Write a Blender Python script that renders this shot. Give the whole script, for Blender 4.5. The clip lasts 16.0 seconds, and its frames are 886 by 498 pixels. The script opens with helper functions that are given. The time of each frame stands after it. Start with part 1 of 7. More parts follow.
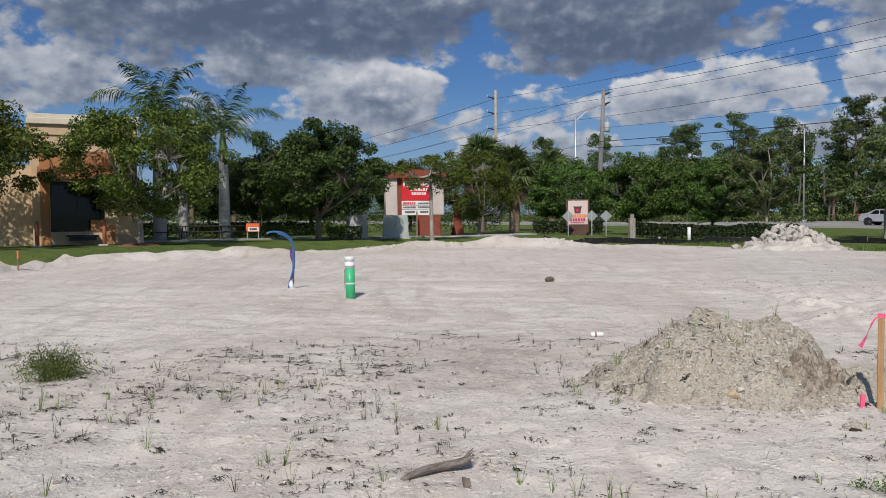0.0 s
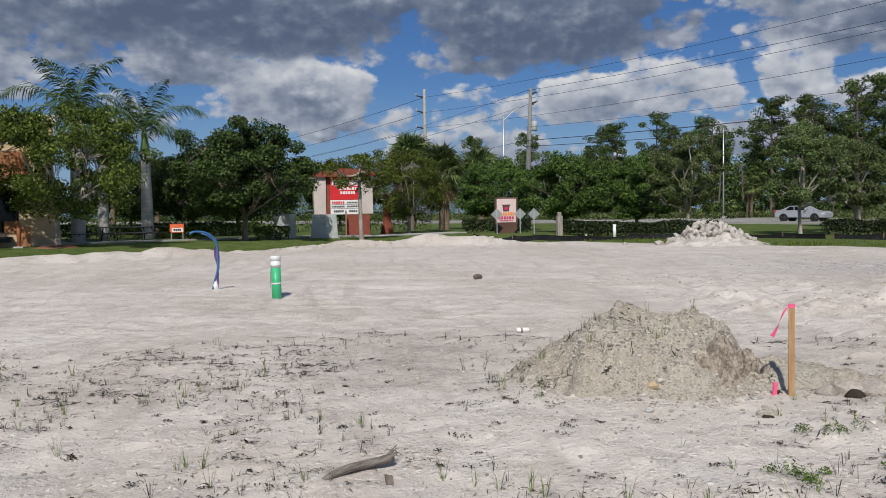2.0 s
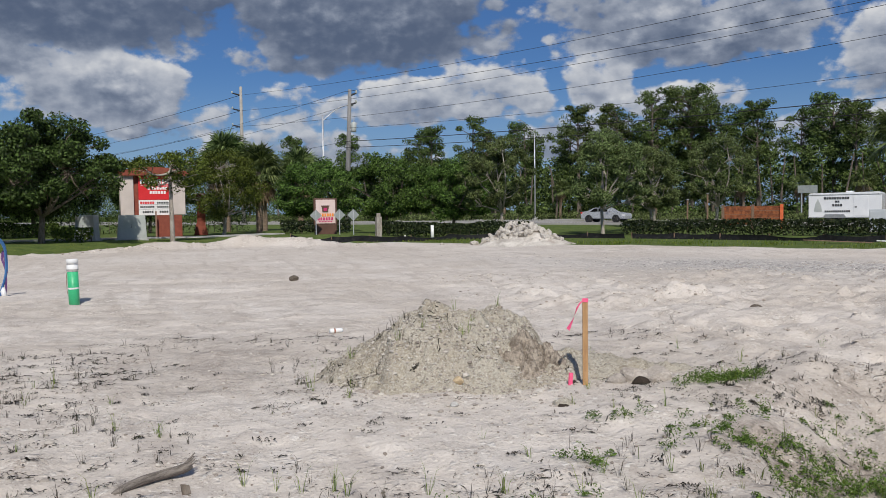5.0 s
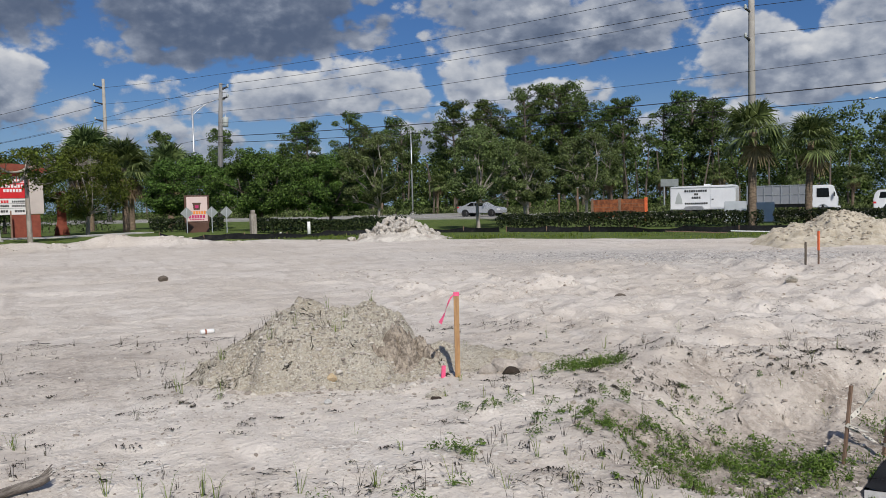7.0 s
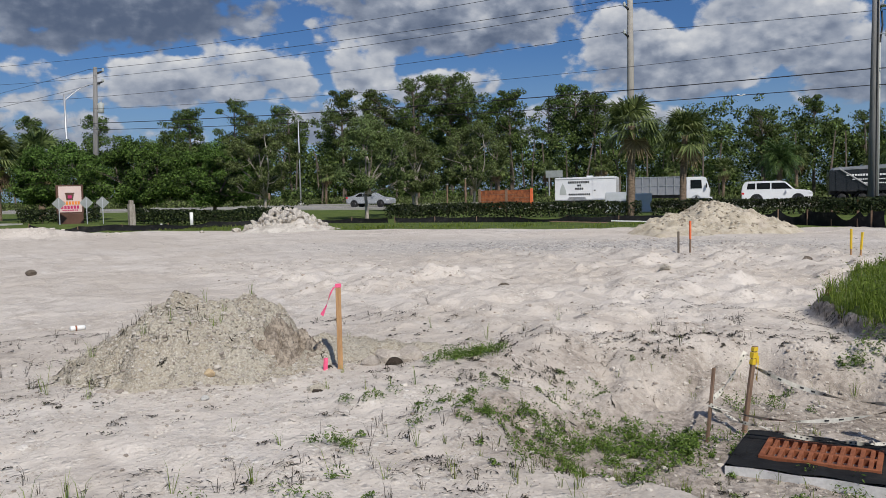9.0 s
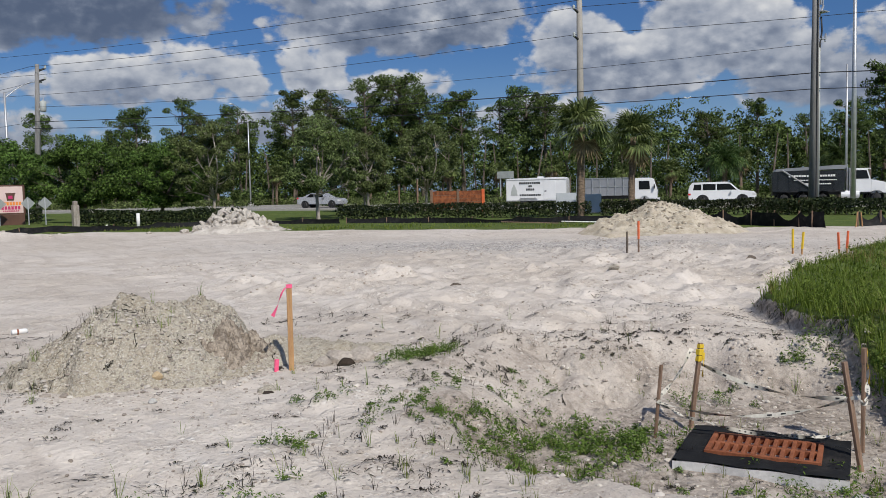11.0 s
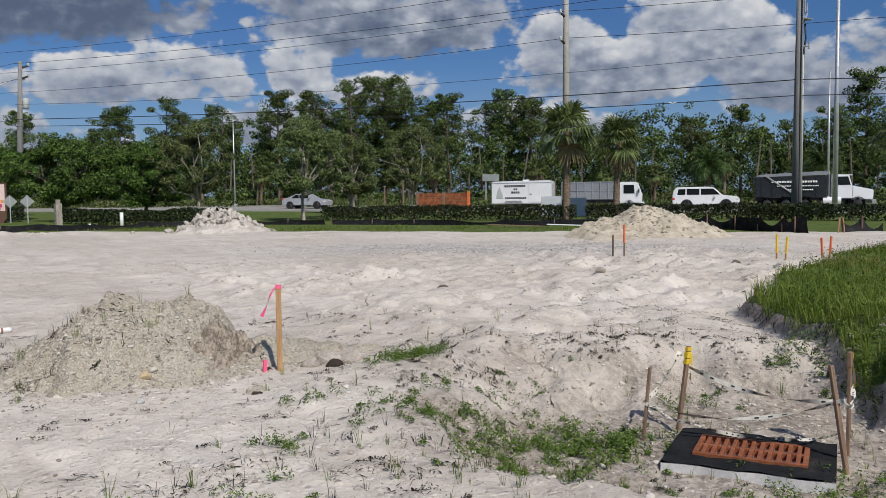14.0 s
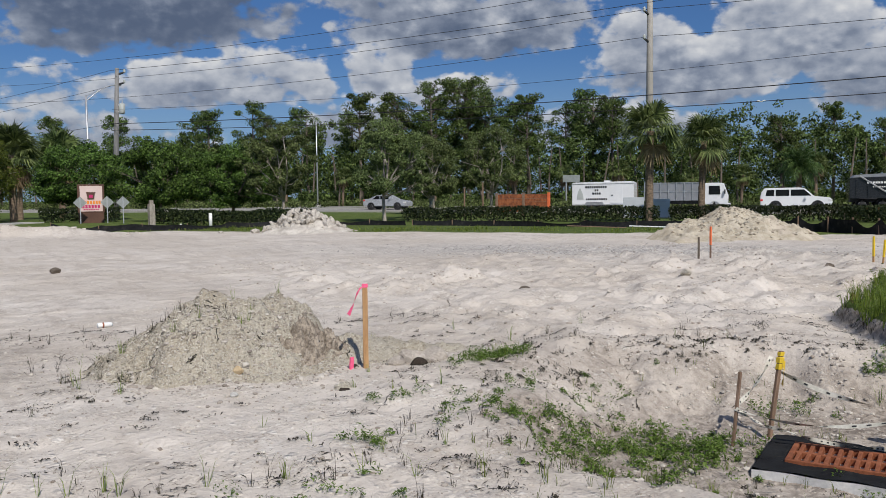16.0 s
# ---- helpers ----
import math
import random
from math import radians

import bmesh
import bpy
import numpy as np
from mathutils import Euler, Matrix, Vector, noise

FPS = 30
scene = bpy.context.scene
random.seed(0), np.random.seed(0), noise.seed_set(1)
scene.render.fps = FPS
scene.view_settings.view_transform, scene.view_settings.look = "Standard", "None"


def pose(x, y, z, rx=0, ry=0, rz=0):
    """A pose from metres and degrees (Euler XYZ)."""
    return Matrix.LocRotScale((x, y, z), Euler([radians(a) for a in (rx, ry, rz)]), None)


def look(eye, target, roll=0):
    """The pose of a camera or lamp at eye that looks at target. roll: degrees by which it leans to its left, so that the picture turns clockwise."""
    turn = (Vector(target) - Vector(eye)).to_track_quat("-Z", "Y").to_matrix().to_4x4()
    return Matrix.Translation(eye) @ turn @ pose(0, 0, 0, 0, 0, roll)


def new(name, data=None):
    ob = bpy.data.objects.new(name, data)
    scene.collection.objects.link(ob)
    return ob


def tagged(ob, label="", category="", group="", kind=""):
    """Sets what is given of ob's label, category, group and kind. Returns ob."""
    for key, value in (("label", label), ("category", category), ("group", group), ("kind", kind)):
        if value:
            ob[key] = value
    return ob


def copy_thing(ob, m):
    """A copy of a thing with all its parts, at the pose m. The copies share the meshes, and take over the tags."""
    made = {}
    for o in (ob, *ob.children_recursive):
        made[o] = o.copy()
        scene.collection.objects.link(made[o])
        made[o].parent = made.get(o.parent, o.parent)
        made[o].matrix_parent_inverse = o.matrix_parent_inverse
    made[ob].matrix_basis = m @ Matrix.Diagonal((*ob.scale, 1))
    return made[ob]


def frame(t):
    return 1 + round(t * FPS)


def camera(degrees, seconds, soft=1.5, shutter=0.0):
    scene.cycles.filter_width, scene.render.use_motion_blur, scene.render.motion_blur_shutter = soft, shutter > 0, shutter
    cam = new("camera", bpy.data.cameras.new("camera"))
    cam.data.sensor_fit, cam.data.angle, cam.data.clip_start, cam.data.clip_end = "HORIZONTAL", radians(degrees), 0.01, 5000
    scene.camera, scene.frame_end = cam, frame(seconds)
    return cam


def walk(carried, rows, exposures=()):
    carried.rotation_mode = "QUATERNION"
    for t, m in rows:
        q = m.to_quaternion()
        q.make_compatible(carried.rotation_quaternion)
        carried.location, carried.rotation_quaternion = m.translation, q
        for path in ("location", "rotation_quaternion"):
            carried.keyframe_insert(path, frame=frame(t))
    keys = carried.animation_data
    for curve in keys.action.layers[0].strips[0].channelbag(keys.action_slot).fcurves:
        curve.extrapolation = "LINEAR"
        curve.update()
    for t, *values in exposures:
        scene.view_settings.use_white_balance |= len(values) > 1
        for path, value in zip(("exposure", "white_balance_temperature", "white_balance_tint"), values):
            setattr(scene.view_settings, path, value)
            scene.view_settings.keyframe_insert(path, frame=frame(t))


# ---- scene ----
cam = camera(56.1, 16.0, soft=0.6)
PATH = [
    (0, (-0.126, -0.279, 1.582), (-0.135, 1.719, 1.5), -0.5),
    (0.5, (-0.105, -0.271, 1.572), (-0.076, 1.727, 1.497), -0.6),
    (1, (-0.093, -0.265, 1.572), (-0.012, 1.732, 1.493), -0.6),
    (1.5, (-0.081, -0.251, 1.561), (0.037, 1.744, 1.48), -0.7),
    (2, (-0.064, -0.252, 1.558), (0.093, 1.74, 1.472), -0.9),
    (2.5, (-0.047, -0.251, 1.561), (0.165, 1.736, 1.473), -1.1),
    (3, (-0.04, -0.266, 1.558), (0.238, 1.712, 1.467), -1.0),
    (3.5, (-0.027, -0.265, 1.559), (0.317, 1.703, 1.467), -0.8),
    (5.8, (0.074, -0.267, 1.535), (0.754, 1.611, 1.437), -0.9),
    (6, (0.051, -0.3, 1.557), (0.754, 1.569, 1.455), -0.9),
    (6.5, (0.077, -0.305, 1.551), (0.872, 1.527, 1.445), -1.0),
    (7, (0.097, -0.326, 1.548), (0.944, 1.483, 1.442), -1.4),
    (7.5, (0.123, -0.341, 1.551), (1.05, 1.428, 1.439), -1.6),
    (8, (0.142, -0.338, 1.547), (1.129, 1.397, 1.432), -1.5),
    (8.5, (0.16, -0.334, 1.545), (1.197, 1.372, 1.418), -1.4),
    (9, (0.165, -0.351, 1.549), (1.242, 1.33, 1.414), -1.3),
    (9.5, (0.159, -0.363, 1.548), (1.274, 1.292, 1.413), -1.2),
    (10, (0.157, -0.367, 1.546), (1.292, 1.274, 1.411), -1.2),
    (12.5, (0.165, -0.35, 1.541), (1.381, 1.232, 1.406), -1.2),
    (13, (0.154, -0.345, 1.539), (1.375, 1.233, 1.405), -1.1),
    (13.5, (0.134, -0.341, 1.539), (1.351, 1.24, 1.406), -0.8),
    (14, (0.115, -0.342, 1.54), (1.317, 1.251, 1.409), -0.7),
    (14.5, (0.096, -0.333, 1.535), (1.264, 1.285, 1.405), -0.6),
    (15, (0.082, -0.335, 1.536), (1.206, 1.314, 1.407), -0.6),
    (15.5, (0.065, -0.336, 1.536), (1.142, 1.344, 1.407), -0.6),
    (16, (0.05, -0.348, 1.537), (1.096, 1.352, 1.411), -0.7),
]
walk(cam, [(t, look(eye, target, roll)) for t, eye, target, roll in PATH])

# ---- world: blue sky with broken cumulus, sun behind the camera ----
SUN_AZ, SUN_EL = 190.0, 47.0
scene.view_settings.exposure = 0.0
world = bpy.data.worlds.new("sky")
scene.world = world
world.use_nodes = True
wt = world.node_tree
wt.nodes.clear()


class Nodes:
    """Small helper to wire shader nodes."""

    def __init__(self, tree):
        self.tree = tree

    def add(self, kind, **props):
        n = self.tree.nodes.new(kind)
        for k, v in props.items():
            setattr(n, k, v)
        return n

    def put(self, sock, v):
        if isinstance(v, (int, float, tuple)):
            sock.default_value = v
        else:
            self.tree.links.new(v, sock)

    def m(self, op, a, b=0.0, c=None, clamp=False):
        n = self.add("ShaderNodeMath", operation=op, use_clamp=clamp)
        self.put(n.inputs[0], a)
        self.put(n.inputs[1], b)
        if c is not None:
            self.put(n.inputs[2], c)
        return n.outputs[0]

    def ramp(self, v, lo, hi, a=0.0, b=1.0):
        n = self.add("ShaderNodeMapRange", interpolation_type="SMOOTHSTEP")
        for i, x in enumerate((v, lo, hi, a, b)):
            self.put(n.inputs[i], x)
        return n.outputs[0]

    def mix(self, f, a, b, blend="MIX"):
        n = self.add("ShaderNodeMix", data_type="RGBA", blend_type=blend)
        self.put(n.inputs[0], f)
        self.put(n.inputs[6], a)
        self.put(n.inputs[7], b)
        return n.outputs[2]

    def noise(self, vec, scale, detail=4.0, rough=0.55, lac=2.0):
        n = self.add("ShaderNodeTexNoise")
        self.put(n.inputs["Vector"], vec)
        n.inputs["Scale"].default_value = scale
        n.inputs["Detail"].default_value = detail
        n.inputs["Roughness"].default_value = rough
        n.inputs["Lacunarity"].default_value = lac
        return n.outputs[0]

    def xyz(self, x, y, z):
        n = self.add("ShaderNodeCombineXYZ")
        for i, v in enumerate((x, y, z)):
            self.put(n.inputs[i], v)
        return n.outputs[0]


W = Nodes(wt)
sky = W.add("ShaderNodeTexSky", sky_type="NISHITA")
sky.sun_disc = False
sky.sun_elevation, sky.sun_rotation = radians(SUN_EL), radians(SUN_AZ)
sky.altitude, sky.air_density, sky.dust_density, sky.ozone_density = 0, 1.0, 0.7, 2.5
coord = W.add("ShaderNodeTexCoord").outputs["Generated"]
split = W.add("ShaderNodeSeparateXYZ")
wt.links.new(coord, split.inputs[0])
AZ = W.m("MULTIPLY", W.m("ARCTAN2", split.outputs[0], split.outputs[1]), 57.2958)
EL = W.m("MULTIPLY", W.m("ARCSINE", split.outputs[2]), 57.2958)
# cloud masses: azimuth, elevation, half width, half height (degrees), weight, tone (0 dark underside, 1 sunlit)
CLOUDS = [(-22, 11.2, 9, 3.2, 0.9, 0.32), (-12, 9.6, 6, 1.8, 0.75, 0.36), (9, 10.2, 9, 1.8, 0.7, 0.26), (-12, 13.6, 19, 5.2, 1.1, 0.20), (12, 12.6, 11, 4.4, 1.05, 0.18), (0, 18.5, 30, 4.0, 0.9, 0.34),
          (-26, 8.8, 6.2, 3.6, 0.95, 0.50), (-17, 6.0, 6.0, 1.9, 0.6, 0.44), (-5, 7.4, 5.6, 3.0, 0.95, 0.55), (-2.0, 6.0, 6.0, 2.0, 0.7, 0.45), (6.5, 6.6, 3.4, 2.6, 0.66, 0.47),
          (14, 7.0, 5.0, 2.3, 0.9, 0.54), (20, 7.6, 5.0, 2.6, 0.95, 0.59), (27.5, 8.3, 2.6, 2.6, 0.9, 0.64), (33, 7.0, 4.6, 1.8, 0.72, 0.50), (33, 11.6, 8.8, 3.8, 1.08, 0.41), (27, 13.5, 5.5, 3.0, 0.8, 0.38),
          (48, 7.6, 6.2, 3.0, 0.98, 0.54), (54, 9.8, 5.0, 4.2, 1.0, 0.55), (46, 10.0, 3.6, 2.4, 0.8, 0.50), (60, 6.5, 6.0, 2.8, 0.8, 0.42), (42, 4.4, 8, 1.9, 0.75, 0.39), (70, 8.0, 8, 4.0, 0.8, 0.38),
          (8, 4.0, 9, 2.0, 0.75, 0.39), (26, 4.6, 6, 1.8, 0.75, 0.39), (37, 20, 14, 3.4, 0.8, 0.36)]


def cloud_mass():
    """The thickest mass at a point, and its tone: paler towards its top."""
    total, weight, light = None, None, None
    for a, e, ra, re, w, tone_ in CLOUDS:
        dx = W.m("DIVIDE", W.m("SUBTRACT", AZ, float(a)), float(ra))
        dy = W.m("DIVIDE", W.m("SUBTRACT", EL, float(e)), float(re))
        low = W.m("MULTIPLY", W.m("MINIMUM", dy, 0.0), 1.5)
        dy2 = W.m("ADD", W.m("MAXIMUM", dy, 0.0), low)
        d = W.m("ADD", W.m("MULTIPLY", dx, dx), W.m("MULTIPLY", dy2, dy2))
        v = W.m("MULTIPLY", W.ramp(d, 0.0, 1.9, 1.0, 0.0), float(w))
        here_ = W.m("MULTIPLY", v, W.m("MULTIPLY", v, v))
        lt = W.m("MULTIPLY", here_, W.m("MULTIPLY_ADD", W.m("MAXIMUM", W.m("MINIMUM", dy, 1.0), -1.0), 0.27, float(tone_)))
        total = v if total is None else W.m("MAXIMUM", total, v)
        weight = here_ if weight is None else W.m("ADD", weight, here_)
        light = lt if light is None else W.m("ADD", light, lt)
    return total, W.m("DIVIDE", W.m("ADD", light, 0.01), W.m("ADD", weight, 0.02))


def puffs(up, side):
    """Billows of cumulus, broad and fine."""
    p = W.xyz(W.m("MULTIPLY", W.m("ADD", AZ, side), 0.055), W.m("MULTIPLY", W.m("ADD", EL, up), 0.08), 1.7)
    big = W.noise(p, 1.3, 3.0, 0.5)
    fine = W.noise(p, 5.0, 10.0, 0.62)
    v = W.add("ShaderNodeTexVoronoi", feature="SMOOTH_F1")
    W.put(v.inputs["Vector"], p)
    v.inputs["Scale"].default_value, v.inputs["Detail"].default_value, v.inputs["Smoothness"].default_value = 9.0, 2.0, 0.4
    n = W.m("ADD", W.m("MULTIPLY", W.m("SUBTRACT", big, 0.5), 0.9), W.m("MULTIPLY", W.m("SUBTRACT", fine, 0.5), 1.55))
    return W.m("ADD", n, W.m("MULTIPLY", W.m("SUBTRACT", 0.42, v.outputs["Distance"]), 0.55))


mass, mass_tone = cloud_mass()
aside = W.m("MULTIPLY", W.ramp(W.m("ABSOLUTE", W.m("SUBTRACT", AZ, 20.0)), 55.0, 75.0), W.ramp(EL, 2.0, 10.0, 0.0, 0.42))
over = W.ramp(EL, 20.0, 28.0, 0.0, 0.42)
mass = W.m("MAXIMUM", mass, W.m("MAXIMUM", aside, over))
billow, billow_up, billow_high = puffs(0.0, 0.0), puffs(0.45, -0.25), puffs(1.5, -0.7)
here = W.m("ADD", mass, billow)
cover = W.ramp(here, 0.16, 0.46)
lit = W.m("ADD", mass_tone, W.m("MULTIPLY", W.m("SUBTRACT", billow, billow_up), 0.36))
lit = W.m("ADD", lit, W.m("MULTIPLY", W.m("SUBTRACT", billow, billow_high), 0.42))
lit = W.m("ADD", lit, W.ramp(here, 0.3, 0.85, 0.1, -0.1))
tone = W.add("ShaderNodeValToRGB")
tone.color_ramp.interpolation = "B_SPLINE"
for pos, col in ((0.25, (0.175, 0.215, 0.3, 1)), (0.5, (0.36, 0.405, 0.5, 1)), (0.8, (0.7, 0.72, 0.76, 1))):
    tone.color_ramp.elements.new(pos).color = col
tone.color_ramp.elements[0].color = (0.1, 0.135, 0.215, 1)
tone.color_ramp.elements[-1].color = (0.86, 0.86, 0.86, 1)
wt.links.new(lit, tone.inputs[0])
shade = tone.outputs[0]
sky_bright = W.mix(1.0, sky.outputs[0], (0.034, 0.053, 0.082, 1), "MULTIPLY")
sky_bright = W.mix(W.ramp(EL, 1.0, 10.0, 0.5, 0.0), sky_bright, (0.36, 0.5, 0.7, 1))
haze = W.mix(W.ramp(EL, 0.0, 6.0, 0.4, 0.0), shade, (0.4, 0.47, 0.57, 1))
final = W.mix(W.m("MULTIPLY", cover, 0.96), sky_bright, haze)
bg = W.add("ShaderNodeBackground")
wt.links.new(final, bg.inputs[0])
bg.inputs[1].default_value = 0.82
wt.links.new(bg.outputs[0], W.add("ShaderNodeOutputWorld").inputs[0])

sun = new("sun", bpy.data.lights.new("sun", "SUN"))
sun.data.energy, sun.data.angle, sun.data.color = 3.8, radians(0.53), (1.0, 0.95, 0.88)
a, e = radians(SUN_AZ), radians(SUN_EL)
toward = Vector((math.sin(a) * math.cos(e), math.cos(a) * math.cos(e), math.sin(e)))
sun.matrix_world = look(toward * 60, (0, 0, 0))


# ---- materials ----
def material(name, rough=0.8, metal=0.0, spec=0.5):
    mat = bpy.data.materials.new(name)
    mat.use_nodes = True
    n = Nodes(mat.node_tree)
    bsdf = mat.node_tree.nodes["Principled BSDF"]
    bsdf.inputs["Roughness"].default_value, bsdf.inputs["Metallic"].default_value = rough, metal
    bsdf.inputs["Specular IOR Level"].default_value = spec
    return mat, n, bsdf


def bumped(n, bsdf, height, strength, distance):
    b = n.add("ShaderNodeBump")
    b.inputs["Strength"].default_value, b.inputs["Distance"].default_value = strength, distance
    n.put(b.inputs["Height"], height)
    n.tree.links.new(b.outputs[0], bsdf.inputs["Normal"])


def surface(name, c1, c2, scale=3.0, rough=0.8, metal=0.0, bump=0.3, dist=0.01, fine=40.0, spec=0.4, stretch=(1, 1, 1), dirt=None):
    """Two tones mixed at two scales, with relief; optional dirt in patches."""
    mat, n, bsdf = material(name, rough, metal, spec)
    co = n.add("ShaderNodeTexCoord").outputs["Object"]
    mp = n.add("ShaderNodeMapping")
    n.put(mp.inputs[0], co)
    mp.inputs["Scale"].default_value = stretch
    big, small = n.noise(mp.outputs[0], scale, 4, 0.6), n.noise(mp.outputs[0], fine, 3, 0.6)
    f = n.m("ADD", n.m("MULTIPLY", big, 0.65), n.m("MULTIPLY", small, 0.35))
    col = n.mix(n.ramp(f, 0.36, 0.64), (*c1, 1), (*c2, 1))
    if dirt:
        col = n.mix(n.ramp(n.noise(co, scale * 0.7, 5, 0.65), 0.52, 0.75, 0.0, 0.8), col, (*dirt, 1))
    n.put(bsdf.inputs["Base Color"], col)
    n.put(bsdf.inputs["Roughness"], n.ramp(small, 0.2, 0.8, max(rough - 0.12, 0.02), min(rough + 0.1, 1)))
    if bump:
        bumped(n, bsdf, f, bump, dist)
    return mat


def leaf(name, dark, light, dry=None, trans=0.1, rough=0.5, dry_part=0.9):
    mat, n, bsdf = material(name, rough + 0.1, 0, 0.18)
    isl = n.add("ShaderNodeNewGeometry").outputs["Random Per Island"]
    obr = n.add("ShaderNodeObjectInfo").outputs["Random"]
    co = n.add("ShaderNodeTexCoord").outputs["Object"]
    patch = n.noise(co, 0.8, 2, 0.5)
    col = n.mix(n.ramp(n.m("ADD", n.m("MULTIPLY", isl, 0.6), n.m("MULTIPLY", patch, 0.5)), 0.2, 0.95), (*dark, 1), (*light, 1))
    if dry:
        col = n.mix(n.ramp(n.m("ADD", n.m("MULTIPLY", isl, 0.7), n.m("MULTIPLY", patch, 0.4)), dry_part - 0.1, dry_part + 0.05, 0, 0.85), col, (*dry, 1))
    hsv = n.add("ShaderNodeHueSaturation")
    n.put(hsv.inputs["Color"], col)
    n.put(hsv.inputs["Value"], n.m("ADD", n.m("MULTIPLY", obr, 0.35), 0.82))
    n.put(hsv.inputs["Hue"], n.m("ADD", n.m("MULTIPLY", obr, 0.025), 0.488))
    n.put(bsdf.inputs["Base Color"], hsv.outputs[0])
    tr = n.add("ShaderNodeBsdfTranslucent")
    n.put(tr.inputs[0], hsv.outputs[0])
    mx = n.add("ShaderNodeMixShader")
    mx.inputs[0].default_value = trans
    n.tree.links.new(bsdf.outputs[0], mx.inputs[1])
    n.tree.links.new(tr.outputs[0], mx.inputs[2])
    n.tree.links.new(mx.outputs[0], n.tree.nodes["Material Output"].inputs[0])
    return mat


def ground_material():
    mat, n, bsdf = material("sand_and_turf", 0.95, 0, 0.15)
    geo = n.add("ShaderNodeNewGeometry").outputs["Position"]
    at = n.add("ShaderNodeAttribute", attribute_name="turf")
    soil_at = n.add("ShaderNodeAttribute", attribute_name="soil")
    grav_at = n.add("ShaderNodeAttribute", attribute_name="gravel")
    broad, mid = n.noise(geo, 0.22, 4, 0.6), n.noise(geo, 1.5, 5, 0.65)
    fine, grain, crumb = n.noise(geo, 14.0, 5, 0.7), n.noise(geo, 120.0, 3, 0.7), n.noise(geo, 4.5, 6, 0.68)
    # wheel tracks: noise drawn out along the way that machines drove
    mp = n.add("ShaderNodeMapping")
    n.put(mp.inputs[0], geo)
    mp.inputs["Rotation"].default_value = (0, 0, radians(-72))
    mp.inputs["Scale"].default_value = (2.6, 0.35, 1)
    warp = n.add("ShaderNodeVectorMath", operation="ADD")
    n.put(warp.inputs[0], mp.outputs[0])
    wn = n.add("ShaderNodeTexNoise")
    n.put(wn.inputs["Vector"], geo)
    wn.inputs["Scale"].default_value = 0.12
    ws = n.add("ShaderNodeVectorMath", operation="SCALE")
    n.put(ws.inputs[0], wn.outputs["Color"])
    ws.inputs["Scale"].default_value = 5.0
    n.put(warp.inputs[1], ws.outputs[0])
    track = n.noise(warp.outputs[0], 1.0, 3, 0.55)
    def cells(scale):
        v = n.add("ShaderNodeTexVoronoi")
        n.put(v.inputs["Vector"], geo)
        v.inputs["Scale"].default_value = scale
        one = n.add("ShaderNodeSeparateColor")
        n.tree.links.new(v.outputs["Color"], one.inputs[0])
        return v.outputs["Distance"], one.outputs[0]

    grit_h, grit = cells(70.0)
    peb_h, peb = cells(24.0)
    sand = n.mix(n.ramp(broad, 0.35, 0.65), (0.56, 0.5, 0.435, 1), (0.66, 0.605, 0.545, 1))
    sand = n.mix(n.ramp(mid, 0.45, 0.75, 0, 0.55), sand, (0.45, 0.385, 0.325, 1))
    sand = n.mix(n.ramp(track, 0.53, 0.68, 0, 0.55), sand, (0.43, 0.375, 0.325, 1))
    sand = n.mix(n.ramp(track, 0.4, 0.25, 0, 0.4), sand, (0.75, 0.71, 0.66, 1))
    sand = n.mix(n.ramp(crumb, 0.52, 0.68, 0, 0.3), sand, (0.42, 0.36, 0.3, 1))
    sand = n.mix(n.ramp(fine, 0.6, 0.74, 0, 0.3), sand, (0.36, 0.305, 0.26, 1))
    # fine drag marks and wind-drawn crust
    dm = n.add("ShaderNodeMapping")
    n.put(dm.inputs[0], geo)
    dm.inputs["Rotation"].default_value = (0, 0, radians(-14))
    dm.inputs["Scale"].default_value = (1.5, 8.5, 1)
    dw = n.add("ShaderNodeVectorMath", operation="ADD")
    n.put(dw.inputs[0], dm.outputs[0])
    n.put(dw.inputs[1], ws.outputs[0])
    drag = n.noise(dw.outputs[0], 1.0, 6, 0.72)
    driven = n.add("ShaderNodeAttribute", attribute_name="driven").outputs["Fac"]
    sand = n.mix(n.m("MULTIPLY", n.ramp(drag, 0.54, 0.66, 0, 0.6), driven), sand, (0.4, 0.345, 0.295, 1))
    sand = n.mix(n.m("MULTIPLY", n.ramp(drag, 0.42, 0.3, 0, 0.5), driven), sand, (0.74, 0.695, 0.64, 1))
    # loose crumbs: grey-brown in drifts, pale in others
    speck = n.noise(geo, 38.0, 4, 0.75)
    drift = n.ramp(n.noise(geo, 0.9, 4, 0.6), 0.4, 0.62)
    sand = n.mix(n.m("MULTIPLY", n.ramp(speck, 0.6, 0.7, 0, 0.6), drift), sand, (0.27, 0.23, 0.19, 1))
    sand = n.mix(n.ramp(speck, 0.4, 0.32, 0, 0.35), sand, (0.74, 0.7, 0.65, 1))
    strewn = n.ramp(n.m("ADD", n.m("MULTIPLY", crumb, 0.5), n.m("MULTIPLY", mid, 0.5)), 0.42, 0.6)
    sand = n.mix(n.m("MULTIPLY", n.ramp(grit, 0.8, 0.95, 0, 0.5), strewn), sand, (0.8, 0.77, 0.71, 1))
    sand = n.mix(n.m("MULTIPLY", n.ramp(grit, 0.2, 0.06, 0, 0.45), strewn), sand, (0.24, 0.2, 0.165, 1))
    sand = n.mix(n.m("MULTIPLY", n.ramp(peb, 0.9, 0.96, 0, 0.8), strewn), sand, (0.76, 0.72, 0.66, 1))
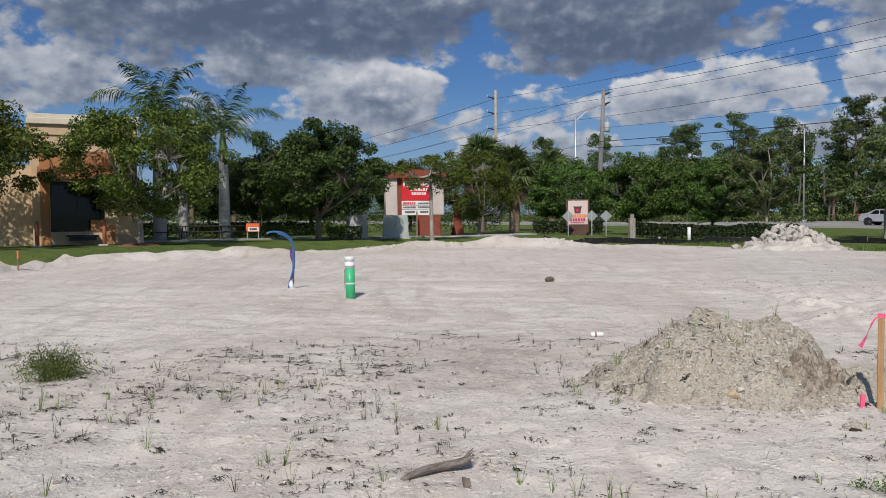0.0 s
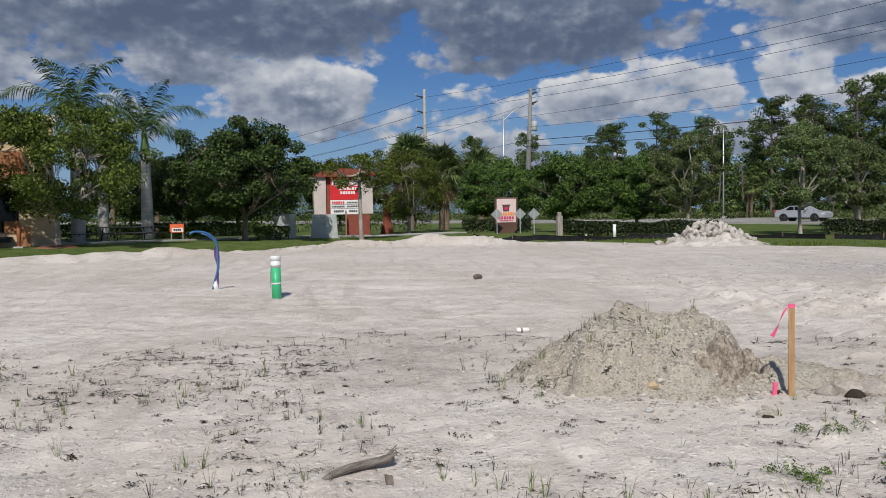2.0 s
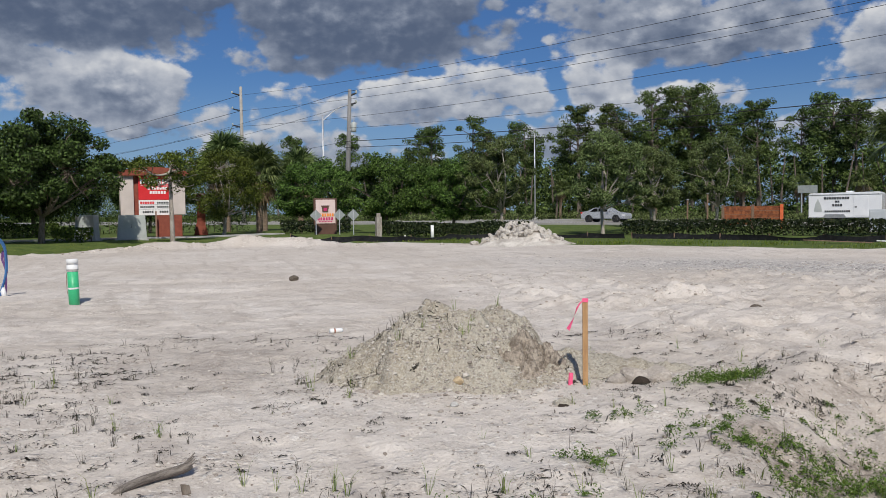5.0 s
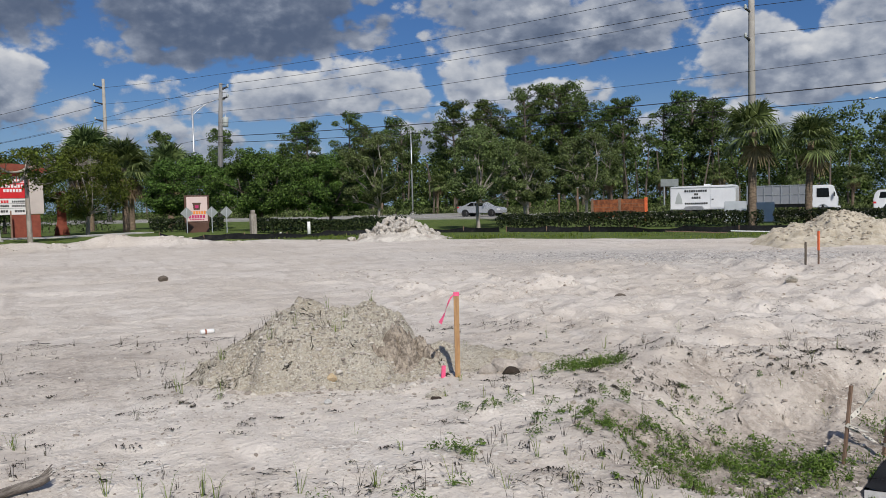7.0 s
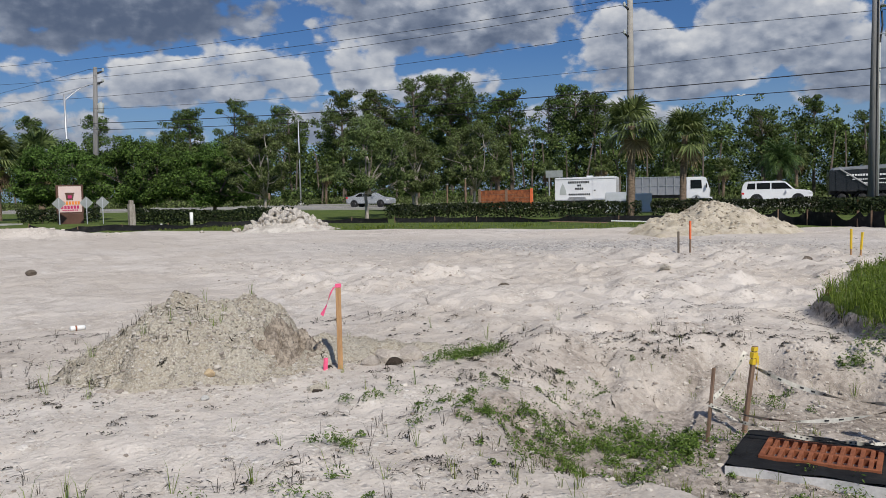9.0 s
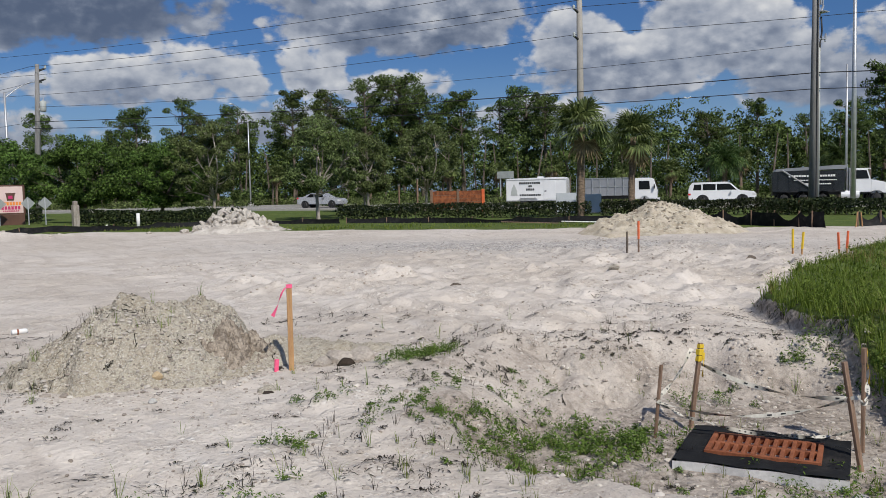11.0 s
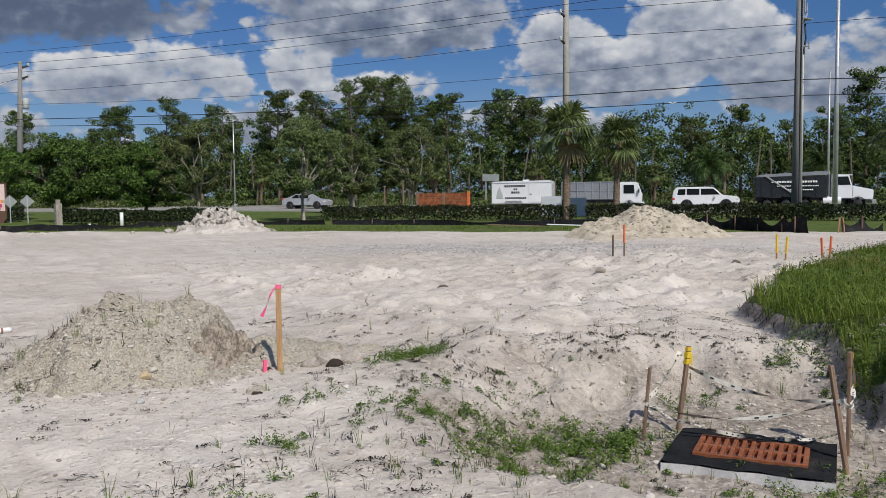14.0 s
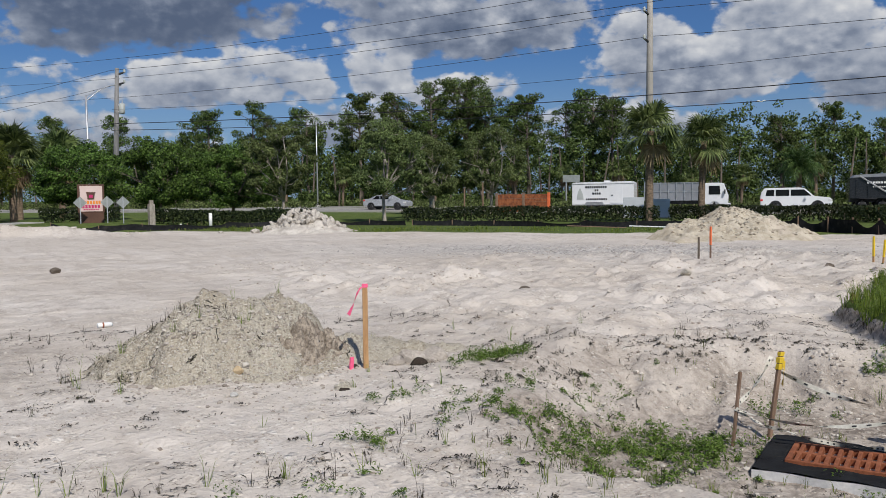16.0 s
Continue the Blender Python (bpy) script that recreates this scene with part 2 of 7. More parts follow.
    gravel = n.mix(n.ramp(n.noise(geo, 9.0, 4, 0.8), 0.4, 0.6), (0.27, 0.25, 0.235, 1), (0.6, 0.57, 0.53, 1))
    sand = n.mix(n.m("MULTIPLY", grav_at.outputs["Fac"], n.ramp(mid, 0.25, 0.6, 0.5, 1.0)), sand, gravel)
    # brown soil, darkened further to paint the hollow's shade into its colour
    soil = n.mix(n.ramp(fine, 0.35, 0.65), (0.2, 0.168, 0.138, 1), (0.44, 0.385, 0.33, 1))
    sand = n.mix(n.m("MULTIPLY", soil_at.outputs["Fac"], n.ramp(mid, 0.3, 0.6, 0.55, 1.0)), sand, soil)
    turf = n.mix(n.ramp(mid, 0.35, 0.65), (0.06, 0.1, 0.022, 1), (0.115, 0.155, 0.038, 1))
    turf = n.mix(n.ramp(fine, 0.45, 0.7, 0, 0.6), turf, (0.16, 0.17, 0.065, 1))
    edge = n.m("ADD", at.outputs["Fac"], n.m("MULTIPLY", n.m("SUBTRACT", n.noise(geo, 2.2, 5, 0.7), 0.5), 0.9))
    n.put(bsdf.inputs["Base Color"], n.mix(n.ramp(edge, 0.42, 0.58), sand, turf))
    h = n.m("ADD", n.m("MULTIPLY_ADD", fine, 0.25, n.m("MULTIPLY", crumb, 0.6)), n.m("ADD", n.m("MULTIPLY", track, 0.35), n.m("MULTIPLY", mid, 1.2)))
    h = n.m("ADD", h, n.m("MULTIPLY", n.m("SUBTRACT", n.m("MULTIPLY", grit, 0.14), n.m("MULTIPLY", grit_h, 0.08)), strewn))
    h = n.m("ADD", h, n.m("MULTIPLY", n.m("MULTIPLY", n.ramp(peb, 0.75, 0.95), n.m("SUBTRACT", 0.6, peb_h)), 0.5))
    h = n.m("ADD", h, n.m("ADD", n.m("MULTIPLY", n.m("MULTIPLY", drag, driven), -0.5), n.m("MULTIPLY", speck, -0.1)))
    bumped(n, bsdf, h, 1.0, 0.045)
    return mat


M_GROUND = ground_material()
def heap_material():
    mat, n, bsdf = material("heap_soil", 0.95, 0, 0.1)
    geo = n.add("ShaderNodeNewGeometry").outputs["Position"]
    big, mid = n.noise(geo, 2.2, 4, 0.6), n.noise(geo, 9.0, 5, 0.7)

    def cells(scale):
        v = n.add("ShaderNodeTexVoronoi")
        n.put(v.inputs["Vector"], geo)
        v.inputs["Scale"].default_value = scale
        one = n.add("ShaderNodeSeparateColor")
        n.tree.links.new(v.outputs["Color"], one.inputs[0])
        return v.outputs["Distance"], one.outputs[0]

    d1, c1 = cells(46.0)
    d2, c2 = cells(110.0)
    col = n.mix(n.ramp(big, 0.35, 0.65), (0.49, 0.435, 0.34, 1), (0.56, 0.51, 0.415, 1))
    col = n.mix(n.ramp(mid, 0.5, 0.7, 0, 0.55), col, (0.33, 0.275, 0.21, 1))
    col = n.mix(n.ramp(c1, 0.7, 0.95, 0, 0.55), col, (0.6, 0.55, 0.46, 1))
    col = n.mix(n.ramp(c1, 0.25, 0.05, 0, 0.5), col, (0.23, 0.19, 0.15, 1))
    col = n.mix(n.ramp(c2, 0.75, 0.95, 0, 0.6), col, (0.72, 0.68, 0.6, 1))
    n.put(bsdf.inputs["Base Color"], col)
    h = n.m("ADD", n.m("MULTIPLY", n.m("SUBTRACT", c1, d1), 0.7), n.m("ADD", n.m("MULTIPLY", n.m("SUBTRACT", c2, d2), 0.3), n.m("MULTIPLY", mid, 1.5)))
    bumped(n, bsdf, h, 1.0, 0.022)
    return mat


M_HEAP = heap_material()
M_SLUMP = surface("brown_soil", (0.17, 0.14, 0.11), (0.43, 0.37, 0.3), 14, 0.95, bump=1.0, dist=0.04, fine=55, spec=0.08)
# near-black colour in place of the shade inside holes
M_HOLESHADE = surface("hole_shade", (0.035, 0.028, 0.022), (0.07, 0.055, 0.045), 9, 0.95, bump=0.6, spec=0.05)
M_SANDPILE = surface("sand_pile", (0.37, 0.32, 0.24), (0.54, 0.485, 0.39), 2.4, 0.95, bump=0.7, dist=0.05, fine=14, spec=0.1, dirt=(0.48, 0.41, 0.34))
M_RUBBLE = surface("lime_rubble", (0.38, 0.345, 0.3), (0.62, 0.58, 0.52), 2.2, 0.9, bump=0.8, dist=0.03, fine=16, spec=0.15, dirt=(0.33, 0.28, 0.24))
M_YELLOWSTONE = surface("yellow_stone", (0.5, 0.36, 0.2), (0.62, 0.5, 0.33), 9, 0.85, bump=0.5)
M_STAKE = surface("stake_wood", (0.36, 0.2, 0.09), (0.5, 0.3, 0.14), 6, 0.75, bump=0.35, dist=0.004, fine=60, stretch=(8, 8, 0.7), dirt=(0.28, 0.17, 0.09))
M_OLDSTAKE = surface("weathered_wood", (0.16, 0.1, 0.065), (0.3, 0.2, 0.14), 6, 0.85, bump=0.4, dist=0.004, fine=60, stretch=(8, 8, 0.7))
M_DRIFT = surface("grey_driftwood", (0.09, 0.075, 0.062), (0.27, 0.235, 0.2), 12, 0.9, bump=0.8, dist=0.008, fine=60, stretch=(0.6, 5, 5))
M_PINK = surface("pink_ribbon", (0.85, 0.1, 0.22), (0.9, 0.16, 0.3), 5, 0.45, bump=0.1)
M_ORANGE = surface("orange_paint", (0.75, 0.13, 0.05), (0.85, 0.2, 0.07), 6, 0.6, bump=0.1)
M_YELLOW = surface("yellow_plastic", (0.75, 0.5, 0.02), (0.82, 0.58, 0.05), 6, 0.5, bump=0.1)
M_TAPE = surface("pale_tape", (0.45, 0.43, 0.36), (0.66, 0.63, 0.55), 8, 0.5, bump=0.2, dirt=(0.4, 0.37, 0.3))
M_BLACK = surface("black_print", (0.02, 0.02, 0.02), (0.04, 0.04, 0.04), 8, 0.6, bump=0)
M_FABRIC = surface("black_filter_fabric", (0.008, 0.008, 0.009), (0.018, 0.019, 0.02), 5, 0.85, bump=0.5, dist=0.01, fine=50, spec=0.2, dirt=(0.05, 0.045, 0.04))
M_WHITEFABRIC = surface("pale_fabric", (0.5, 0.5, 0.5), (0.68, 0.68, 0.67), 4, 0.8, bump=0.4, dirt=(0.36, 0.34, 0.31))
M_CONCRETE = surface("concrete", (0.36, 0.35, 0.33), (0.5, 0.49, 0.46), 2.5, 0.88, bump=0.4, dist=0.006, fine=50, spec=0.2, dirt=(0.27, 0.26, 0.24))
M_RUST = surface("rusted_iron", (0.2, 0.062, 0.026), (0.34, 0.12, 0.055), 9, 0.8, 0.15, bump=0.6, dist=0.004, fine=70, dirt=(0.13, 0.05, 0.03))
M_GREEN = surface("green_pipe", (0.04, 0.4, 0.17), (0.06, 0.47, 0.21), 4, 0.42, bump=0.05, dirt=(0.1, 0.4, 0.2))
M_WHITE = surface("white_plastic", (0.72, 0.72, 0.7), (0.82, 0.82, 0.8), 4, 0.45, bump=0.05, dirt=(0.6, 0.58, 0.54))
M_BLUE = surface("blue_tube", (0.04, 0.13, 0.32), (0.07, 0.2, 0.42), 6, 0.45, bump=0.05)
M_PURPLE = surface("purple_tube", (0.12, 0.05, 0.16), (0.18, 0.08, 0.22), 6, 0.45, bump=0.05)
M_BARK = surface("bark", (0.1, 0.08, 0.062), (0.22, 0.185, 0.15), 4, 0.95, bump=0.9, dist=0.03, fine=18, spec=0.1, stretch=(3, 3, 0.6))
M_PALEBARK = surface("pale_bark", (0.26, 0.225, 0.19), (0.42, 0.38, 0.33), 3, 0.92, bump=0.6, dist=0.02, fine=18, spec=0.1, stretch=(2, 2, 0.7))
M_ROYAL = surface("royal_palm_trunk", (0.42, 0.41, 0.38), (0.56, 0.55, 0.51), 2, 0.85, bump=0.4, fine=12, stretch=(0.7, 0.7, 4), dirt=(0.3, 0.29, 0.26))
M_BOOT = surface("palm_boots", (0.12, 0.085, 0.06), (0.27, 0.2, 0.14), 5, 0.95, bump=1.0, dist=0.05, fine=14, stretch=(1, 1, 2))
M_SHAFT = surface("crown_shaft", (0.12, 0.2, 0.05), (0.18, 0.27, 0.08), 3, 0.45, bump=0.1)
L_OAK = leaf("oak_leaves", (0.014, 0.026, 0.006), (0.139, 0.224, 0.044))
L_DARK = leaf("dark_leaves", (0.014, 0.024, 0.007), (0.099, 0.161, 0.038))
L_LIGHT = leaf("light_leaves", (0.026, 0.043, 0.006), (0.150, 0.196, 0.032), (0.22, 0.2, 0.06), dry_part=0.96)
L_GREY = leaf("grey_green_leaves", (0.023, 0.032, 0.011), (0.208, 0.264, 0.090), (0.15, 0.12, 0.07), dry_part=0.97)
L_PALM = leaf("palm_fronds", (0.036, 0.060, 0.022), (0.247, 0.310, 0.109), trans=0.2, rough=0.4)
L_ROYALF = leaf("royal_fronds", (0.024, 0.050, 0.016), (0.093, 0.139, 0.038), trans=0.2, rough=0.4)
L_DEADF = leaf("dead_fronds", (0.12, 0.085, 0.045), (0.24, 0.18, 0.1), trans=0.1)
L_PINE = leaf("pine_needles", (0.020, 0.032, 0.009), (0.158, 0.228, 0.060), trans=0.2)
L_WOOD = leaf("wood_leaves", (0.016, 0.026, 0.007), (0.158, 0.211, 0.057), (0.16, 0.115, 0.06), trans=0.14, dry_part=0.97)
L_HEDGE = leaf("hedge_leaves", (0.01, 0.018, 0.008), (0.045, 0.058, 0.02), (0.14, 0.06, 0.035), dry_part=0.98)
L_GRASS = leaf("grass_blades", (0.085, 0.135, 0.018), (0.29, 0.36, 0.065), (0.25, 0.22, 0.1), trans=0.3, dry_part=0.9)
L_WEED = leaf("weed_leaves", (0.05, 0.085, 0.016), (0.17, 0.25, 0.05), (0.2, 0.17, 0.09), trans=0.25, dry_part=0.98)
L_DRY = leaf("dry_weed", (0.035, 0.03, 0.02), (0.12, 0.105, 0.065), (0.08, 0.1, 0.04), trans=0.15, dry_part=0.85)
M_STUCCO = surface("tan_stucco", (0.56, 0.41, 0.25), (0.64, 0.48, 0.31), 1.2, 0.92, bump=0.3, dist=0.006, fine=60, spec=0.15)
M_STUCCO2 = surface("rust_stucco", (0.4, 0.19, 0.085), (0.47, 0.24, 0.115), 1.2, 0.92, bump=0.3, dist=0.006, fine=60, spec=0.15)
M_CORNICE = surface("cream_stucco", (0.66, 0.58, 0.45), (0.74, 0.66, 0.52), 1.2, 0.9, bump=0.2, spec=0.15)
M_AWNING = surface("awning_metal", (0.3, 0.12, 0.055), (0.38, 0.16, 0.08), 2, 0.5, 0.2, bump=0.1)
M_STEEL = surface("galvanised_steel", (0.46, 0.47, 0.48), (0.6, 0.61, 0.62), 3, 0.42, 0.6, bump=0.1, spec=0.5)
M_DARKMETAL = surface("dark_metal", (0.03, 0.03, 0.032), (0.06, 0.06, 0.062), 3, 0.5, 0.4, bump=0.1)
M_CABINET = surface("grey_green_cabinet", (0.4, 0.43, 0.41), (0.48, 0.5, 0.48), 1.5, 0.6, bump=0.1, dirt=(0.34, 0.35, 0.33))
M_POLEWOOD = surface("utility_pole_wood", (0.17, 0.165, 0.16), (0.27, 0.265, 0.255), 2, 0.9, bump=0.5, dist=0.02, fine=20, stretch=(5, 5, 0.3))
M_POLECONC = surface("concrete_pole", (0.3, 0.28, 0.25), (0.4, 0.375, 0.335), 1, 0.85, bump=0.2)
M_WIRE = surface("black_cable", (0.02, 0.02, 0.022), (0.035, 0.035, 0.037), 3, 0.6, bump=0)
M_SIGNRED = surface("sign_red", (0.62, 0.025, 0.03), (0.68, 0.035, 0.04), 2, 0.35, bump=0)
M_SIGNWHITE = surface("sign_white", (0.76, 0.75, 0.72), (0.83, 0.82, 0.8), 2, 0.4, bump=0, dirt=(0.66, 0.65, 0.62))
M_SIGNPINK = surface("sign_magenta", (0.5, 0.03, 0.13), (0.56, 0.05, 0.17), 2, 0.4, bump=0)
M_SIGNBROWN = surface("sign_brown", (0.085, 0.04, 0.026), (0.12, 0.06, 0.04), 2, 0.6, bump=0.1)
M_SIGNORANGE = surface("sign_orange", (0.8, 0.24, 0.03), (0.85, 0.3, 0.05), 2, 0.4, bump=0)
M_BRICK = surface("red_masonry", (0.2, 0.05, 0.032), (0.27, 0.075, 0.045), 4, 0.9, bump=0.4)
M_SIGNGREEN = surface("sign_green_back", (0.3, 0.32, 0.3), (0.4, 0.42, 0.4), 2, 0.5, 0.4, bump=0)
M_ROAD = surface("asphalt", (0.25, 0.24, 0.225), (0.33, 0.315, 0.295), 0.4, 0.9, bump=0.4, dist=0.01, fine=20, spec=0.2)
M_KERB = surface("kerb", (0.3, 0.29, 0.27), (0.38, 0.37, 0.34), 1.0, 0.85, bump=0.2)
M_LINE = surface("road_paint", (0.68, 0.68, 0.66), (0.78, 0.78, 0.76), 2, 0.7, bump=0)
M_TYRE = surface("rubber", (0.018, 0.018, 0.018), (0.035, 0.035, 0.035), 6, 0.8, bump=0.2)
M_RIM = surface("wheel_metal", (0.45, 0.45, 0.45), (0.6, 0.6, 0.6), 4, 0.35, 0.7, bump=0)
M_PAINTWHITE = surface("white_paint", (0.74, 0.75, 0.76), (0.82, 0.83, 0.83), 0.8, 0.22, bump=0, spec=0.6)
M_PAINTBLACK = surface("black_paint", (0.014, 0.015, 0.018), (0.024, 0.025, 0.028), 0.8, 0.25, bump=0, spec=0.6)
M_PAINTSILVER = surface("silver_paint", (0.44, 0.46, 0.49), (0.52, 0.54, 0.57), 0.8, 0.28, 0.35, bump=0, spec=0.6)
M_PAINTGREY = surface("grey_paint", (0.27, 0.28, 0.3), (0.34, 0.35, 0.37), 0.8, 0.4, 0.3, bump=0)
M_LAMPGLASS = surface("lamp_lens", (0.6, 0.6, 0.6), (0.7, 0.7, 0.7), 4, 0.15, bump=0)
M_GLASS = surface("dark_glass", (0.006, 0.007, 0.008), (0.012, 0.013, 0.014), 1, 0.05, bump=0, spec=0.35)
# rust-orange panel; its dark tone and dirt patches paint in leaf shadows
M_LEAFSHADEPANEL = surface("rust_panel", (0.14, 0.04, 0.018), (0.4, 0.13, 0.05), 2.6, 0.8, bump=0.3, fine=9, dirt=(0.09, 0.05, 0.03))


# ---- building helpers ----
class Shape:
    """Collects faces for one mesh."""

    def __init__(self):
        self.v, self.f = [], []

    def tube(self, pts, radii, seg=8, caps=True):
        pts = [Vector(p) for p in pts]
        if isinstance(radii, (int, float)):
            radii = [radii] * len(pts)
        start, side = len(self.v), None
        for i, p in enumerate(pts):
            d = (pts[min(i + 1, len(pts) - 1)] - pts[max(i - 1, 0)]).normalized()
            if side is None:
                side = d.cross(Vector((0.31, 0.95, 0.05)) if abs(d.y) < 0.9 else Vector((1, 0, 0))).normalized()
            side = (side - d * side.dot(d)).normalized()
            up = d.cross(side)
            for k in range(seg):
                t = 2 * math.pi * k / seg
                self.v.append(p + (side * math.cos(t) + up * math.sin(t)) * radii[i])
        for i in range(len(pts) - 1):
            for k in range(seg):
                a, b = start + i * seg + k, start + i * seg + (k + 1) % seg
                self.f.append((a, b, b + seg, a + seg))
        if caps:
            self.f.append(tuple(start + k for k in reversed(range(seg))))
            self.f.append(tuple(start + (len(pts) - 1) * seg + k for k in range(seg)))
        return self

    def box(self, x0, y0, z0, x1, y1, z1, bevel=0.0, m=None):
        bm = bmesh.new()
        bmesh.ops.create_cube(bm, size=1, matrix=Matrix.Translation(((x0 + x1) / 2, (y0 + y1) / 2, (z0 + z1) / 2)) @ Matrix.Diagonal((x1 - x0, y1 - y0, z1 - z0, 1)))
        if bevel:
            bmesh.ops.bevel(bm, geom=list(bm.edges), offset=bevel, segments=2, affect="EDGES", profile=0.6)
        return self.take(bm, m)

    def take(self, bm, m=None):
        base = len(self.v)
        bm.verts.index_update()
        self.v += [(m @ v.co) if m else v.co.copy() for v in bm.verts]
        self.f += [tuple(base + v.index for v in f.verts) for f in bm.faces]
        bm.free()
        return self

    def prism(self, outline, y0, y1, bevel=0.0):
        """An outline in x and z, drawn out along y."""
        bm = bmesh.new()
        f = bm.faces.new([bm.verts.new((x, y0, z)) for x, z in outline])
        r = bmesh.ops.extrude_face_region(bm, geom=[f])
        bmesh.ops.translate(bm, vec=(0, y1 - y0, 0), verts=[g for g in r["geom"] if isinstance(g, bmesh.types.BMVert)])
        bmesh.ops.recalc_face_normals(bm, faces=list(bm.faces))
        if bevel:
            bmesh.ops.bevel(bm, geom=list(bm.edges), offset=bevel, segments=2, affect="EDGES")
        return self.take(bm)

    def disc(self, centre, axis, r0, r1, depth, seg=16):
        """A ring or disc about an axis."""
        c, d = Vector(centre), Vector(axis).normalized() * depth / 2
        if r0 <= 0:
            return self.tube([c - d, c + d], r1, seg)
        return self.tube([c - d, c + d, c + d, c - d, c - d], [r1, r1, r0, r0, r1], seg, False)

    def sheet(self, rows, thick=0.0):
        """A strip of cloth through rows of points; thick: given a back."""
        rows = [[Vector(p) for p in r] for r in rows]
        base, n = len(self.v), len(rows[0])
        for r in rows:
            self.v += r
        for i in range(len(rows) - 1):
            for k in range(n - 1):
                a = base + i * n + k
                self.f.append((a, a + 1, a + n + 1, a + n))
        return self

    def mesh(self, name, mat, smooth=False):
        me = bpy.data.meshes.new(name)
        me.from_pydata([tuple(v) for v in self.v], [], self.f)
        me.materials.append(mat)
        if smooth:
            me.polygons.foreach_set("use_smooth", [True] * len(me.polygons))
        me.update()
        return me


def part(name, shape, mat, parent=None, label="", smooth=False):
    ob = new(name, shape if isinstance(shape, bpy.types.Mesh) else shape.mesh(name, mat, smooth))
    if parent:
        ob.parent = parent
    return tagged(ob, label)


def thing(name, m, label, category, group=""):
    ob = new(name)
    ob.empty_display_size = 0.2
    ob.matrix_world = m
    return tagged(ob, label, category, group)


def quad_mesh(name, quads, mat, smooth=False):
    """A mesh of loose four-cornered leaves from an array (n, 4, 3)."""
    n = len(quads)
    me = bpy.data.meshes.new(name)
    me.vertices.add(n * 4)
    me.vertices.foreach_set("co", np.ascontiguousarray(quads, dtype=np.float32).ravel())
    me.loops.add(n * 4)
    me.loops.foreach_set("vertex_index", np.arange(n * 4, dtype=np.int32))
    me.polygons.add(n)
    me.polygons.foreach_set("loop_start", np.arange(0, n * 4, 4, dtype=np.int32))
    me.polygons.foreach_set("loop_total", np.full(n, 4, dtype=np.int32))
    me.materials.append(mat)
    me.update(calc_edges=True)
    return me


def unit(a):
    return a / np.maximum(np.linalg.norm(a, axis=-1, keepdims=True), 1e-9)


def leaf_quads(centres, length, width, rng, droop=0.0, flat=0.0):
    n = len(centres)
    u = rng.normal(size=(n, 3))
    u[:, 2] = u[:, 2] * (1 - flat) - droop
    u = unit(u)
    v = unit(np.cross(u, unit(rng.normal(size=(n, 3)) + np.array([0, 0, 1.2 * flat]))))
    s = rng.uniform(0.65, 1.3, (n, 1))
    L, Wd = u * length * s / 2, v * width * s / 2
    bend = np.cross(u, v) * (width * 0.22) * s
    return np.stack([centres - L, centres + Wd + bend, centres + L, centres - Wd + bend], 1)


def tuft_quads(centres, hearts, length, width, rng, up=0.35, loose=1.35):
    """Leaves that face outwards from the heart of their clump and upwards."""
    n = len(centres)
    face = unit(unit(centres - hearts) + rng.normal(size=(n, 3)) * loose * 0.6 + np.array([0, 0, up]))
    u = unit(np.cross(face, rng.normal(size=(n, 3))))
    u = unit(u + np.array([0, 0, -0.25]))
    v = unit(np.cross(face, u))
    s = rng.uniform(0.65, 1.3, (n, 1))
    L, Wd, bend = u * length * s / 2, v * width * s / 2, face * width * 0.18 * s
    return np.stack([centres - L, centres + Wd + bend, centres + L, centres - Wd + bend], 1)


def ball(rng, n):
    """Points in a unit ball, denser towards its skin."""
    return unit(rng.normal(size=(n, 3))) * rng.uniform(0.12, 1.0, (n, 1)) ** 0.5


def hash_noise(x, y, seed=0):
    """Smooth value noise on arrays, 0 to 1."""
    xi, yi = np.floor(x).astype(np.int64), np.floor(y).astype(np.int64)
    fx, fy = x - xi, y - yi
    fx, fy = fx * fx * (3 - 2 * fx), fy * fy * (3 - 2 * fy)

    def h(a, b):
        k = (a * 374761393 + b * 668265263 + seed * 982451653) & 0x7FFFFFFF
        k = ((k ^ (k >> 13)) * 1274126177) & 0x7FFFFFFF
        return ((k ^ (k >> 16)) & 0xFFFF) / 65535.0

    return (h(xi, yi) * (1 - fx) + h(xi + 1, yi) * fx) * (1 - fy) + (h(xi, yi + 1) * (1 - fx) + h(xi + 1, yi + 1) * fx) * fy


def fbm(x, y, scale, octaves=4, seed=0, gain=0.5):
    total, amp, norm = 0.0, 1.0, 0.0
    for o in range(octaves):
        total = total + amp * (hash_noise(x * scale, y * scale, seed + o * 7) - 0.5)
        norm += amp
        amp, scale = amp * gain, scale * 2.03
    return total / norm * 2


def smooth(a, b, x):
    t = np.clip((x - a) / (b - a), 0, 1)
    return t * t * (3 - 2 * t)


# ---- the lie of the land: the road runs along (0.61, -0.79), 72 m away ----
NX, NY = 0.7915, 0.6112


def road_z(s):
    return -0.02 - 0.0085 * np.clip(s, -45, 25)


def edge_y(x):
    """The far edge of the sand towards the lawn."""
    return np.interp(x, [-80, -16, -13.3, -12.6, -10, -7, -4.5, -2, 2, 8, 14, 20], [-20, 18.0, 24.5, 29.2, 32.0, 34.4, 38.2, 41.2, 42.0, 39.5, 46.0, 80])


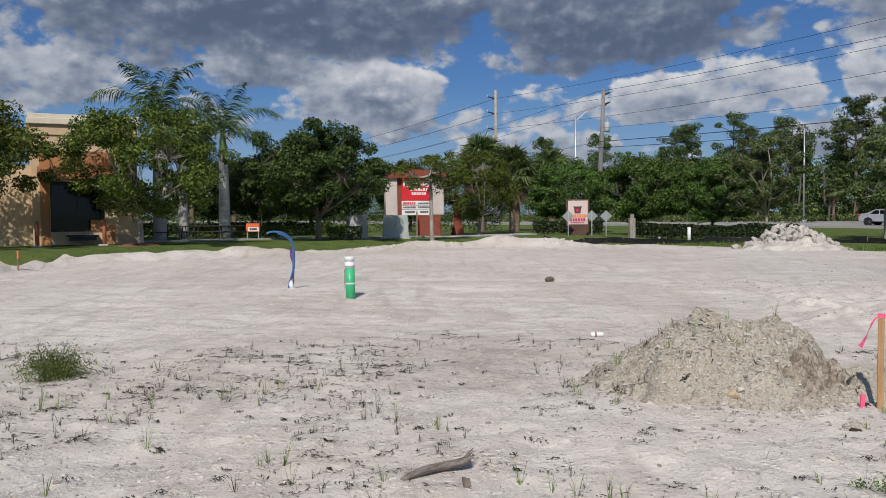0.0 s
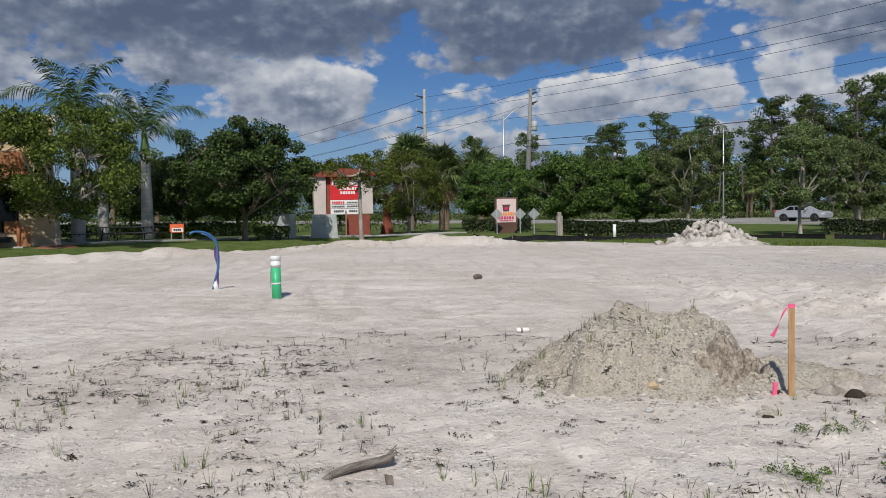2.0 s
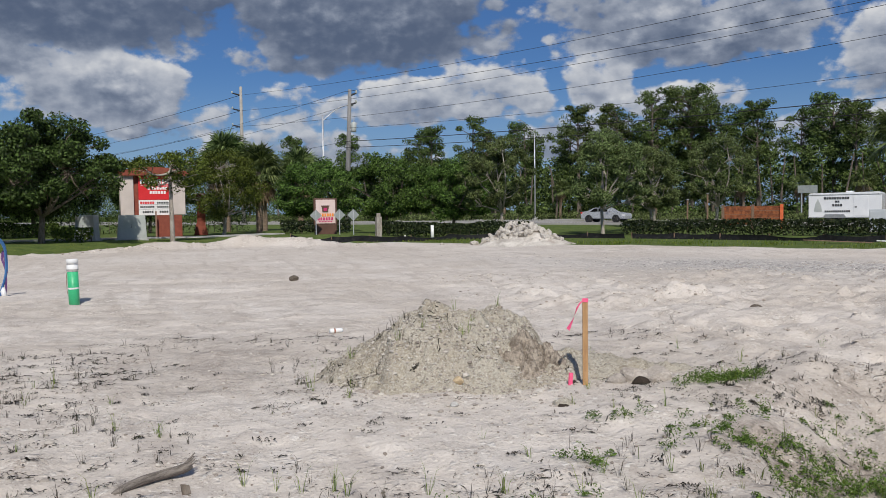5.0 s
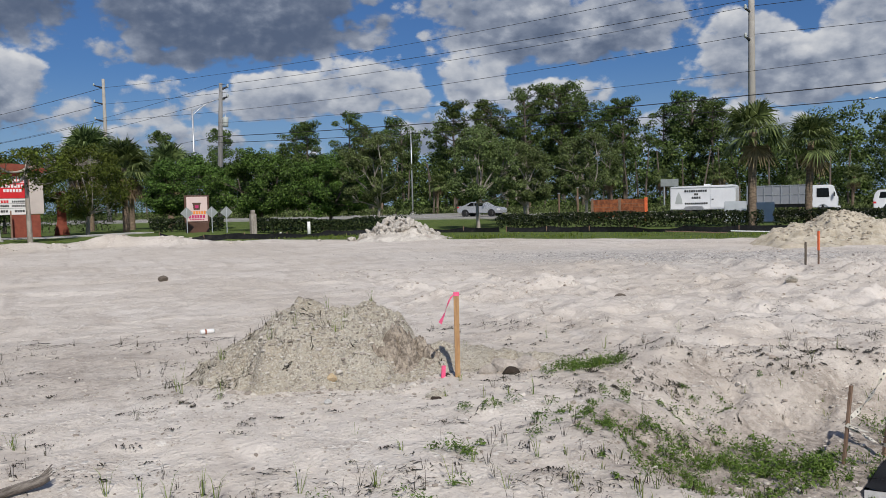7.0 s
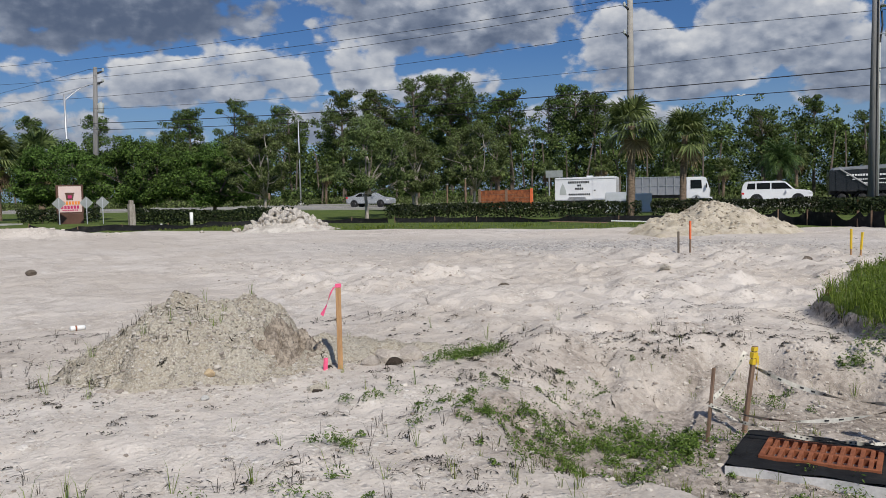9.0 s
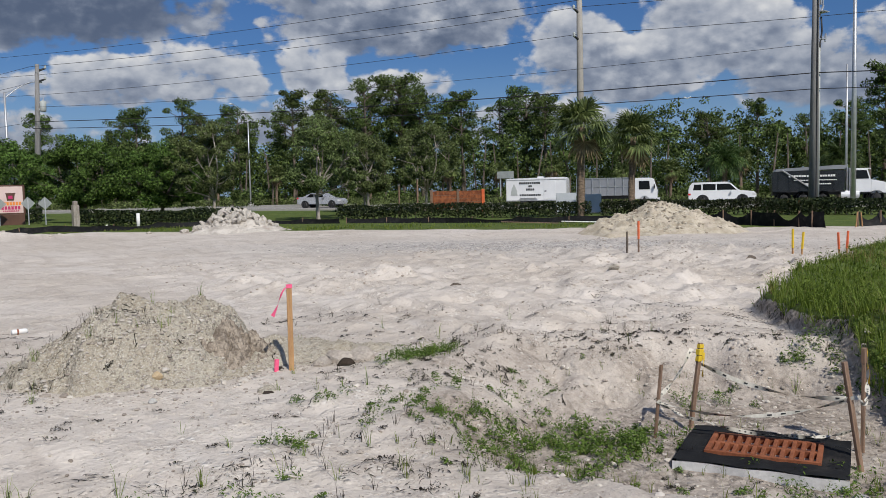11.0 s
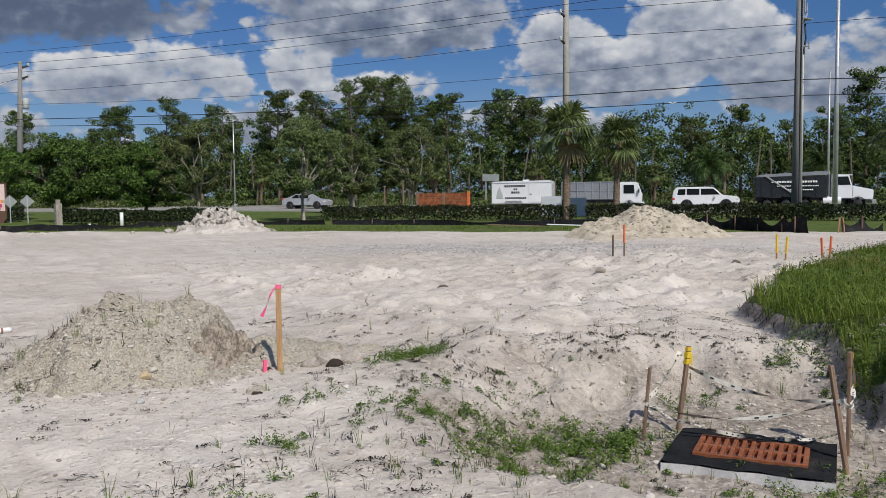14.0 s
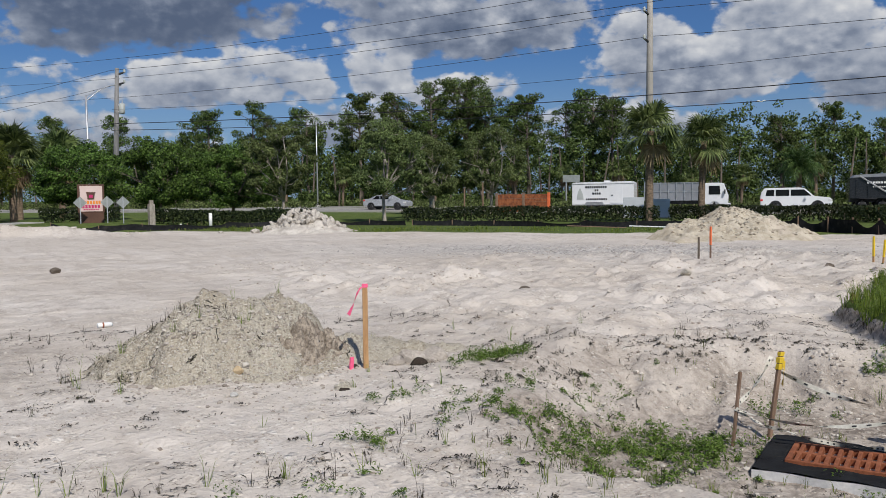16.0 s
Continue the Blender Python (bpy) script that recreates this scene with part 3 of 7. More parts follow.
def pit_reach(x, y):
    """How far out from the hollow round the drain inlet, 1 at its rim."""
    dx, dy = x - 5.35, y - 2.95
    c, s = 0.63, 0.777
    along, across = dx * s + dy * c, dx * c - dy * s
    far = np.where(along > 0, along / 2.35, along / 1.9)
    wob = 0.22 * fbm(x, y, 0.9, 3, 31)
    return np.sqrt(far ** 2 + (across / np.where(across > 0, 1.75, 2.6)) ** 2) + wob, along


def pit(x, y):
    return smooth(1.04, 0.58, pit_reach(x, y)[0])


def bank(x, y):
    """0 to 1: the weedy bank beyond the hollow."""
    line = np.interp(x, [6.0, 6.9, 7.9, 9.0, 13.2, 18.2, 22.4, 40], [1.2, 2.4, 3.9, 5.1, 7.1, 8.8, 9.7, 9.8])
    return smooth(-0.05, 0.28, line + 0.25 - y + 0.6 * fbm(x, y, 0.7, 3, 44)) * smooth(5.8, 6.6, x)


def lumps(x, y, size, seed, least=0.35):
    """Separate small heaps, one to a cell of that size, uneven in place, girth and height."""
    xw, yw = x + 0.3 * size * fbm(x, y, 1.6 / size, 3, seed + 90), y + 0.3 * size * fbm(x, y, 1.6 / size, 3, seed + 91)
    ci, cj = np.floor(xw / size), np.floor(yw / size)
    best = np.zeros_like(xw)
    for di in (-1, 0, 1):
        for dj in (-1, 0, 1):
            i, j = ci + di, cj + dj
            px, py = (i + 0.15 + 0.7 * hash_noise(i, j, seed)) * size, (j + 0.15 + 0.7 * hash_noise(i, j, seed + 1)) * size
            r = size * (0.22 + 0.4 * hash_noise(i, j, seed + 2))
            up = np.clip((hash_noise(i, j, seed + 3) - least) / (1 - least), 0, 1)
            best = np.maximum(best, up * np.clip(1 - ((xw - px) ** 2 + 1.7 * (yw - py) ** 2) / r ** 2, 0, 1))
    return best


def land(x, y):
    x, y = np.asarray(x, float), np.asarray(y, float)
    perp, along = x * NX + y * NY, x * NY - y * NX
    amount = np.interp(x, [-14, -6, 0, 8, 16], [0.4, 0.34, 0.3, 0.36, 0.0])
    beyond = y - edge_y(x)
    z = amount * smooth(0.0, 5.0, beyond) * smooth(46, 38, perp)
    z = z + 0.1 * smooth(34, 46, perp) * smooth(62, 50, perp)
    z = z * smooth(66, 54, perp) + road_z(along) * smooth(50, 62, perp)
    sandy = smooth(0.6, -0.6, beyond) * smooth(35, 33, perp)
    # crest of spoil along the edge of the sand
    crest = np.exp(-((beyond + 1.0) / 0.9) ** 2) * (0.2 + 0.5 * np.clip(fbm(x, y, 0.4, 4, 12), -0.35, 1)) * smooth(12, 4, x) * smooth(-19, -16, x)
    z = z + crest
    d = np.hypot(x, y)
    # churned lumps right of the heap, finer crumbs everywhere near
    churn = smooth(4.2, 6.5, x) * smooth(22, 15, x) * smooth(4.2, 6.2, y) * smooth(20, 12, y) * sandy
    ridged = 1 - np.abs(fbm(x, y, 0.8, 4, 21)) * 2.0
    z = z + churn * (0.14 * np.clip(ridged - 0.4, 0, 1) + 0.08 * fbm(x, y, 1.7, 5, 5) + 0.05 * np.clip(0.35 - np.abs(fbm(x, y, 2.6, 3, 27)), 0, 1))
    z = z + churn * (0.17 * lumps(x, y, 1.25, 210, 0.5) * (1 + 0.9 * fbm(x, y, 3.2, 4, 231)) + 0.11 * lumps(x, y, 0.55, 220, 0.62) * (1 + 1.1 * fbm(x, y, 5.0, 3, 230)))
    z = z + sandy * smooth(9, 6, d) * 0.035 * lumps(x, y, 0.24, 240, 0.6)
    z = z + sandy * (0.05 * fbm(x, y, 0.45, 3, 2) + 0.05 * fbm(x, y, 1.9, 5, 3) * smooth(30, 8, d) + 0.016 * fbm(x, y, 7.5, 3, 4) * smooth(14, 6, d))
    rut = fbm((x * 0.31 + y * 0.95) * 1.3, (y * 0.31 - x * 0.95) * 0.12, 1.5, 4, 71)
    z = z + sandy * 0.06 * rut * smooth(7, 10, y) * smooth(34, 26, y)
    p = pit(x, y)
    pr, pa = pit_reach(x, y)
    rim = np.exp(-((pr - 1.12) / 0.16) ** 2) * smooth(0.2, 1.2, pa) * (0.1 + 0.16 * np.clip(fbm(x, y, 1.3, 4, 33), -0.5, 1))
    z = z + rim
    z = z - 0.385 * p + (p * (1 - p) * 4) * (0.17 * fbm(x, y, 1.9, 4, 8) - 0.13 * np.clip(1 - np.abs(fbm(x, y, 1.5, 3, 35)) * 3.2, 0, 1) + 0.05 * fbm(x, y, 6.0, 3, 36)) + 0.02 * p * fbm(x, y, 5.0, 3, 9)
    z = z + bank(x, y) * (0.22 + 0.1 * fbm(x, y, 0.6, 3, 15)) * (0.3 + 0.7 * smooth(15, 8, x)) * smooth(60, 30, x)
    return z


def land_at(x, y):
    return float(land(np.array([x]), np.array([y]))[0])


# ---- ground: one sheet to the horizon ----
def steps(*spans):
    out = []
    for a, b, d in spans:
        out += list(np.arange(a, b, d))
    return out


far_out = [60, 75, 95, 120, 160, 220, 320, 500, 900, 1800, 4000]
gx = np.array([-v for v in reversed(far_out)] + steps((-50, -22, 1.0), (-22, -6, 0.25), (-6, 11, 0.055), (11, 18, 0.09), (18, 26, 0.2), (26, 50, 0.6)) + far_out)
gy = np.array([-v for v in reversed(far_out)] + steps((-50, 0, 3.0), (0, 1.5, 0.3), (1.5, 12.5, 0.055), (12.5, 18, 0.09), (18, 24, 0.18), (24, 48, 0.25), (48, 60, 1.0)) + far_out)
X, Y = np.meshgrid(gx, gy)
Z = land(X, Y)
ny, nx = X.shape
idx = np.arange(nx * ny).reshape(ny, nx)
quads = np.stack([idx[:-1, :-1], idx[:-1, 1:], idx[1:, 1:], idx[1:, :-1]], -1).reshape(-1, 4)
me = bpy.data.meshes.new("ground")
me.vertices.add(nx * ny)
me.vertices.foreach_set("co", np.stack([X, Y, Z], -1).astype(np.float32).ravel())
me.loops.add(len(quads) * 4)
me.loops.foreach_set("vertex_index", quads.astype(np.int32).ravel())
me.polygons.add(len(quads))
me.polygons.foreach_set("loop_start", np.arange(0, len(quads) * 4, 4, dtype=np.int32))
me.polygons.foreach_set("loop_total", np.full(len(quads), 4, dtype=np.int32))
me.polygons.foreach_set("use_smooth", np.ones(len(quads), dtype=bool))
PERP = X * NX + Y * NY
turf = np.maximum(smooth(-0.5, 0.4, Y - edge_y(X)), smooth(32.6, 33.6, PERP + 0.8 * fbm(X, Y, 0.3, 3, 6)))
turf = np.maximum(turf, smooth(0.6, 1.0, bank(X, Y)))
turf = np.maximum(turf, smooth(-20, -24, X))
# soil mask; over the pit it also carries the hollow's painted shade
soil = np.clip(1.0 * smooth(0.0, 0.2, bank(X, Y)) * smooth(1.0, 0.7, bank(X, Y)) + pit(X, Y) * 0.95 + np.exp(-((pit_reach(X, Y)[0] - 0.95) / 0.2) ** 2) * np.clip(0.2 + fbm(X, Y, 2.0, 4, 91), 0, 1) + 0.55 * smooth(0.15, 0.5, fbm(X, Y, 0.5, 4, 19)) * smooth(9, 6, np.hypot(X - 5, Y - 4)), 0, 1)
gravel = np.exp(-((PERP - 22.8) / 3.0) ** 2 - ((X * NY - Y * NX + 4.0) / 7.5) ** 2) + 0.7 * np.exp(-((X + 2.7) / 0.8) ** 2 - ((Y - 4.0) / 0.9) ** 2)
for nm, val in (("turf", turf), ("soil", soil), ("gravel", np.clip(gravel * 1.2, 0, 1)), ("driven", 1.0 * smooth(7.5, 10.5, Y + 0.2 * np.clip(X, -5, 4)))):
    me.attributes.new(nm, "FLOAT", "POINT").data.foreach_set("value", val.astype(np.float32).ravel())
me.materials.append(M_GROUND)
me.update(calc_edges=True)
ground = tagged(new("ground", me), "pale trampled sand lot with turf beyond its edges", "ground", kind="structure")


def strip(name, p0, p1, s0, s1, lift, mat, label, category, thick=0.0):
    """A band along the road between two distances from it."""
    sh = Shape()
    ss = np.arange(s0, s1 + 0.1, 6.0)
    top = [[(NX * p + NY * s, NY * p - NX * s, float(road_z(s)) + lift - (thick if k in (0, 3) else 0)) for k, p in enumerate((p0, p0, p1, p1))] for s in ss]
    sh.sheet(top)
    return tagged(part(name, sh, mat), label, category, kind="structure")


strip("road", 65.5, 78.0, -420, 90, 0.03, M_ROAD, "grey asphalt road with a raised kerb", "road", 0.05)
strip("road_far", 88.5, 98.5, -420, 90, 0.03, M_ROAD, "grey asphalt far carriageway", "road", 0.05)
strip("kerb_near", 65.1, 65.5, -420, 90, 0.14, M_KERB, "pale concrete kerb beside the road", "kerb", 0.2)
strip("kerb_median", 78.0, 78.4, -420, 90, 0.15, M_KERB, "pale concrete kerb of the planted median", "kerb", 0.2)
for p in (69.6, 73.8):
    strip("lane_line", p, p + 0.12, -200, 60, 0.036, M_LINE, "white painted lane line on asphalt", "road marking")


# ---- trees ----
def limb_path(rng, a, b, bow=0.1, n=5):
    a, b = np.array(a, float), np.array(b, float)
    off = rng.normal(size=3) * np.linalg.norm(b - a) * bow
    return [tuple(a + (b - a) * t + off * math.sin(math.pi * t)) for t in np.linspace(0, 1, n)]


def broadleaf(seed, height, spread, bare, mats, clumps=46, leaves=230, size=0.2, trunk=0.13, thin=1.0, group="", label="", clump_size=0.24, name="tree"):
    """A branching tree: bare = height of the clear trunk; clumps of leaves on limbs."""
    rng = np.random.default_rng(seed)
    t = thing(name, pose(0, 0, 0), label, "tree", group)
    wood = Shape()
    fork = (rng.normal() * 0.12, rng.normal() * 0.12, bare)
    wood.tube([(0, 0, -0.25), (0.01, 0, 0.0), (fork[0] * 0.4, fork[1] * 0.4, bare * 0.5), fork], [trunk * 1.5, trunk * 1.25, trunk, trunk * 0.85], 9)
    crown_h = height - bare * 0.85
    mid = bare * 0.7 + crown_h * 0.5
    centres = []
    while len(centres) < clumps:
        d = unit(rng.normal(size=3))
        r = rng.uniform(0.45, 1.0) ** 0.6
        lump = 1 + 0.2 * math.sin(3.1 * d[0] + seed) + 0.16 * math.sin(4.3 * d[1] + 2 * d[2] + seed * 1.7)
        c = np.array([d[0] * spread * r * lump, d[1] * spread * r * lump, mid + d[2] * crown_h * 0.46 * r * (0.85 + 0.15 * lump)])
        c[2] -= 0.1 * (c[0] ** 2 + c[1] ** 2) / spread
        if c[2] > bare * 0.62:
            centres.append(c)
    centres = np.array(centres)
    mains = centres[rng.choice(len(centres), 8, replace=False)]
    for c in mains:
        p = limb_path(rng, (fork[0] * 0.9, fork[1] * 0.9, bare * rng.uniform(0.85, 1.0)), c * np.array([0.8, 0.8, 0.95]), 0.08)
        wood.tube(p, list(np.linspace(trunk * 0.62, 0.025, 5)), 6)
    for c in centres:
        m = mains[np.argmin(np.linalg.norm(mains - c, axis=1))]
        wood.tube(limb_path(rng, m * np.array([0.62, 0.62, 0.9]), c, 0.1, 4), list(np.linspace(trunk * 0.25, 0.012, 4)), 5)
    part("trunk", wood, mats[0], t, smooth=True)
    pts, hearts = [], []
    for c in centres:
        n = int(leaves * rng.uniform(0.6, 1.35) * thin)
        pts.append(c + ball(rng, n) * np.array([1.0, 1.0, 0.72]) * spread * clump_size * rng.uniform(0.65, 1.2))
        hearts.append(np.repeat((c - np.array([0, 0, 0.1]))[None], n, 0))
    part("crown", quad_mesh("crown", tuft_quads(np.concatenate(pts), np.concatenate(hearts), size, size * 0.6, rng), mats[1]), None, t)
    return t


def fan_palm(seed, height, radius, label, fans=34, trunk=0.17, group="", boots=True, skirt=3):
    rng = np.random.default_rng(seed)
    t = thing("fan_palm", pose(0, 0, 0), label, "palm tree", group)
    lean = rng.normal(size=2) * 0.15
    top = height - radius * 0.75
    pts = [(lean[0] * k * k, lean[1] * k * k, -0.25 + (top + 0.25) * k) for k in np.linspace(0, 1, 22)]
    radii = [trunk * (1.25 - 0.25 * k) * (1 + (0.09 if boots else 0.03) * (i % 2)) for i, k in enumerate(np.linspace(0, 1, 22))]
    part("trunk", Shape().tube(pts, radii, 10), M_BOOT if boots else M_PALEBARK, t, smooth=True)
    hub = np.array([lean[0], lean[1], top])
    live, dead = [], []
    for i in range(fans + skirt):
        is_dead = i >= fans
        az = i * 2.39996 + rng.normal() * 0.2
        el = rng.uniform(-1.25, -0.9) if is_dead else rng.uniform(-0.6, 1.45)
        d = np.array([math.cos(az) * math.cos(el), math.sin(az) * math.cos(el), math.sin(el)])
        side = unit(np.cross(d, [0, 0, 1.0]))
        nrm = np.cross(side, d)
        stalk = radius * rng.uniform(0.42, 0.6)
        base = hub + d * stalk
        out = dead if is_dead else live
        w = 0.018
        out.append(np.stack([hub - side * w, base - side * w, base + side * w, hub + side * w]))
        blades = 21
        for b in range(blades):
            th = (b / (blades - 1) - 0.5) * 3.6
            bl = radius * rng.uniform(0.52, 0.72) * (0.75 + 0.25 * math.cos(th * 0.5))
            dirn = unit(d * math.cos(th) + side * math.sin(th) - nrm * 0.12 * abs(th))
            wv = unit(np.cross(dirn, nrm)) * radius * 0.027
            mid = base + dirn * bl * 0.6 + nrm * 0.03
            tip = base + dirn * bl + np.array([0, 0, -bl * rng.uniform(0.05, 0.45)])
            out.append(np.stack([base, mid + wv, tip, mid - wv]))
    part("crown", quad_mesh("crown", np.array(live), L_PALM), None, t)
    if dead:
        part("dead_fronds", quad_mesh("dead_fronds", np.array(dead), L_DEADF), None, t, "hanging brown dead fronds")
    return t


def feather_palm(seed, height, frond, label, fronds=15, trunk=0.26, shaft=True, group="", name="royal_palm", crown_el=(-0.35, 1.25)):
    rng = np.random.default_rng(seed)
    t = thing(name, pose(0, 0, 0), label, "palm tree", group)
    top = height - frond * 0.72
    ks = np.linspace(0, 1, 16)
    bulge = [trunk * (1.15 - 0.1 * k + 0.12 * math.sin(math.pi * min(k * 1.6, 1)) - 0.3 * max(k - 0.6, 0)) for k in ks]
    part("trunk", Shape().tube([(0, 0, -0.3 + (top - (1.3 if shaft else 0) + 0.3) * k) for k in ks], bulge, 12), M_ROYAL if shaft else M_BOOT, t, smooth=True)
    if shaft:
        part("crown_shaft", Shape().tube([(0, 0, top - 1.32), (0, 0, top - 1.1), (0, 0, top - 0.4), (0, 0, top + 0.1)], [trunk * 0.8, trunk * 0.9, trunk * 0.62, trunk * 0.35], 10), M_SHAFT, t, "smooth green crown shaft", True)
    qs, ribs = [], Shape()
    for i in range(fronds):
        az = i * 2.39996 + rng.normal() * 0.15
        el = crown_el[0] + (crown_el[1] - crown_el[0]) * (i + 0.5) / fronds
        L = frond * rng.uniform(0.85, 1.1)
        h = np.array([math.cos(az), math.sin(az), 0])
        p, d_el, path = np.array([0, 0, top]), el + 0.35, []
        for k in range(13):
            path.append(p.copy())
            p = p + (h * math.cos(d_el) + np.array([0, 0, math.sin(d_el)])) * L / 12
            d_el -= (0.1 + 0.05 * k / 12) * (1.25 if el < 0.7 else 0.85)
        ribs.tube([tuple(q) for q in path], list(np.linspace(0.035, 0.008, 13)), 5)
        side = np.cross(h, [0, 0, 1.0])
        for k in np.linspace(0.08, 1.0, 42):
            j = min(int(k * 12), 11)
            f = k * 12 - j
            c = path[j] * (1 - f) + path[j + 1] * f
            fw = unit(path[j + 1] - path[j])
            ll = L * 0.24 * math.sin(math.pi * min(0.15 + k * 0.8, 1)) + 0.12
            for sgn in (-1, 1):
                dirn = unit(side * sgn * 0.8 + fw * 0.55 + np.array([0, 0, rng.uniform(-0.6, 0.25)]))
                wv = fw * 0.032
                mid, tip = c + dirn * ll * 0.55, c + dirn * ll + np.array([0, 0, -0.3 * ll])
                qs.append(np.stack([c, mid + wv, tip, mid - wv]))
    part("crown", quad_mesh("crown", np.array(qs), L_ROYALF), None, t)
    part("rib", ribs, M_SHAFT, t)
    return t


def pine(seed, height, label, spread=2.6, start=0.36, clumps=40, group="pines across the road"):
    rng = np.random.default_rng(seed)
    t = thing("pine_tree", pose(0, 0, 0), label, "pine tree", group)
    wood = Shape()
    bend = rng.normal(size=2) * 0.5
    trunk_at = lambda k: np.array([bend[0] * math.sin(2.2 * k), bend[1] * math.sin(2.2 * k), height * k])
    wood.tube([tuple(trunk_at(k) - np.array([0, 0, 0.4 if k == 0 else 0])) for k in np.linspace(0, 0.97, 9)], list(np.linspace(0.24, 0.05, 9)), 7)
    pts, hearts = [], []
    for i in range(clumps):
        k = start + (1 - start) * rng.uniform(0, 1) ** 0.8
        az = rng.uniform(0, 6.283)
        reach = spread * (0.35 + 0.65 * math.sin(math.pi * min(1, 0.25 + 0.75 * (1 - (k - start) / (1 - start))))) * rng.uniform(0.35, 1.0)
        c = trunk_at(k) + np.array([math.cos(az) * reach, math.sin(az) * reach, 0.25 * reach + 0.2])
        wood.tube(limb_path(rng, trunk_at(k - 0.03), c, 0.06, 4), [0.07, 0.05, 0.035, 0.02], 5)
        n = rng.integers(100, 190)
        pts.append(c + ball(rng, n) * np.array([1.0, 1.0, 0.62]) * rng.uniform(0.55, 1.05))
        hearts.append(np.repeat((c - np.array([0, 0, 0.25]))[None], n, 0))
    pts.append(trunk_at(0.98) + ball(rng, 220) * np.array([1.0, 1.0, 0.8]))
    hearts.append(np.repeat((trunk_at(0.98) - np.array([0, 0, 0.3]))[None], 220, 0))
    part("trunk", wood, M_BARK, t, smooth=True)
    part("crown", quad_mesh("crown", tuft_quads(np.concatenate(pts), np.concatenate(hearts), 0.3, 0.12, rng), L_PINE), None, t)
    return t


def stand(ob, x, y, turn=0.0, scale=1.0, sink=0.0):
    """Place a new plant on the land."""
    ob.matrix_world = Matrix.Translation((x, y, land_at(x, y) - sink)) @ Matrix.Rotation(radians(turn), 4, "Z") @ Matrix.Diagonal((scale, scale, scale, 1))
    return ob


def again(ob, x, y, turn, scale=1.0, label=""):
    c = copy_thing(ob, pose(0, 0, 0))
    stand(c, x, y, turn, scale)
    return tagged(c, label)


def far_xy(perp, along):
    return NX * perp + NY * along, NY * perp - NX * along


# lawn trees, from the building to the sign
light_a = stand(broadleaf(11, 6.6, 3.05, 1.5, (M_PALEBARK, L_LIGHT), 74, 360, 0.13, 0.115, clump_size=0.21, label="leafy light-green shade tree on the lawn before the building", group="lawn trees"), -13.1, 34.9, 20)
again(light_a, -19.0, 31.2, 160, 1.02, "leafy light-green tree beside the tan building")
dark_a = stand(broadleaf(23, 6.3, 3.05, 1.3, (M_BARK, L_DARK), 100, 440, 0.145, 0.135, clump_size=0.22, label="dense dark-green round-crowned tree on the lawn", group="lawn trees"), -6.6, 41.6, 0)
again(dark_a, -11.2, 51.5, 75, 0.9, "dense dark-green tree behind the small red sign")
again(dark_a, -9.6, 58.0, 130, 1.02, "dense dark-green tree behind the lawn")
again(dark_a, -17.5, 60.5, 250, 0.95, "dense dark-green tree behind the picnic tables")
again(dark_a, -24.0, 54.0, 20, 1.0, "dense dark-green tree behind the picnic tables")
again(dark_a, -3.0, 66.0, 310, 0.9, "dense dark-green tree far behind the store sign")
small_a = stand(broadleaf(31, 5.35, 1.9, 3.5, (M_PALEBARK, L_LIGHT), 26, 130, 0.13, 0.1, 0.9, clump_size=0.24, label="slender young tree with a pale forked trunk before the sign", group="lawn trees"), -0.9, 43.6, 60, 1.04)
again(light_a, 1.9, 51.7, 250, 0.86, "leafy light-green tree beside the store sign")
again(small_a, -4.5, 60.0, 90, 1.15, "young tree far behind the store sign")
oak_a = stand(broadleaf(41, 5.7, 3.1, 1.3, (M_BARK, L_OAK), 90, 440, 0.145, 0.125, clump_size=0.22, label="dense green oak behind the clipped hedge", group="hedge oaks"), 12.8, 54.9, 10)
again(oak_a, 17.0, 53.6, 140, 0.96)
again(oak_a, 8.9, 63.0, 230, 1.05, "dense green oak behind the donut sign")
grey_a = stand(broadleaf(53, 6.5, 2.5, 1.5, (M_PALEBARK, L_GREY), 74, 340, 0.115, 0.1, clump_size=0.18, label="thin-crowned grey-green oak behind the hedge", group="hedge oaks"), 18.8, 49.2, 40)
again(grey_a, 23.1, 43.7, 190, 1.02)
again(grey_a, 28.0, 46.5, 280, 0.9)
again(grey_a, 37.3, 53.0, 75, 1.12)
again(grey_a, 33.6, 55.5, 320, 1.0)

# palms
royal_a = stand(feather_palm(3, 8.9, 3.9, "tall royal palm with a smooth pale grey trunk", trunk=0.27, group="royal palms"), -14.2, 40.5, 25)
again(royal_a, -14.4, 44.8, 70, 0.82)
again(royal_a, -12.8, 47.2, 200, 0.98)
sabal_a = stand(fan_palm(5, 6.0, 1.75, "cabbage palm with a shaggy rough trunk beside the hedge", group="cabbage palms"), 32.0, 31.0)
again(sabal_a, 36.3, 31.3, 130, 0.92)
again(sabal_a, 47.2, 20.6, 210, 0.9)
shaggy = stand(fan_palm(7, 5.4, 1.9, "bushy cabbage palm with dead hanging fronds", 40, skirt=9, group="cabbage palms"), 4.3, 55.7, 0)
again(shaggy, 2.4, 60.0, 80, 1.2)
again(shaggy, 9.3, 74.0, 190, 1.25)
again(shaggy, 6.0, 72.0, 290, 1.1)
again(sabal_a, -14.5, 56.0, 20, 0.8, "cabbage palm behind the picnic tables")
again(sabal_a, -18.0, 58.0, 170, 0.85, "cabbage palm behind the picnic tables")
date_a = stand(feather_palm(9, 5.8, 2.6, "feathery date palm on the planted median", 44, 0.24, False, "date palms", "date_palm", (-0.7, 1.3)), *far_xy(86.5, 4.0))
again(date_a, *far_xy(87.0, 14.5), 110, 0.98)

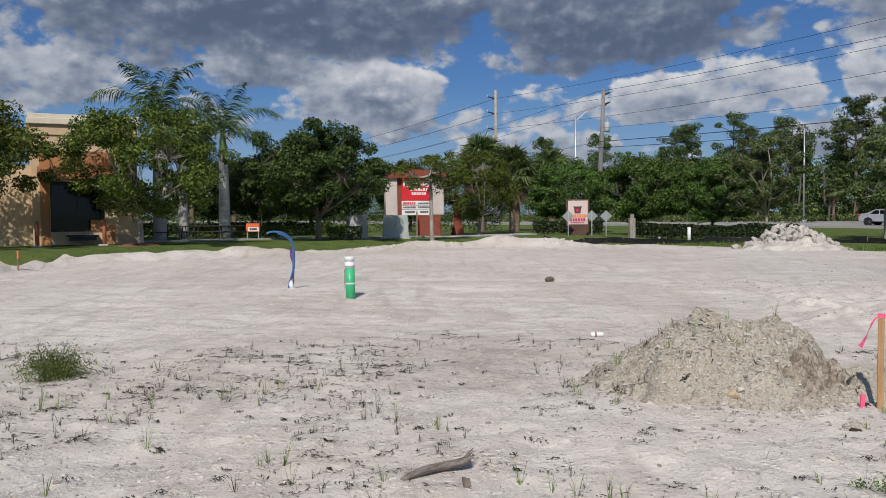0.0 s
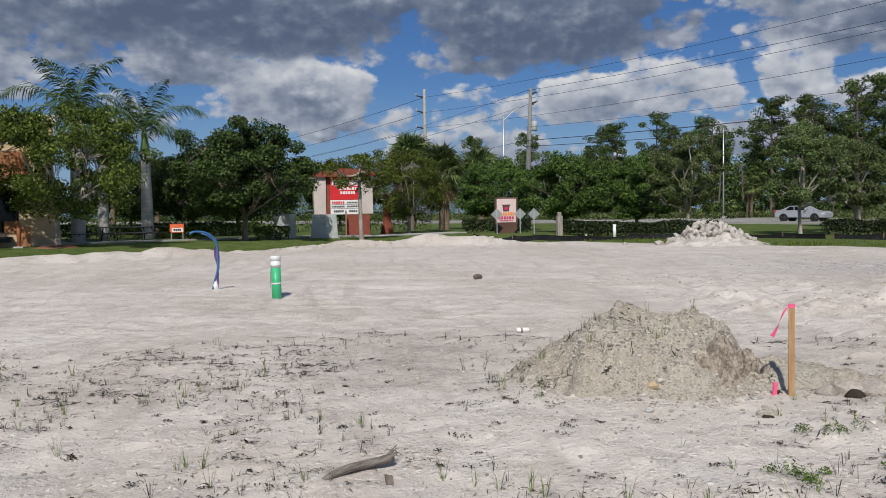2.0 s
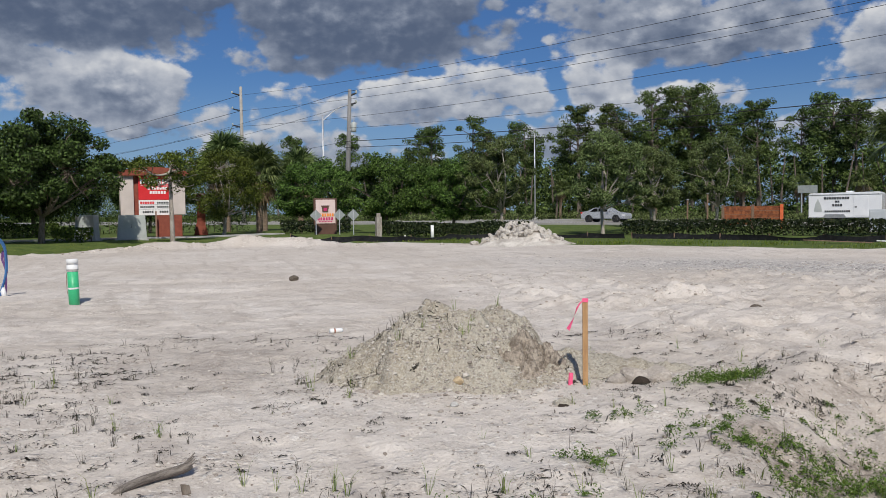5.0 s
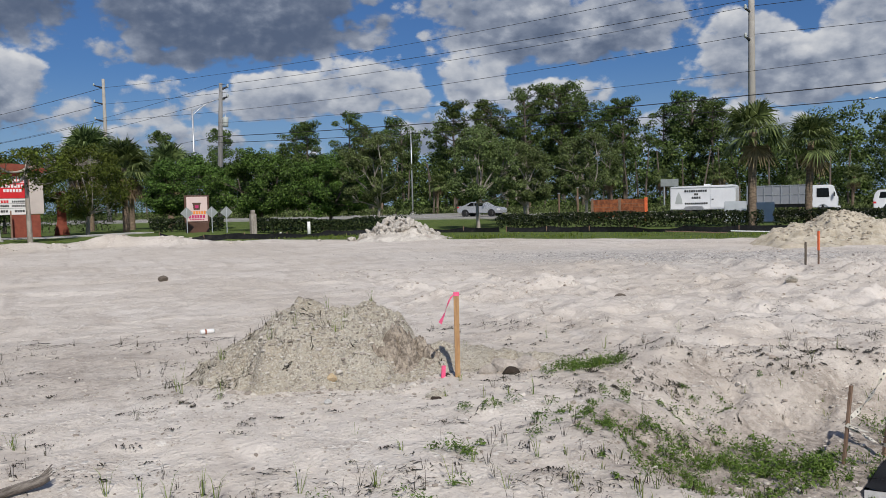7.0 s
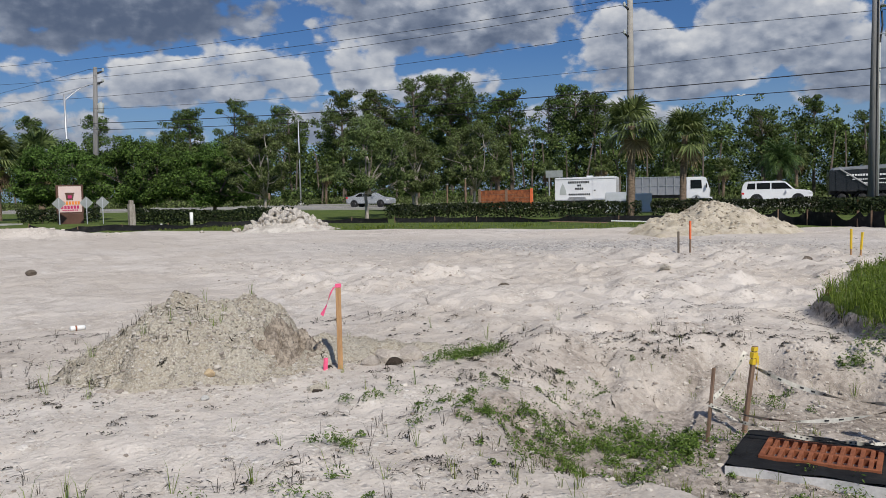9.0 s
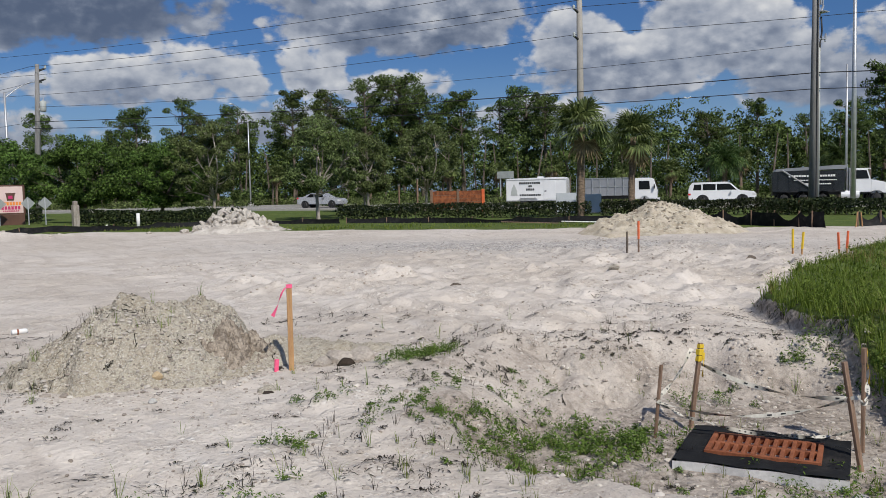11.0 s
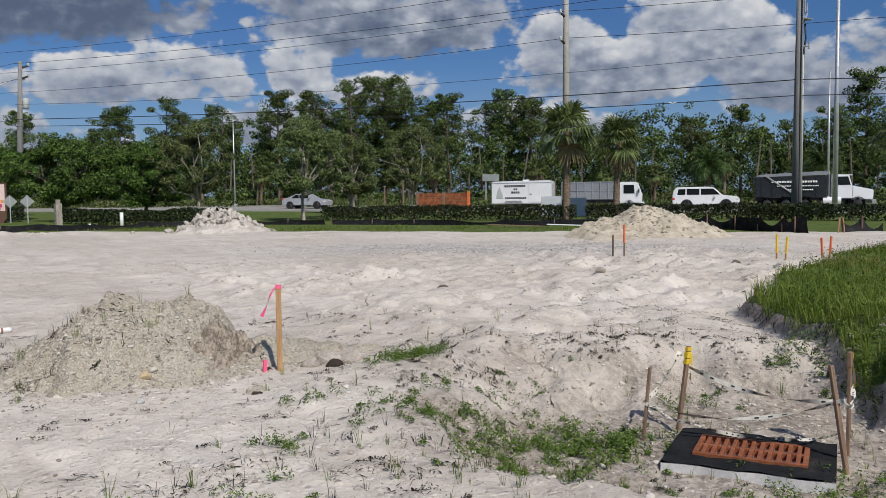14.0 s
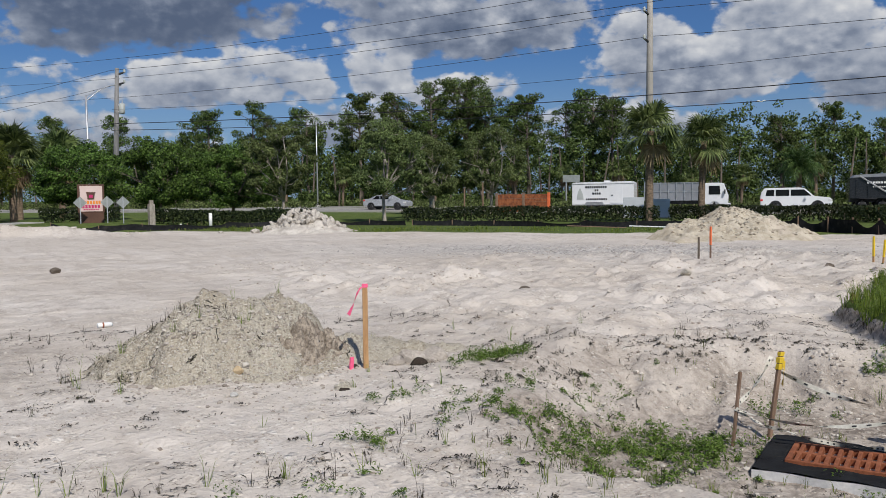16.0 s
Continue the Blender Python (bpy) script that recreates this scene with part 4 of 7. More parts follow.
# pines across the road: place along the far verge and height
pine_a = pine(61, 14.0, "tall slender pine with a tufted crown across the road")
stand(pine_a, *far_xy(105, -41), 0, 1.14)
pine_b = pine(67, 13.0, "tall pine with a broad tufted crown across the road", 2.7, 0.34, 50)
stand(pine_b, *far_xy(106, -36), 40, 1.22)
pine_c = pine(71, 12.0, "thin pine with sparse crown across the road", 1.8, 0.42, 30)
stand(pine_c, *far_xy(107, -28), 0, 1.15)
rng = np.random.default_rng(5)
for i, (along, top) in enumerate([(-73, 15.2), (-61, 13.4), (-53, 15.6), (-50, 14.6), (-47, 14.4), (-43, 14.3), (-38.5, 16.7), (-33.5, 15.2), (-31, 13.5), (-24, 13.6), (-20, 14.4), (-17, 13.2), (-13, 11.0), (-84, 13.4), (-95, 13.2),
                                  (-5, 9.5), (3, 10.2), (9, 11.2), (14, 9.6), (19, 10.8), (23, 15.4), (27, 13.0), (33, 13.5), (-108, 13.6), (-122, 13.4), (-136, 13.0), (-150, 13.5), (-57, 13.2), (-68, 13.0), (-79, 14.0)]):
    src, own = ((pine_a, 14.0), (pine_b, 13.0), (pine_c, 12.0))[i % 3]
    again(src, *far_xy(104 + rng.uniform(0, 10), along), rng.uniform(0, 360), top / own * rng.uniform(0.97, 1.05))

# cabbage palms and trunks at the wood's edge
for i, along in enumerate(np.arange(-75, 30, 7.5)):
    again(sabal_a, *far_xy(100.5 + rng.uniform(0, 3), along + rng.uniform(-2, 2)), rng.uniform(0, 360), rng.uniform(0.72, 1.0), "cabbage palm at the edge of the woods")


def woods():
    """Undergrowth and lower trees behind the road, joined."""
    rng = np.random.default_rng(8)
    pts, hearts = [], []
    trunks = Shape()
    for along in np.arange(-330, 80, 1.7):
        near = along > -110
        for layer, (p, low, high) in enumerate(((102.5, 0.0, 1.7), (107, 2.4, 8.4), (112, 2.6, 10.6), (119, 2.0, 12.2), (127, 0.0, 9.5), (131, 0.0, 7.0))):
            a, q = along + rng.uniform(-1.2, 1.2), p + rng.uniform(-2.5, 2.5)
            x, y = far_xy(q, a)
            if layer == 0 and hash_noise(np.array([a * 0.3]), np.array([9.1]), 6)[0] > 0.55:
                continue
            high = high * float(np.interp(a, [-25, -8], [1.0, 0.9])) if layer else high
            h = (high * (0.72 + 0.55 * float(hash_noise(np.array([a * 0.13]), np.array([layer * 3.3]), 4)[0]))) 
            n = 600 if near else 150
            lump = rng.normal(size=(11, 3)) * np.array([1.2, 1.2, 0.0]) + np.array([x, y, 0])
            lump[:, 2] = low + max(h - low, 0.8) * (rng.beta(1.3, 1.0, 11) if layer < 4 else rng.beta(0.8, 1.2, 11)) + float(road_z(a))
            k = rng.integers(0, 11, n)
            pts.append(lump[k] + ball(rng, n) * np.array([1.0, 1.0, 0.75]) * rng.uniform(0.7, 1.25) * (1.0 if layer < 4 else 1.5))
            hearts.append(lump[k] - np.array([0, 0, 0.25]))
        if near and rng.uniform() < 0.8:
            x, y = far_xy(101.5 + rng.uniform(-1, 5), along)
            trunks.tube([(x, y, -0.5), (x + rng.normal() * 0.2, y, 3), (x + rng.normal() * 0.5, y, 7.5)], [0.16, 0.12, 0.06], 6)
    pts = np.concatenate(pts)
    ob = tagged(new("woodland", quad_mesh("woodland", tuft_quads(pts, np.concatenate(hearts), 0.38, 0.21, rng), L_WOOD)), "dense green woodland with brown undergrowth across the road", "woodland", kind="stuff")
    tagged(part("trunks", trunks, M_BARK, ob, "grey woodland trunks"), kind="stuff")
    # low shrubs along the median and the verge
    pts = []
    for p, hh, keep in ((82, 0.65, 0.75), (84.5, 0.8, 0.8), (99.8, 0.9, 0.8)):
        for along in np.arange(-120, 40, 0.9):
            if hash_noise(np.array([along * 0.12]), np.array([p]), 2)[0] > keep - 0.15:
                continue
            x, y = far_xy(p + rng.normal() * 0.5, along)
            n = 70
            pts.append(np.stack([x + rng.normal(size=n) * 0.42, y + rng.normal(size=n) * 0.42, float(road_z(along)) + hh * rng.beta(1.3, 1.1, n)], 1))
    tagged(new("median_shrubs", quad_mesh("median_shrubs", leaf_quads(np.concatenate(pts), 0.3, 0.12, rng, -0.4), L_GREY)), "low grey-green shrubs on the planted median", "shrubs", kind="stuff")


woods()


def hedge(name, points, height, depth, label, mat=L_HEDGE, per=620):
    """A clipped hedge along a line."""
    rng = np.random.default_rng(len(points) * 7 + int(abs(points[0][0]) * 10))
    pts = []
    stems = Shape()
    for (x0, y0), (x1, y1) in zip(points, points[1:]):
        L = math.hypot(x1 - x0, y1 - y0)
        n = int(L * per * height)
        k = rng.uniform(0, 1, n)
        nx_, ny_ = -(y1 - y0) / L, (x1 - x0) / L
        x, y = x0 + (x1 - x0) * k, y0 + (y1 - y0) * k
        wav = 1 + 0.16 * fbm(k * L, k * 0 + x0, 0.9, 3, 3)
        zz = rng.beta(1.6, 0.95, n)
        off = rng.uniform(-1, 1, n)
        off = np.sign(off) * np.abs(off) ** 0.45 * depth / 2 * np.sqrt(np.clip(1.08 - zz ** 4 * 0.5, 0, 1))
        pts.append(np.stack([x + nx_ * off, y + ny_ * off, land(x, y) + zz * height * wav], 1))
        for j in np.arange(0.2, L, 0.5):
            px, py = x0 + (x1 - x0) * j / L, y0 + (y1 - y0) * j / L
            stems.tube([(px, py, land_at(px, py) - 0.1), (px + rng.normal() * 0.08, py, land_at(px, py) + height * 0.6)], [0.025, 0.012], 5)
    ob = tagged(new(name, quad_mesh(name, leaf_quads(np.concatenate(pts), 0.15, 0.09, rng), mat)), label, "hedge")
    tagged(part("stems", stems, M_BARK, ob), kind="stuff")
    return ob


def pp(perp, along):
    return far_xy(perp, along)


hedge("hedge", [pp(44.5, -19.0), pp(44.5, -4.5)], 0.8, 1.0, "long low clipped dark-green hedge before the road")
hedge("hedge", [pp(44.8, -4.0), pp(44.6, 8.0)], 0.8, 1.0, "low clipped hedge beside the cabbage palms")
hedge("hedge", [pp(43.6, 4.0), pp(41.0, 15.0)], 0.76, 1.2, "low dark hedge behind the sand pile")
hedge("hedge", [(10.2, 46.5), (14.5, 46.3), (18.5, 43.8)], 0.85, 1.0, "clipped dark-green hedge beside the small pillar")
hedge("hedge", [(5.2, 50.5), (9.2, 49.5)], 0.8, 1.0, "clipped hedge behind the donut sign")
hedge("hedge", [(-27, 55.0), (-14, 60.0), (-3, 62.5), (4.0, 66.0)], 1.5, 1.6, "tall dark hedge behind the lawn trees", L_DARK, 170)
hedge("hedge", [(-20, 46.0), (-13, 50.5), (-7.5, 53.0)], 0.8, 1.1, "clipped hedge beyond the picnic tables", L_OAK)
hedge("hedge", [(-11.3, 43.7), (-9.0, 44.4)], 0.75, 1.2, "yellow-green shrubs beside the small red sign", L_LIGHT)
hedge("hedge", [(-6.3, 42.7), (-4.6, 43.1)], 0.7, 1.1, "low bush beside the utility cabinet", L_LIGHT)


# ---- heaps ----
def heap_height(x, y, cx, cy, rx, ry, h, seed, rough=0.1, turn=0.0, sharp=1.35):
    c, s = math.cos(turn), math.sin(turn)
    u, v = ((x - cx) * c + (y - cy) * s) / rx, (-(x - cx) * s + (y - cy) * c) / ry
    r = np.sqrt(u * u + v * v) * (1 + 0.3 * fbm(x, y, 0.9 / max(rx, ry) * 2, 3, seed))
    z = h * (1.05 * np.exp(-1.25 * r ** (sharp + 0.5)) - 0.05 - 0.12 * smooth(1.0, 1.5, r))
    return z + rough * h * fbm(x, y, 3.2 / rx, 4, seed + 1) * smooth(1.25, 0.8, r) + (0.4 * rough * h * fbm(x, y, 11 / rx, 3, seed + 2) + 0.12 * rough * h * fbm(x, y, 34 / rx, 2, seed + 3)) * smooth(1.3, 0.9, r)


def heap(name, label, mat, cx, cy, rx, ry, h, seed, n, rough=0.1, turn=0.0, sharp=1.35, carve=None):
    g = np.linspace(-1.45, 1.45, n)
    R = max(rx, ry)
    x, y = np.meshgrid(cx + g * R, cy + g * R)
    z = heap_height(x, y, cx, cy, rx, ry, h, seed, rough, turn, sharp)
    if carve is not None:
        z = carve(x, y, z)
    z = z + land(x, y) - 0.03
    keep = z > land(x, y) - 0.09
    idx = np.arange(n * n).reshape(n, n)
    sh = Shape()
    sh.v = [tuple(p) for p in np.stack([x - cx, y - cy, z], -1).reshape(-1, 3)]
    k = keep[:-1, :-1] | keep[1:, 1:] | keep[1:, :-1] | keep[:-1, 1:]
    q = np.stack([idx[:-1, :-1], idx[:-1, 1:], idx[1:, 1:], idx[1:, :-1]], -1)[k]
    sh.f = [tuple(int(i) for i in f) for f in q]
    me = sh.mesh(name, mat, True)
    bm = bmesh.new()
    bm.from_mesh(me)
    bmesh.ops.delete(bm, geom=[v for v in bm.verts if not v.link_faces], context="VERTS")
    bm.to_mesh(me)
    bm.free()
    ob = new(name, me)
    ob.location = (cx, cy, 0)
    return tagged(ob, label, "heap")


MOUND = (2.5, 7.5, 1.2, 1.0, 0.6, 101)


def mound_carve(x, y, z):
    """The broken scarp on the side of the stake."""
    d = (x - 2.98) * 0.86 - (y - 6.9) * 0.5
    cut = smooth(-0.12, 0.16, d + 0.12 * fbm(x, y, 3.0, 3, 77))
    return z * (1 - 0.62 * cut) + 0.025 * cut * fbm(x, y, 8.0, 3, 78)


def top_z(x, y):
    """The surface near the heap, for what grows or lies on it."""
    x, y = np.asarray(x, float), np.asarray(y, float)
    cx, cy, rx, ry, h, seed = MOUND
    m = mound_carve(x, y, heap_height(x, y, cx, cy, rx, ry, h, seed, 0.3, 0.0, 2.5)) - 0.03
    return land(x, y) + np.where(np.hypot(x - cx, y - cy) < 1.7, np.maximum(m, 0), 0)


def tz(x, y):
    return float(top_z(np.array([x]), np.array([y]))[0])


heap("dirt_mound", "low crumbly mound of tan soil and stones on the sand", M_HEAP, *MOUND, 240, 0.3, sharp=2.5, carve=mound_carve)
heap("spoil_apron", "low apron of crumbled tan soil beside the mound", M_HEAP, 3.62, 6.95, 0.85, 0.42, 0.2, 171, 90, 0.5, -0.25, 1.5)
heap("soil_slump", "broken brown soil slumped on the side of the mound", M_SLUMP, 3.0, 6.95, 0.42, 0.36, 0.31, 151, 110, 0.6, 0.5, 1.4)
heap("sand_mound", "smooth cone of pale sand at the edge of the lot", M_SANDPILE, 23.2, 18.55, 2.2, 1.9, 1.05, 201, 150, 0.24, radians(-45), 1.05)


# ---- stones ----
def stone_mesh(name, seed, mat, rough=0.22, sub=2):
    rng = np.random.default_rng(seed)
    bm = bmesh.new()
    bmesh.ops.create_icosphere(bm, subdivisions=sub, radius=1)
    cuts = [(unit(rng.normal(size=3)), rng.uniform(0.55, 0.85)) for _ in range(7)]
    for v in bm.verts:
        p = np.array(v.co)
        for d, lim in cuts:
            e = p @ d - lim
            if e > 0:
                p = p - d * e
        v.co = p * (1 + rng.normal() * rough * 0.2)
    sh = Shape().take(bm)
    return sh.mesh(name, mat)


CHUNKS = [stone_mesh("chunk", 300 + i, M_RUBBLE, 0.5, 1) for i in range(6)]
rng = np.random.default_rng(77)
rubble = thing("rubble_pile", pose(14.6, 35.3, land_at(14.6, 35.3)), "heap of broken pale limestone rubble on the sand", "rubble")
core = heap("rubble_core", "", M_RUBBLE, 14.6, 35.3, 1.9, 1.4, 0.62, 401, 50, 0.35, radians(-40))
core.parent, core.location = rubble, (0, 0, -rubble.location.z)
del core["category"]
core.name = "core"
for i in range(210):
    a, r = rng.uniform(0, 6.283), rng.uniform(0, 1) ** 0.6
    u, v = math.cos(a) * r * 2.1, math.sin(a) * r * 1.4
    x, y = u * 0.766 + v * 0.643, -u * 0.643 + v * 0.766
    size = rng.uniform(0.06, 0.27) * (1.15 - 0.55 * r)
    z = 0.95 * max(0, 1 - r ** 1.2) * rng.uniform(0.75, 1.05) + size * 0.3
    ob = part("chunk", CHUNKS[i % 6], None, rubble)
    ob.location, ob.rotation_euler, ob.scale = (x, y, z), tuple(rng.uniform(0, 6.28, 3)), (size * rng.uniform(0.8, 1.5), size, size * rng.uniform(0.5, 0.9))
for x, y, s in ((12.6, 36.4, 0.24), (11.4, 37.6, 0.13)):
    ob = tagged(new("limestone_chunk", CHUNKS[2]), "loose pale limestone chunk lying on the sand", "rock")
    ob.location, ob.scale = (x, y, land_at(x, y) + s * 0.3), (s * 1.2, s, s * 0.7)


def rock(x, y, s, mat, label, seed, sink=0.3):
    ob = tagged(new("rock", stone_mesh("rock", seed, mat)), label, "rock")
    ob.matrix_world = Matrix.Translation((x, y, tz(x, y) + s * (0.62 - sink))) @ Matrix.Rotation(seed, 4, "Z") @ Matrix.Diagonal((s * 1.25, s, s * 0.8, 1))
    return ob


M_CLODBIG = surface("sand_crust", (0.46, 0.4, 0.34), (0.62, 0.56, 0.49), 6, 0.95, bump=0.9, dist=0.03, fine=40, spec=0.1)
rock(2.17, 6.38, 0.055, M_YELLOWSTONE, "yellowish stone on the side of the mound", 11)
rock(2.31, 19.4, 0.11, M_BARK, "dark clod lying alone on the sand", 12)
rock(3.66, 6.36, 0.09, M_CLODBIG, "flat pale clod beside the survey stake", 13)
rock(3.93, 6.5, 0.2, M_CLODBIG, "large pale clod above the burrow", 14, 0.75)
rock(4.03, 6.3, 0.13, M_CLODBIG, "pale clod on the lip of the hollow", 15)
rock(2.85, 5.75, 0.09, M_HEAP, "crusted clod at the foot of the mound", 16, 0.7)
rock(2.0, 5.95, 0.035, M_CONCRETE, "small grey stone at the foot of the mound", 17)
rock(8.15, 10.3, 0.08, M_BARK, "dark clod on the churned sand", 18)
rock(14.6, 9.26, 0.14, M_BARK, "dark broken clod on the sand", 19)
rock(11.4, 9.9, 0.1, M_HEAP, "brown clod on the churned sand", 20)
rock(5.0, 2.1, 0.06, M_CONCRETE, "grey stone beside the drain inlet", 21)


def burrow(x, y, w, d, h, turn, up, label):
    """A near-black lump whose colour stands for the shade in a burrow's mouth, under its clod."""
    me = stone_mesh("burrow", int(x * 100), M_HOLESHADE, 0.3)
    ob = tagged(new("burrow", me), label, "burrow")
    ob.matrix_world = Matrix.Translation((x, y, tz(x, y) + up)) @ Matrix.Rotation(radians(turn), 4, "Z") @ Matrix.Diagonal((w, d, h, 1))


burrow(3.83, 6.25, 0.11, 0.06, 0.075, 15, 0.005, "dark animal burrow under a sand clod")
burrow(3.22, 6.36, 0.05, 0.03, 0.03, 0, 0.0, "small dark hole beside the survey stake")
burrow(2.8, 5.66, 0.06, 0.03, 0.035, -30, -0.01, "dark hollow under a crusted clod")


# ---- stakes ----
def stake(x, y, z, length, w, d, mat, label, lean=(0, 0), turn=0.0, tip=None, tip_len=0.2, deep=0.2):
    t = thing("stake", Matrix.Translation((x, y, z)) @ Euler((radians(lean[0]), radians(lean[1]), radians(turn))).to_matrix().to_4x4(), label, "stake", "marker stakes")
    part("shaft", Shape().box(-w / 2, -d / 2, -deep, w / 2, d / 2, length, 0.003), mat, t)
    if tip:
        part("tip", Shape().box(-w / 2 - 0.003, -d / 2 - 0.003, length - tip_len, w / 2 + 0.003, d / 2 + 0.003, length + 0.004, 0.002), tip, t, "bright painted tip")
    return t


def ribbon(parent, start, path, width, mat, label):
    sh = Shape()
    rows = []
    for i, p in enumerate(path):
        a = 0.5 * i
        w = Vector((math.cos(a) * width * 0.5, math.sin(a) * width * 0.35, width * 0.3))
        rows.append([Vector(start) + Vector(p) - w, Vector(start) + Vector(p) + w])
    sh.sheet(rows)
    return part("ribbon", sh, mat, parent, label, True)


survey = stake(3.33, 6.33, 0.0, 0.765, 0.046, 0.024, M_STAKE, "new wooden survey stake with pink ribbon beside the mound", (1, 0), -20)
part("band", Shape().box(-0.026, -0.015, 0.735, 0.026, 0.015, 0.768, 0.002), M_PINK, survey, "pink flagging tied round the top")
ribbon(survey, (-0.03, -0.01, 0.745), [(0, 0, 0), (-0.03, -0.005, -0.04), (-0.055, -0.01, -0.1), (-0.075, -0.01, -0.16), (-0.105, -0.005, -0.22), (-0.12, 0, -0.25)], 0.034, M_PINK, "fluttering pink flagging ribbon")
stub = thing("marker_stub", pose(3.17, 6.3, tz(3.17, 6.3), 0, 5, 10), "short pink-painted marker stub in the sand", "stake")
part("shaft", Shape().box(-0.018, -0.01, -0.1, 0.018, 0.01, 0.11, 0.003), M_PINK, stub)

stake(5.03, 3.7, -0.46, 0.68, 0.026, 0.02, M_OLDSTAKE, "thin weathered stake beside the drain inlet", (3, 5), 15)
ya = stake(5.55, 3.76, -0.36, 0.68, 0.04, 0.022, M_OLDSTAKE, "weathered stake with a yellow tape end by the drain", (5, 4), 0)
for low, high, grow in ((0.64, 0.672, 0.003), (0.585, 0.632, 0.006), (0.535, 0.578, 0.004)):
    part("wrap", Shape().box(-0.021 - grow, -0.012 - grow, low, 0.021 + grow, 0.012 + grow, high, 0.003), M_YELLOW, ya, "yellow caution tape wrapped round the top")
ribbon(ya, (0.026, -0.017, 0.6), [(0, 0, 0), (0.012, -0.004, -0.06), (0.004, -0.012, -0.13), (0.012, -0.006, -0.19)], 0.032, M_YELLOW, "yellow tape end")
sc = stake(5.6, 2.42, -0.4, 0.76, 0.045, 0.022, M_OLDSTAKE, "broken brown stake leaning at the drain's corner", (-8, -3), 0)
sb = stake(6.02, 2.63, -0.34, 0.7, 0.045, 0.022, M_OLDSTAKE, "brown stake with a yellow ribbon behind the drain", (0, 1), 15)
part("wrap", Shape().box(-0.026, -0.015, 0.6, 0.026, 0.015, 0.71, 0.004), M_OLDSTAKE, sb)
ribbon(sb, (0.03, -0.015, 0.69), [(0, 0, 0), (0.012, 0, -0.08), (0.006, -0.01, -0.16), (0.016, 0, -0.24)], 0.04, M_YELLOW, "yellow ribbon end")

stake(14.66, 12.14, land_at(14.66, 12.14), 0.74, 0.03, 0.03, M_OLDSTAKE, "orange-tipped stake on the open sand", tip=M_ORANGE, tip_len=0.4)
stake(14.35, 12.2, land_at(14.35, 12.2), 0.5, 0.04, 0.03, M_BARK, "short dark stake on the open sand")
stake(16.1, 9.28, land_at(16.1, 9.28), 0.52, 0.03, 0.03, M_STAKE, "yellow-tipped stake near the weedy bank", tip=M_YELLOW, tip_len=0.4)
stake(16.3, 9.2, land_at(16.3, 9.2), 0.5, 0.03, 0.03, M_STAKE, "yellow-tipped stake near the weedy bank", (2, 4), tip=M_YELLOW, tip_len=0.35)
stake(16.95, 8.75, land_at(16.95, 8.75), 0.48, 0.03, 0.03, M_STAKE, "orange-tipped stake at the edge of the weeds", (0, -6), tip=M_ORANGE, tip_len=0.35)
stake(17.05, 8.65, land_at(17.05, 8.65), 0.48, 0.03, 0.03, M_STAKE, "orange-tipped stake at the edge of the weeds", (0, 7), tip=M_ORANGE, tip_len=0.35)
stake(-12.9, 24.4, land_at(-12.9, 24.4), 0.6, 0.04, 0.03, M_OLDSTAKE, "orange-tipped stake at the edge of the lawn", tip=M_ORANGE, tip_len=0.22)


def caution_tape(points, width, label, sag=0.0, roll=0.0, n=44):
    """A strip of tape through points, with dark printed bars along it."""
    pts = [Vector(p) for p in points]
    t = thing("caution_tape", pose(*pts[0]), label, "tape", "caution tape round the drain")
    base, line = pts[0].copy(), []
    for a, b in zip(pts, pts[1:]):
        line += [a.lerp(b, k / n) - Vector((0, 0, sag * 4 * (k / n) * (1 - k / n))) for k in range(n + (b is pts[-1]))]
    rows, marks = [], Shape()
    for i, p in enumerate(line):
        d = (line[min(i + 1, len(line) - 1)] - line[max(i - 1, 0)]).normalized()
        tw = roll + 0.9 * math.sin(i * 0.21 + len(points)) + 0.5 * math.sin(i * 0.07)
        side = d.cross(Vector((0, 0, 1))).normalized()
        up = side.cross(d)
        w = (up * math.cos(tw) + side * math.sin(tw)) * width / 2
        rows.append([p - w - base, p - base, p + w - base])
    part("strip", Shape().sheet(rows), M_TAPE, t, smooth=True)
    for i in range(2, len(rows) - 3, 3):
        if (i // 3) % 4 == 3:
            continue
        q = [rows[i][0].lerp(rows[i][2], 0.32), rows[i][0].lerp(rows[i][2], 0.68), rows[i + 1][0].lerp(rows[i + 1][2], 0.68), rows[i + 1][0].lerp(rows[i + 1][2], 0.32)]
        nrm = (q[1] - q[0]).cross(q[2] - q[0]).normalized() * 0.0025
        for s in (1, -1):
            k = len(marks.v)
            marks.v += [v + nrm * s for v in q]
            marks.f.append((k, k + 1, k + 2, k + 3))
    tagged(part("print", marks, M_BLACK, t, "row of black printed bars"), kind="stuff")
    return t


caution_tape([(5.62, 3.77, 0.16), (5.98, 2.63, 0.02)], 0.034, "pale caution tape hanging between two stakes", 0.1)
caution_tape([(5.06, 3.7, -0.06), (5.57, 2.46, 0.12)], 0.03, "twisted caution tape slung low before the drain", 0.12, 1.2)
caution_tape([(5.06, 3.72, -0.05), (5.6, 3.79, 0.26)], 0.034, "loose caution tape between two stakes", 0.06)
caution_tape([(5.05, 3.68, -0.05), (5.3, 3.45, -0.2), (5.62, 2.95, -0.26), (5.98, 2.66, -0.22)], 0.03, "slack twisted tape lying behind the drain", 0.03, 0.8)
caution_tape([(5.58, 2.44, 0.14), (5.82, 2.5, 0.06), (6.02, 2.6, 0.22)], 0.034, "looped caution tape between the two brown stakes", 0.05)


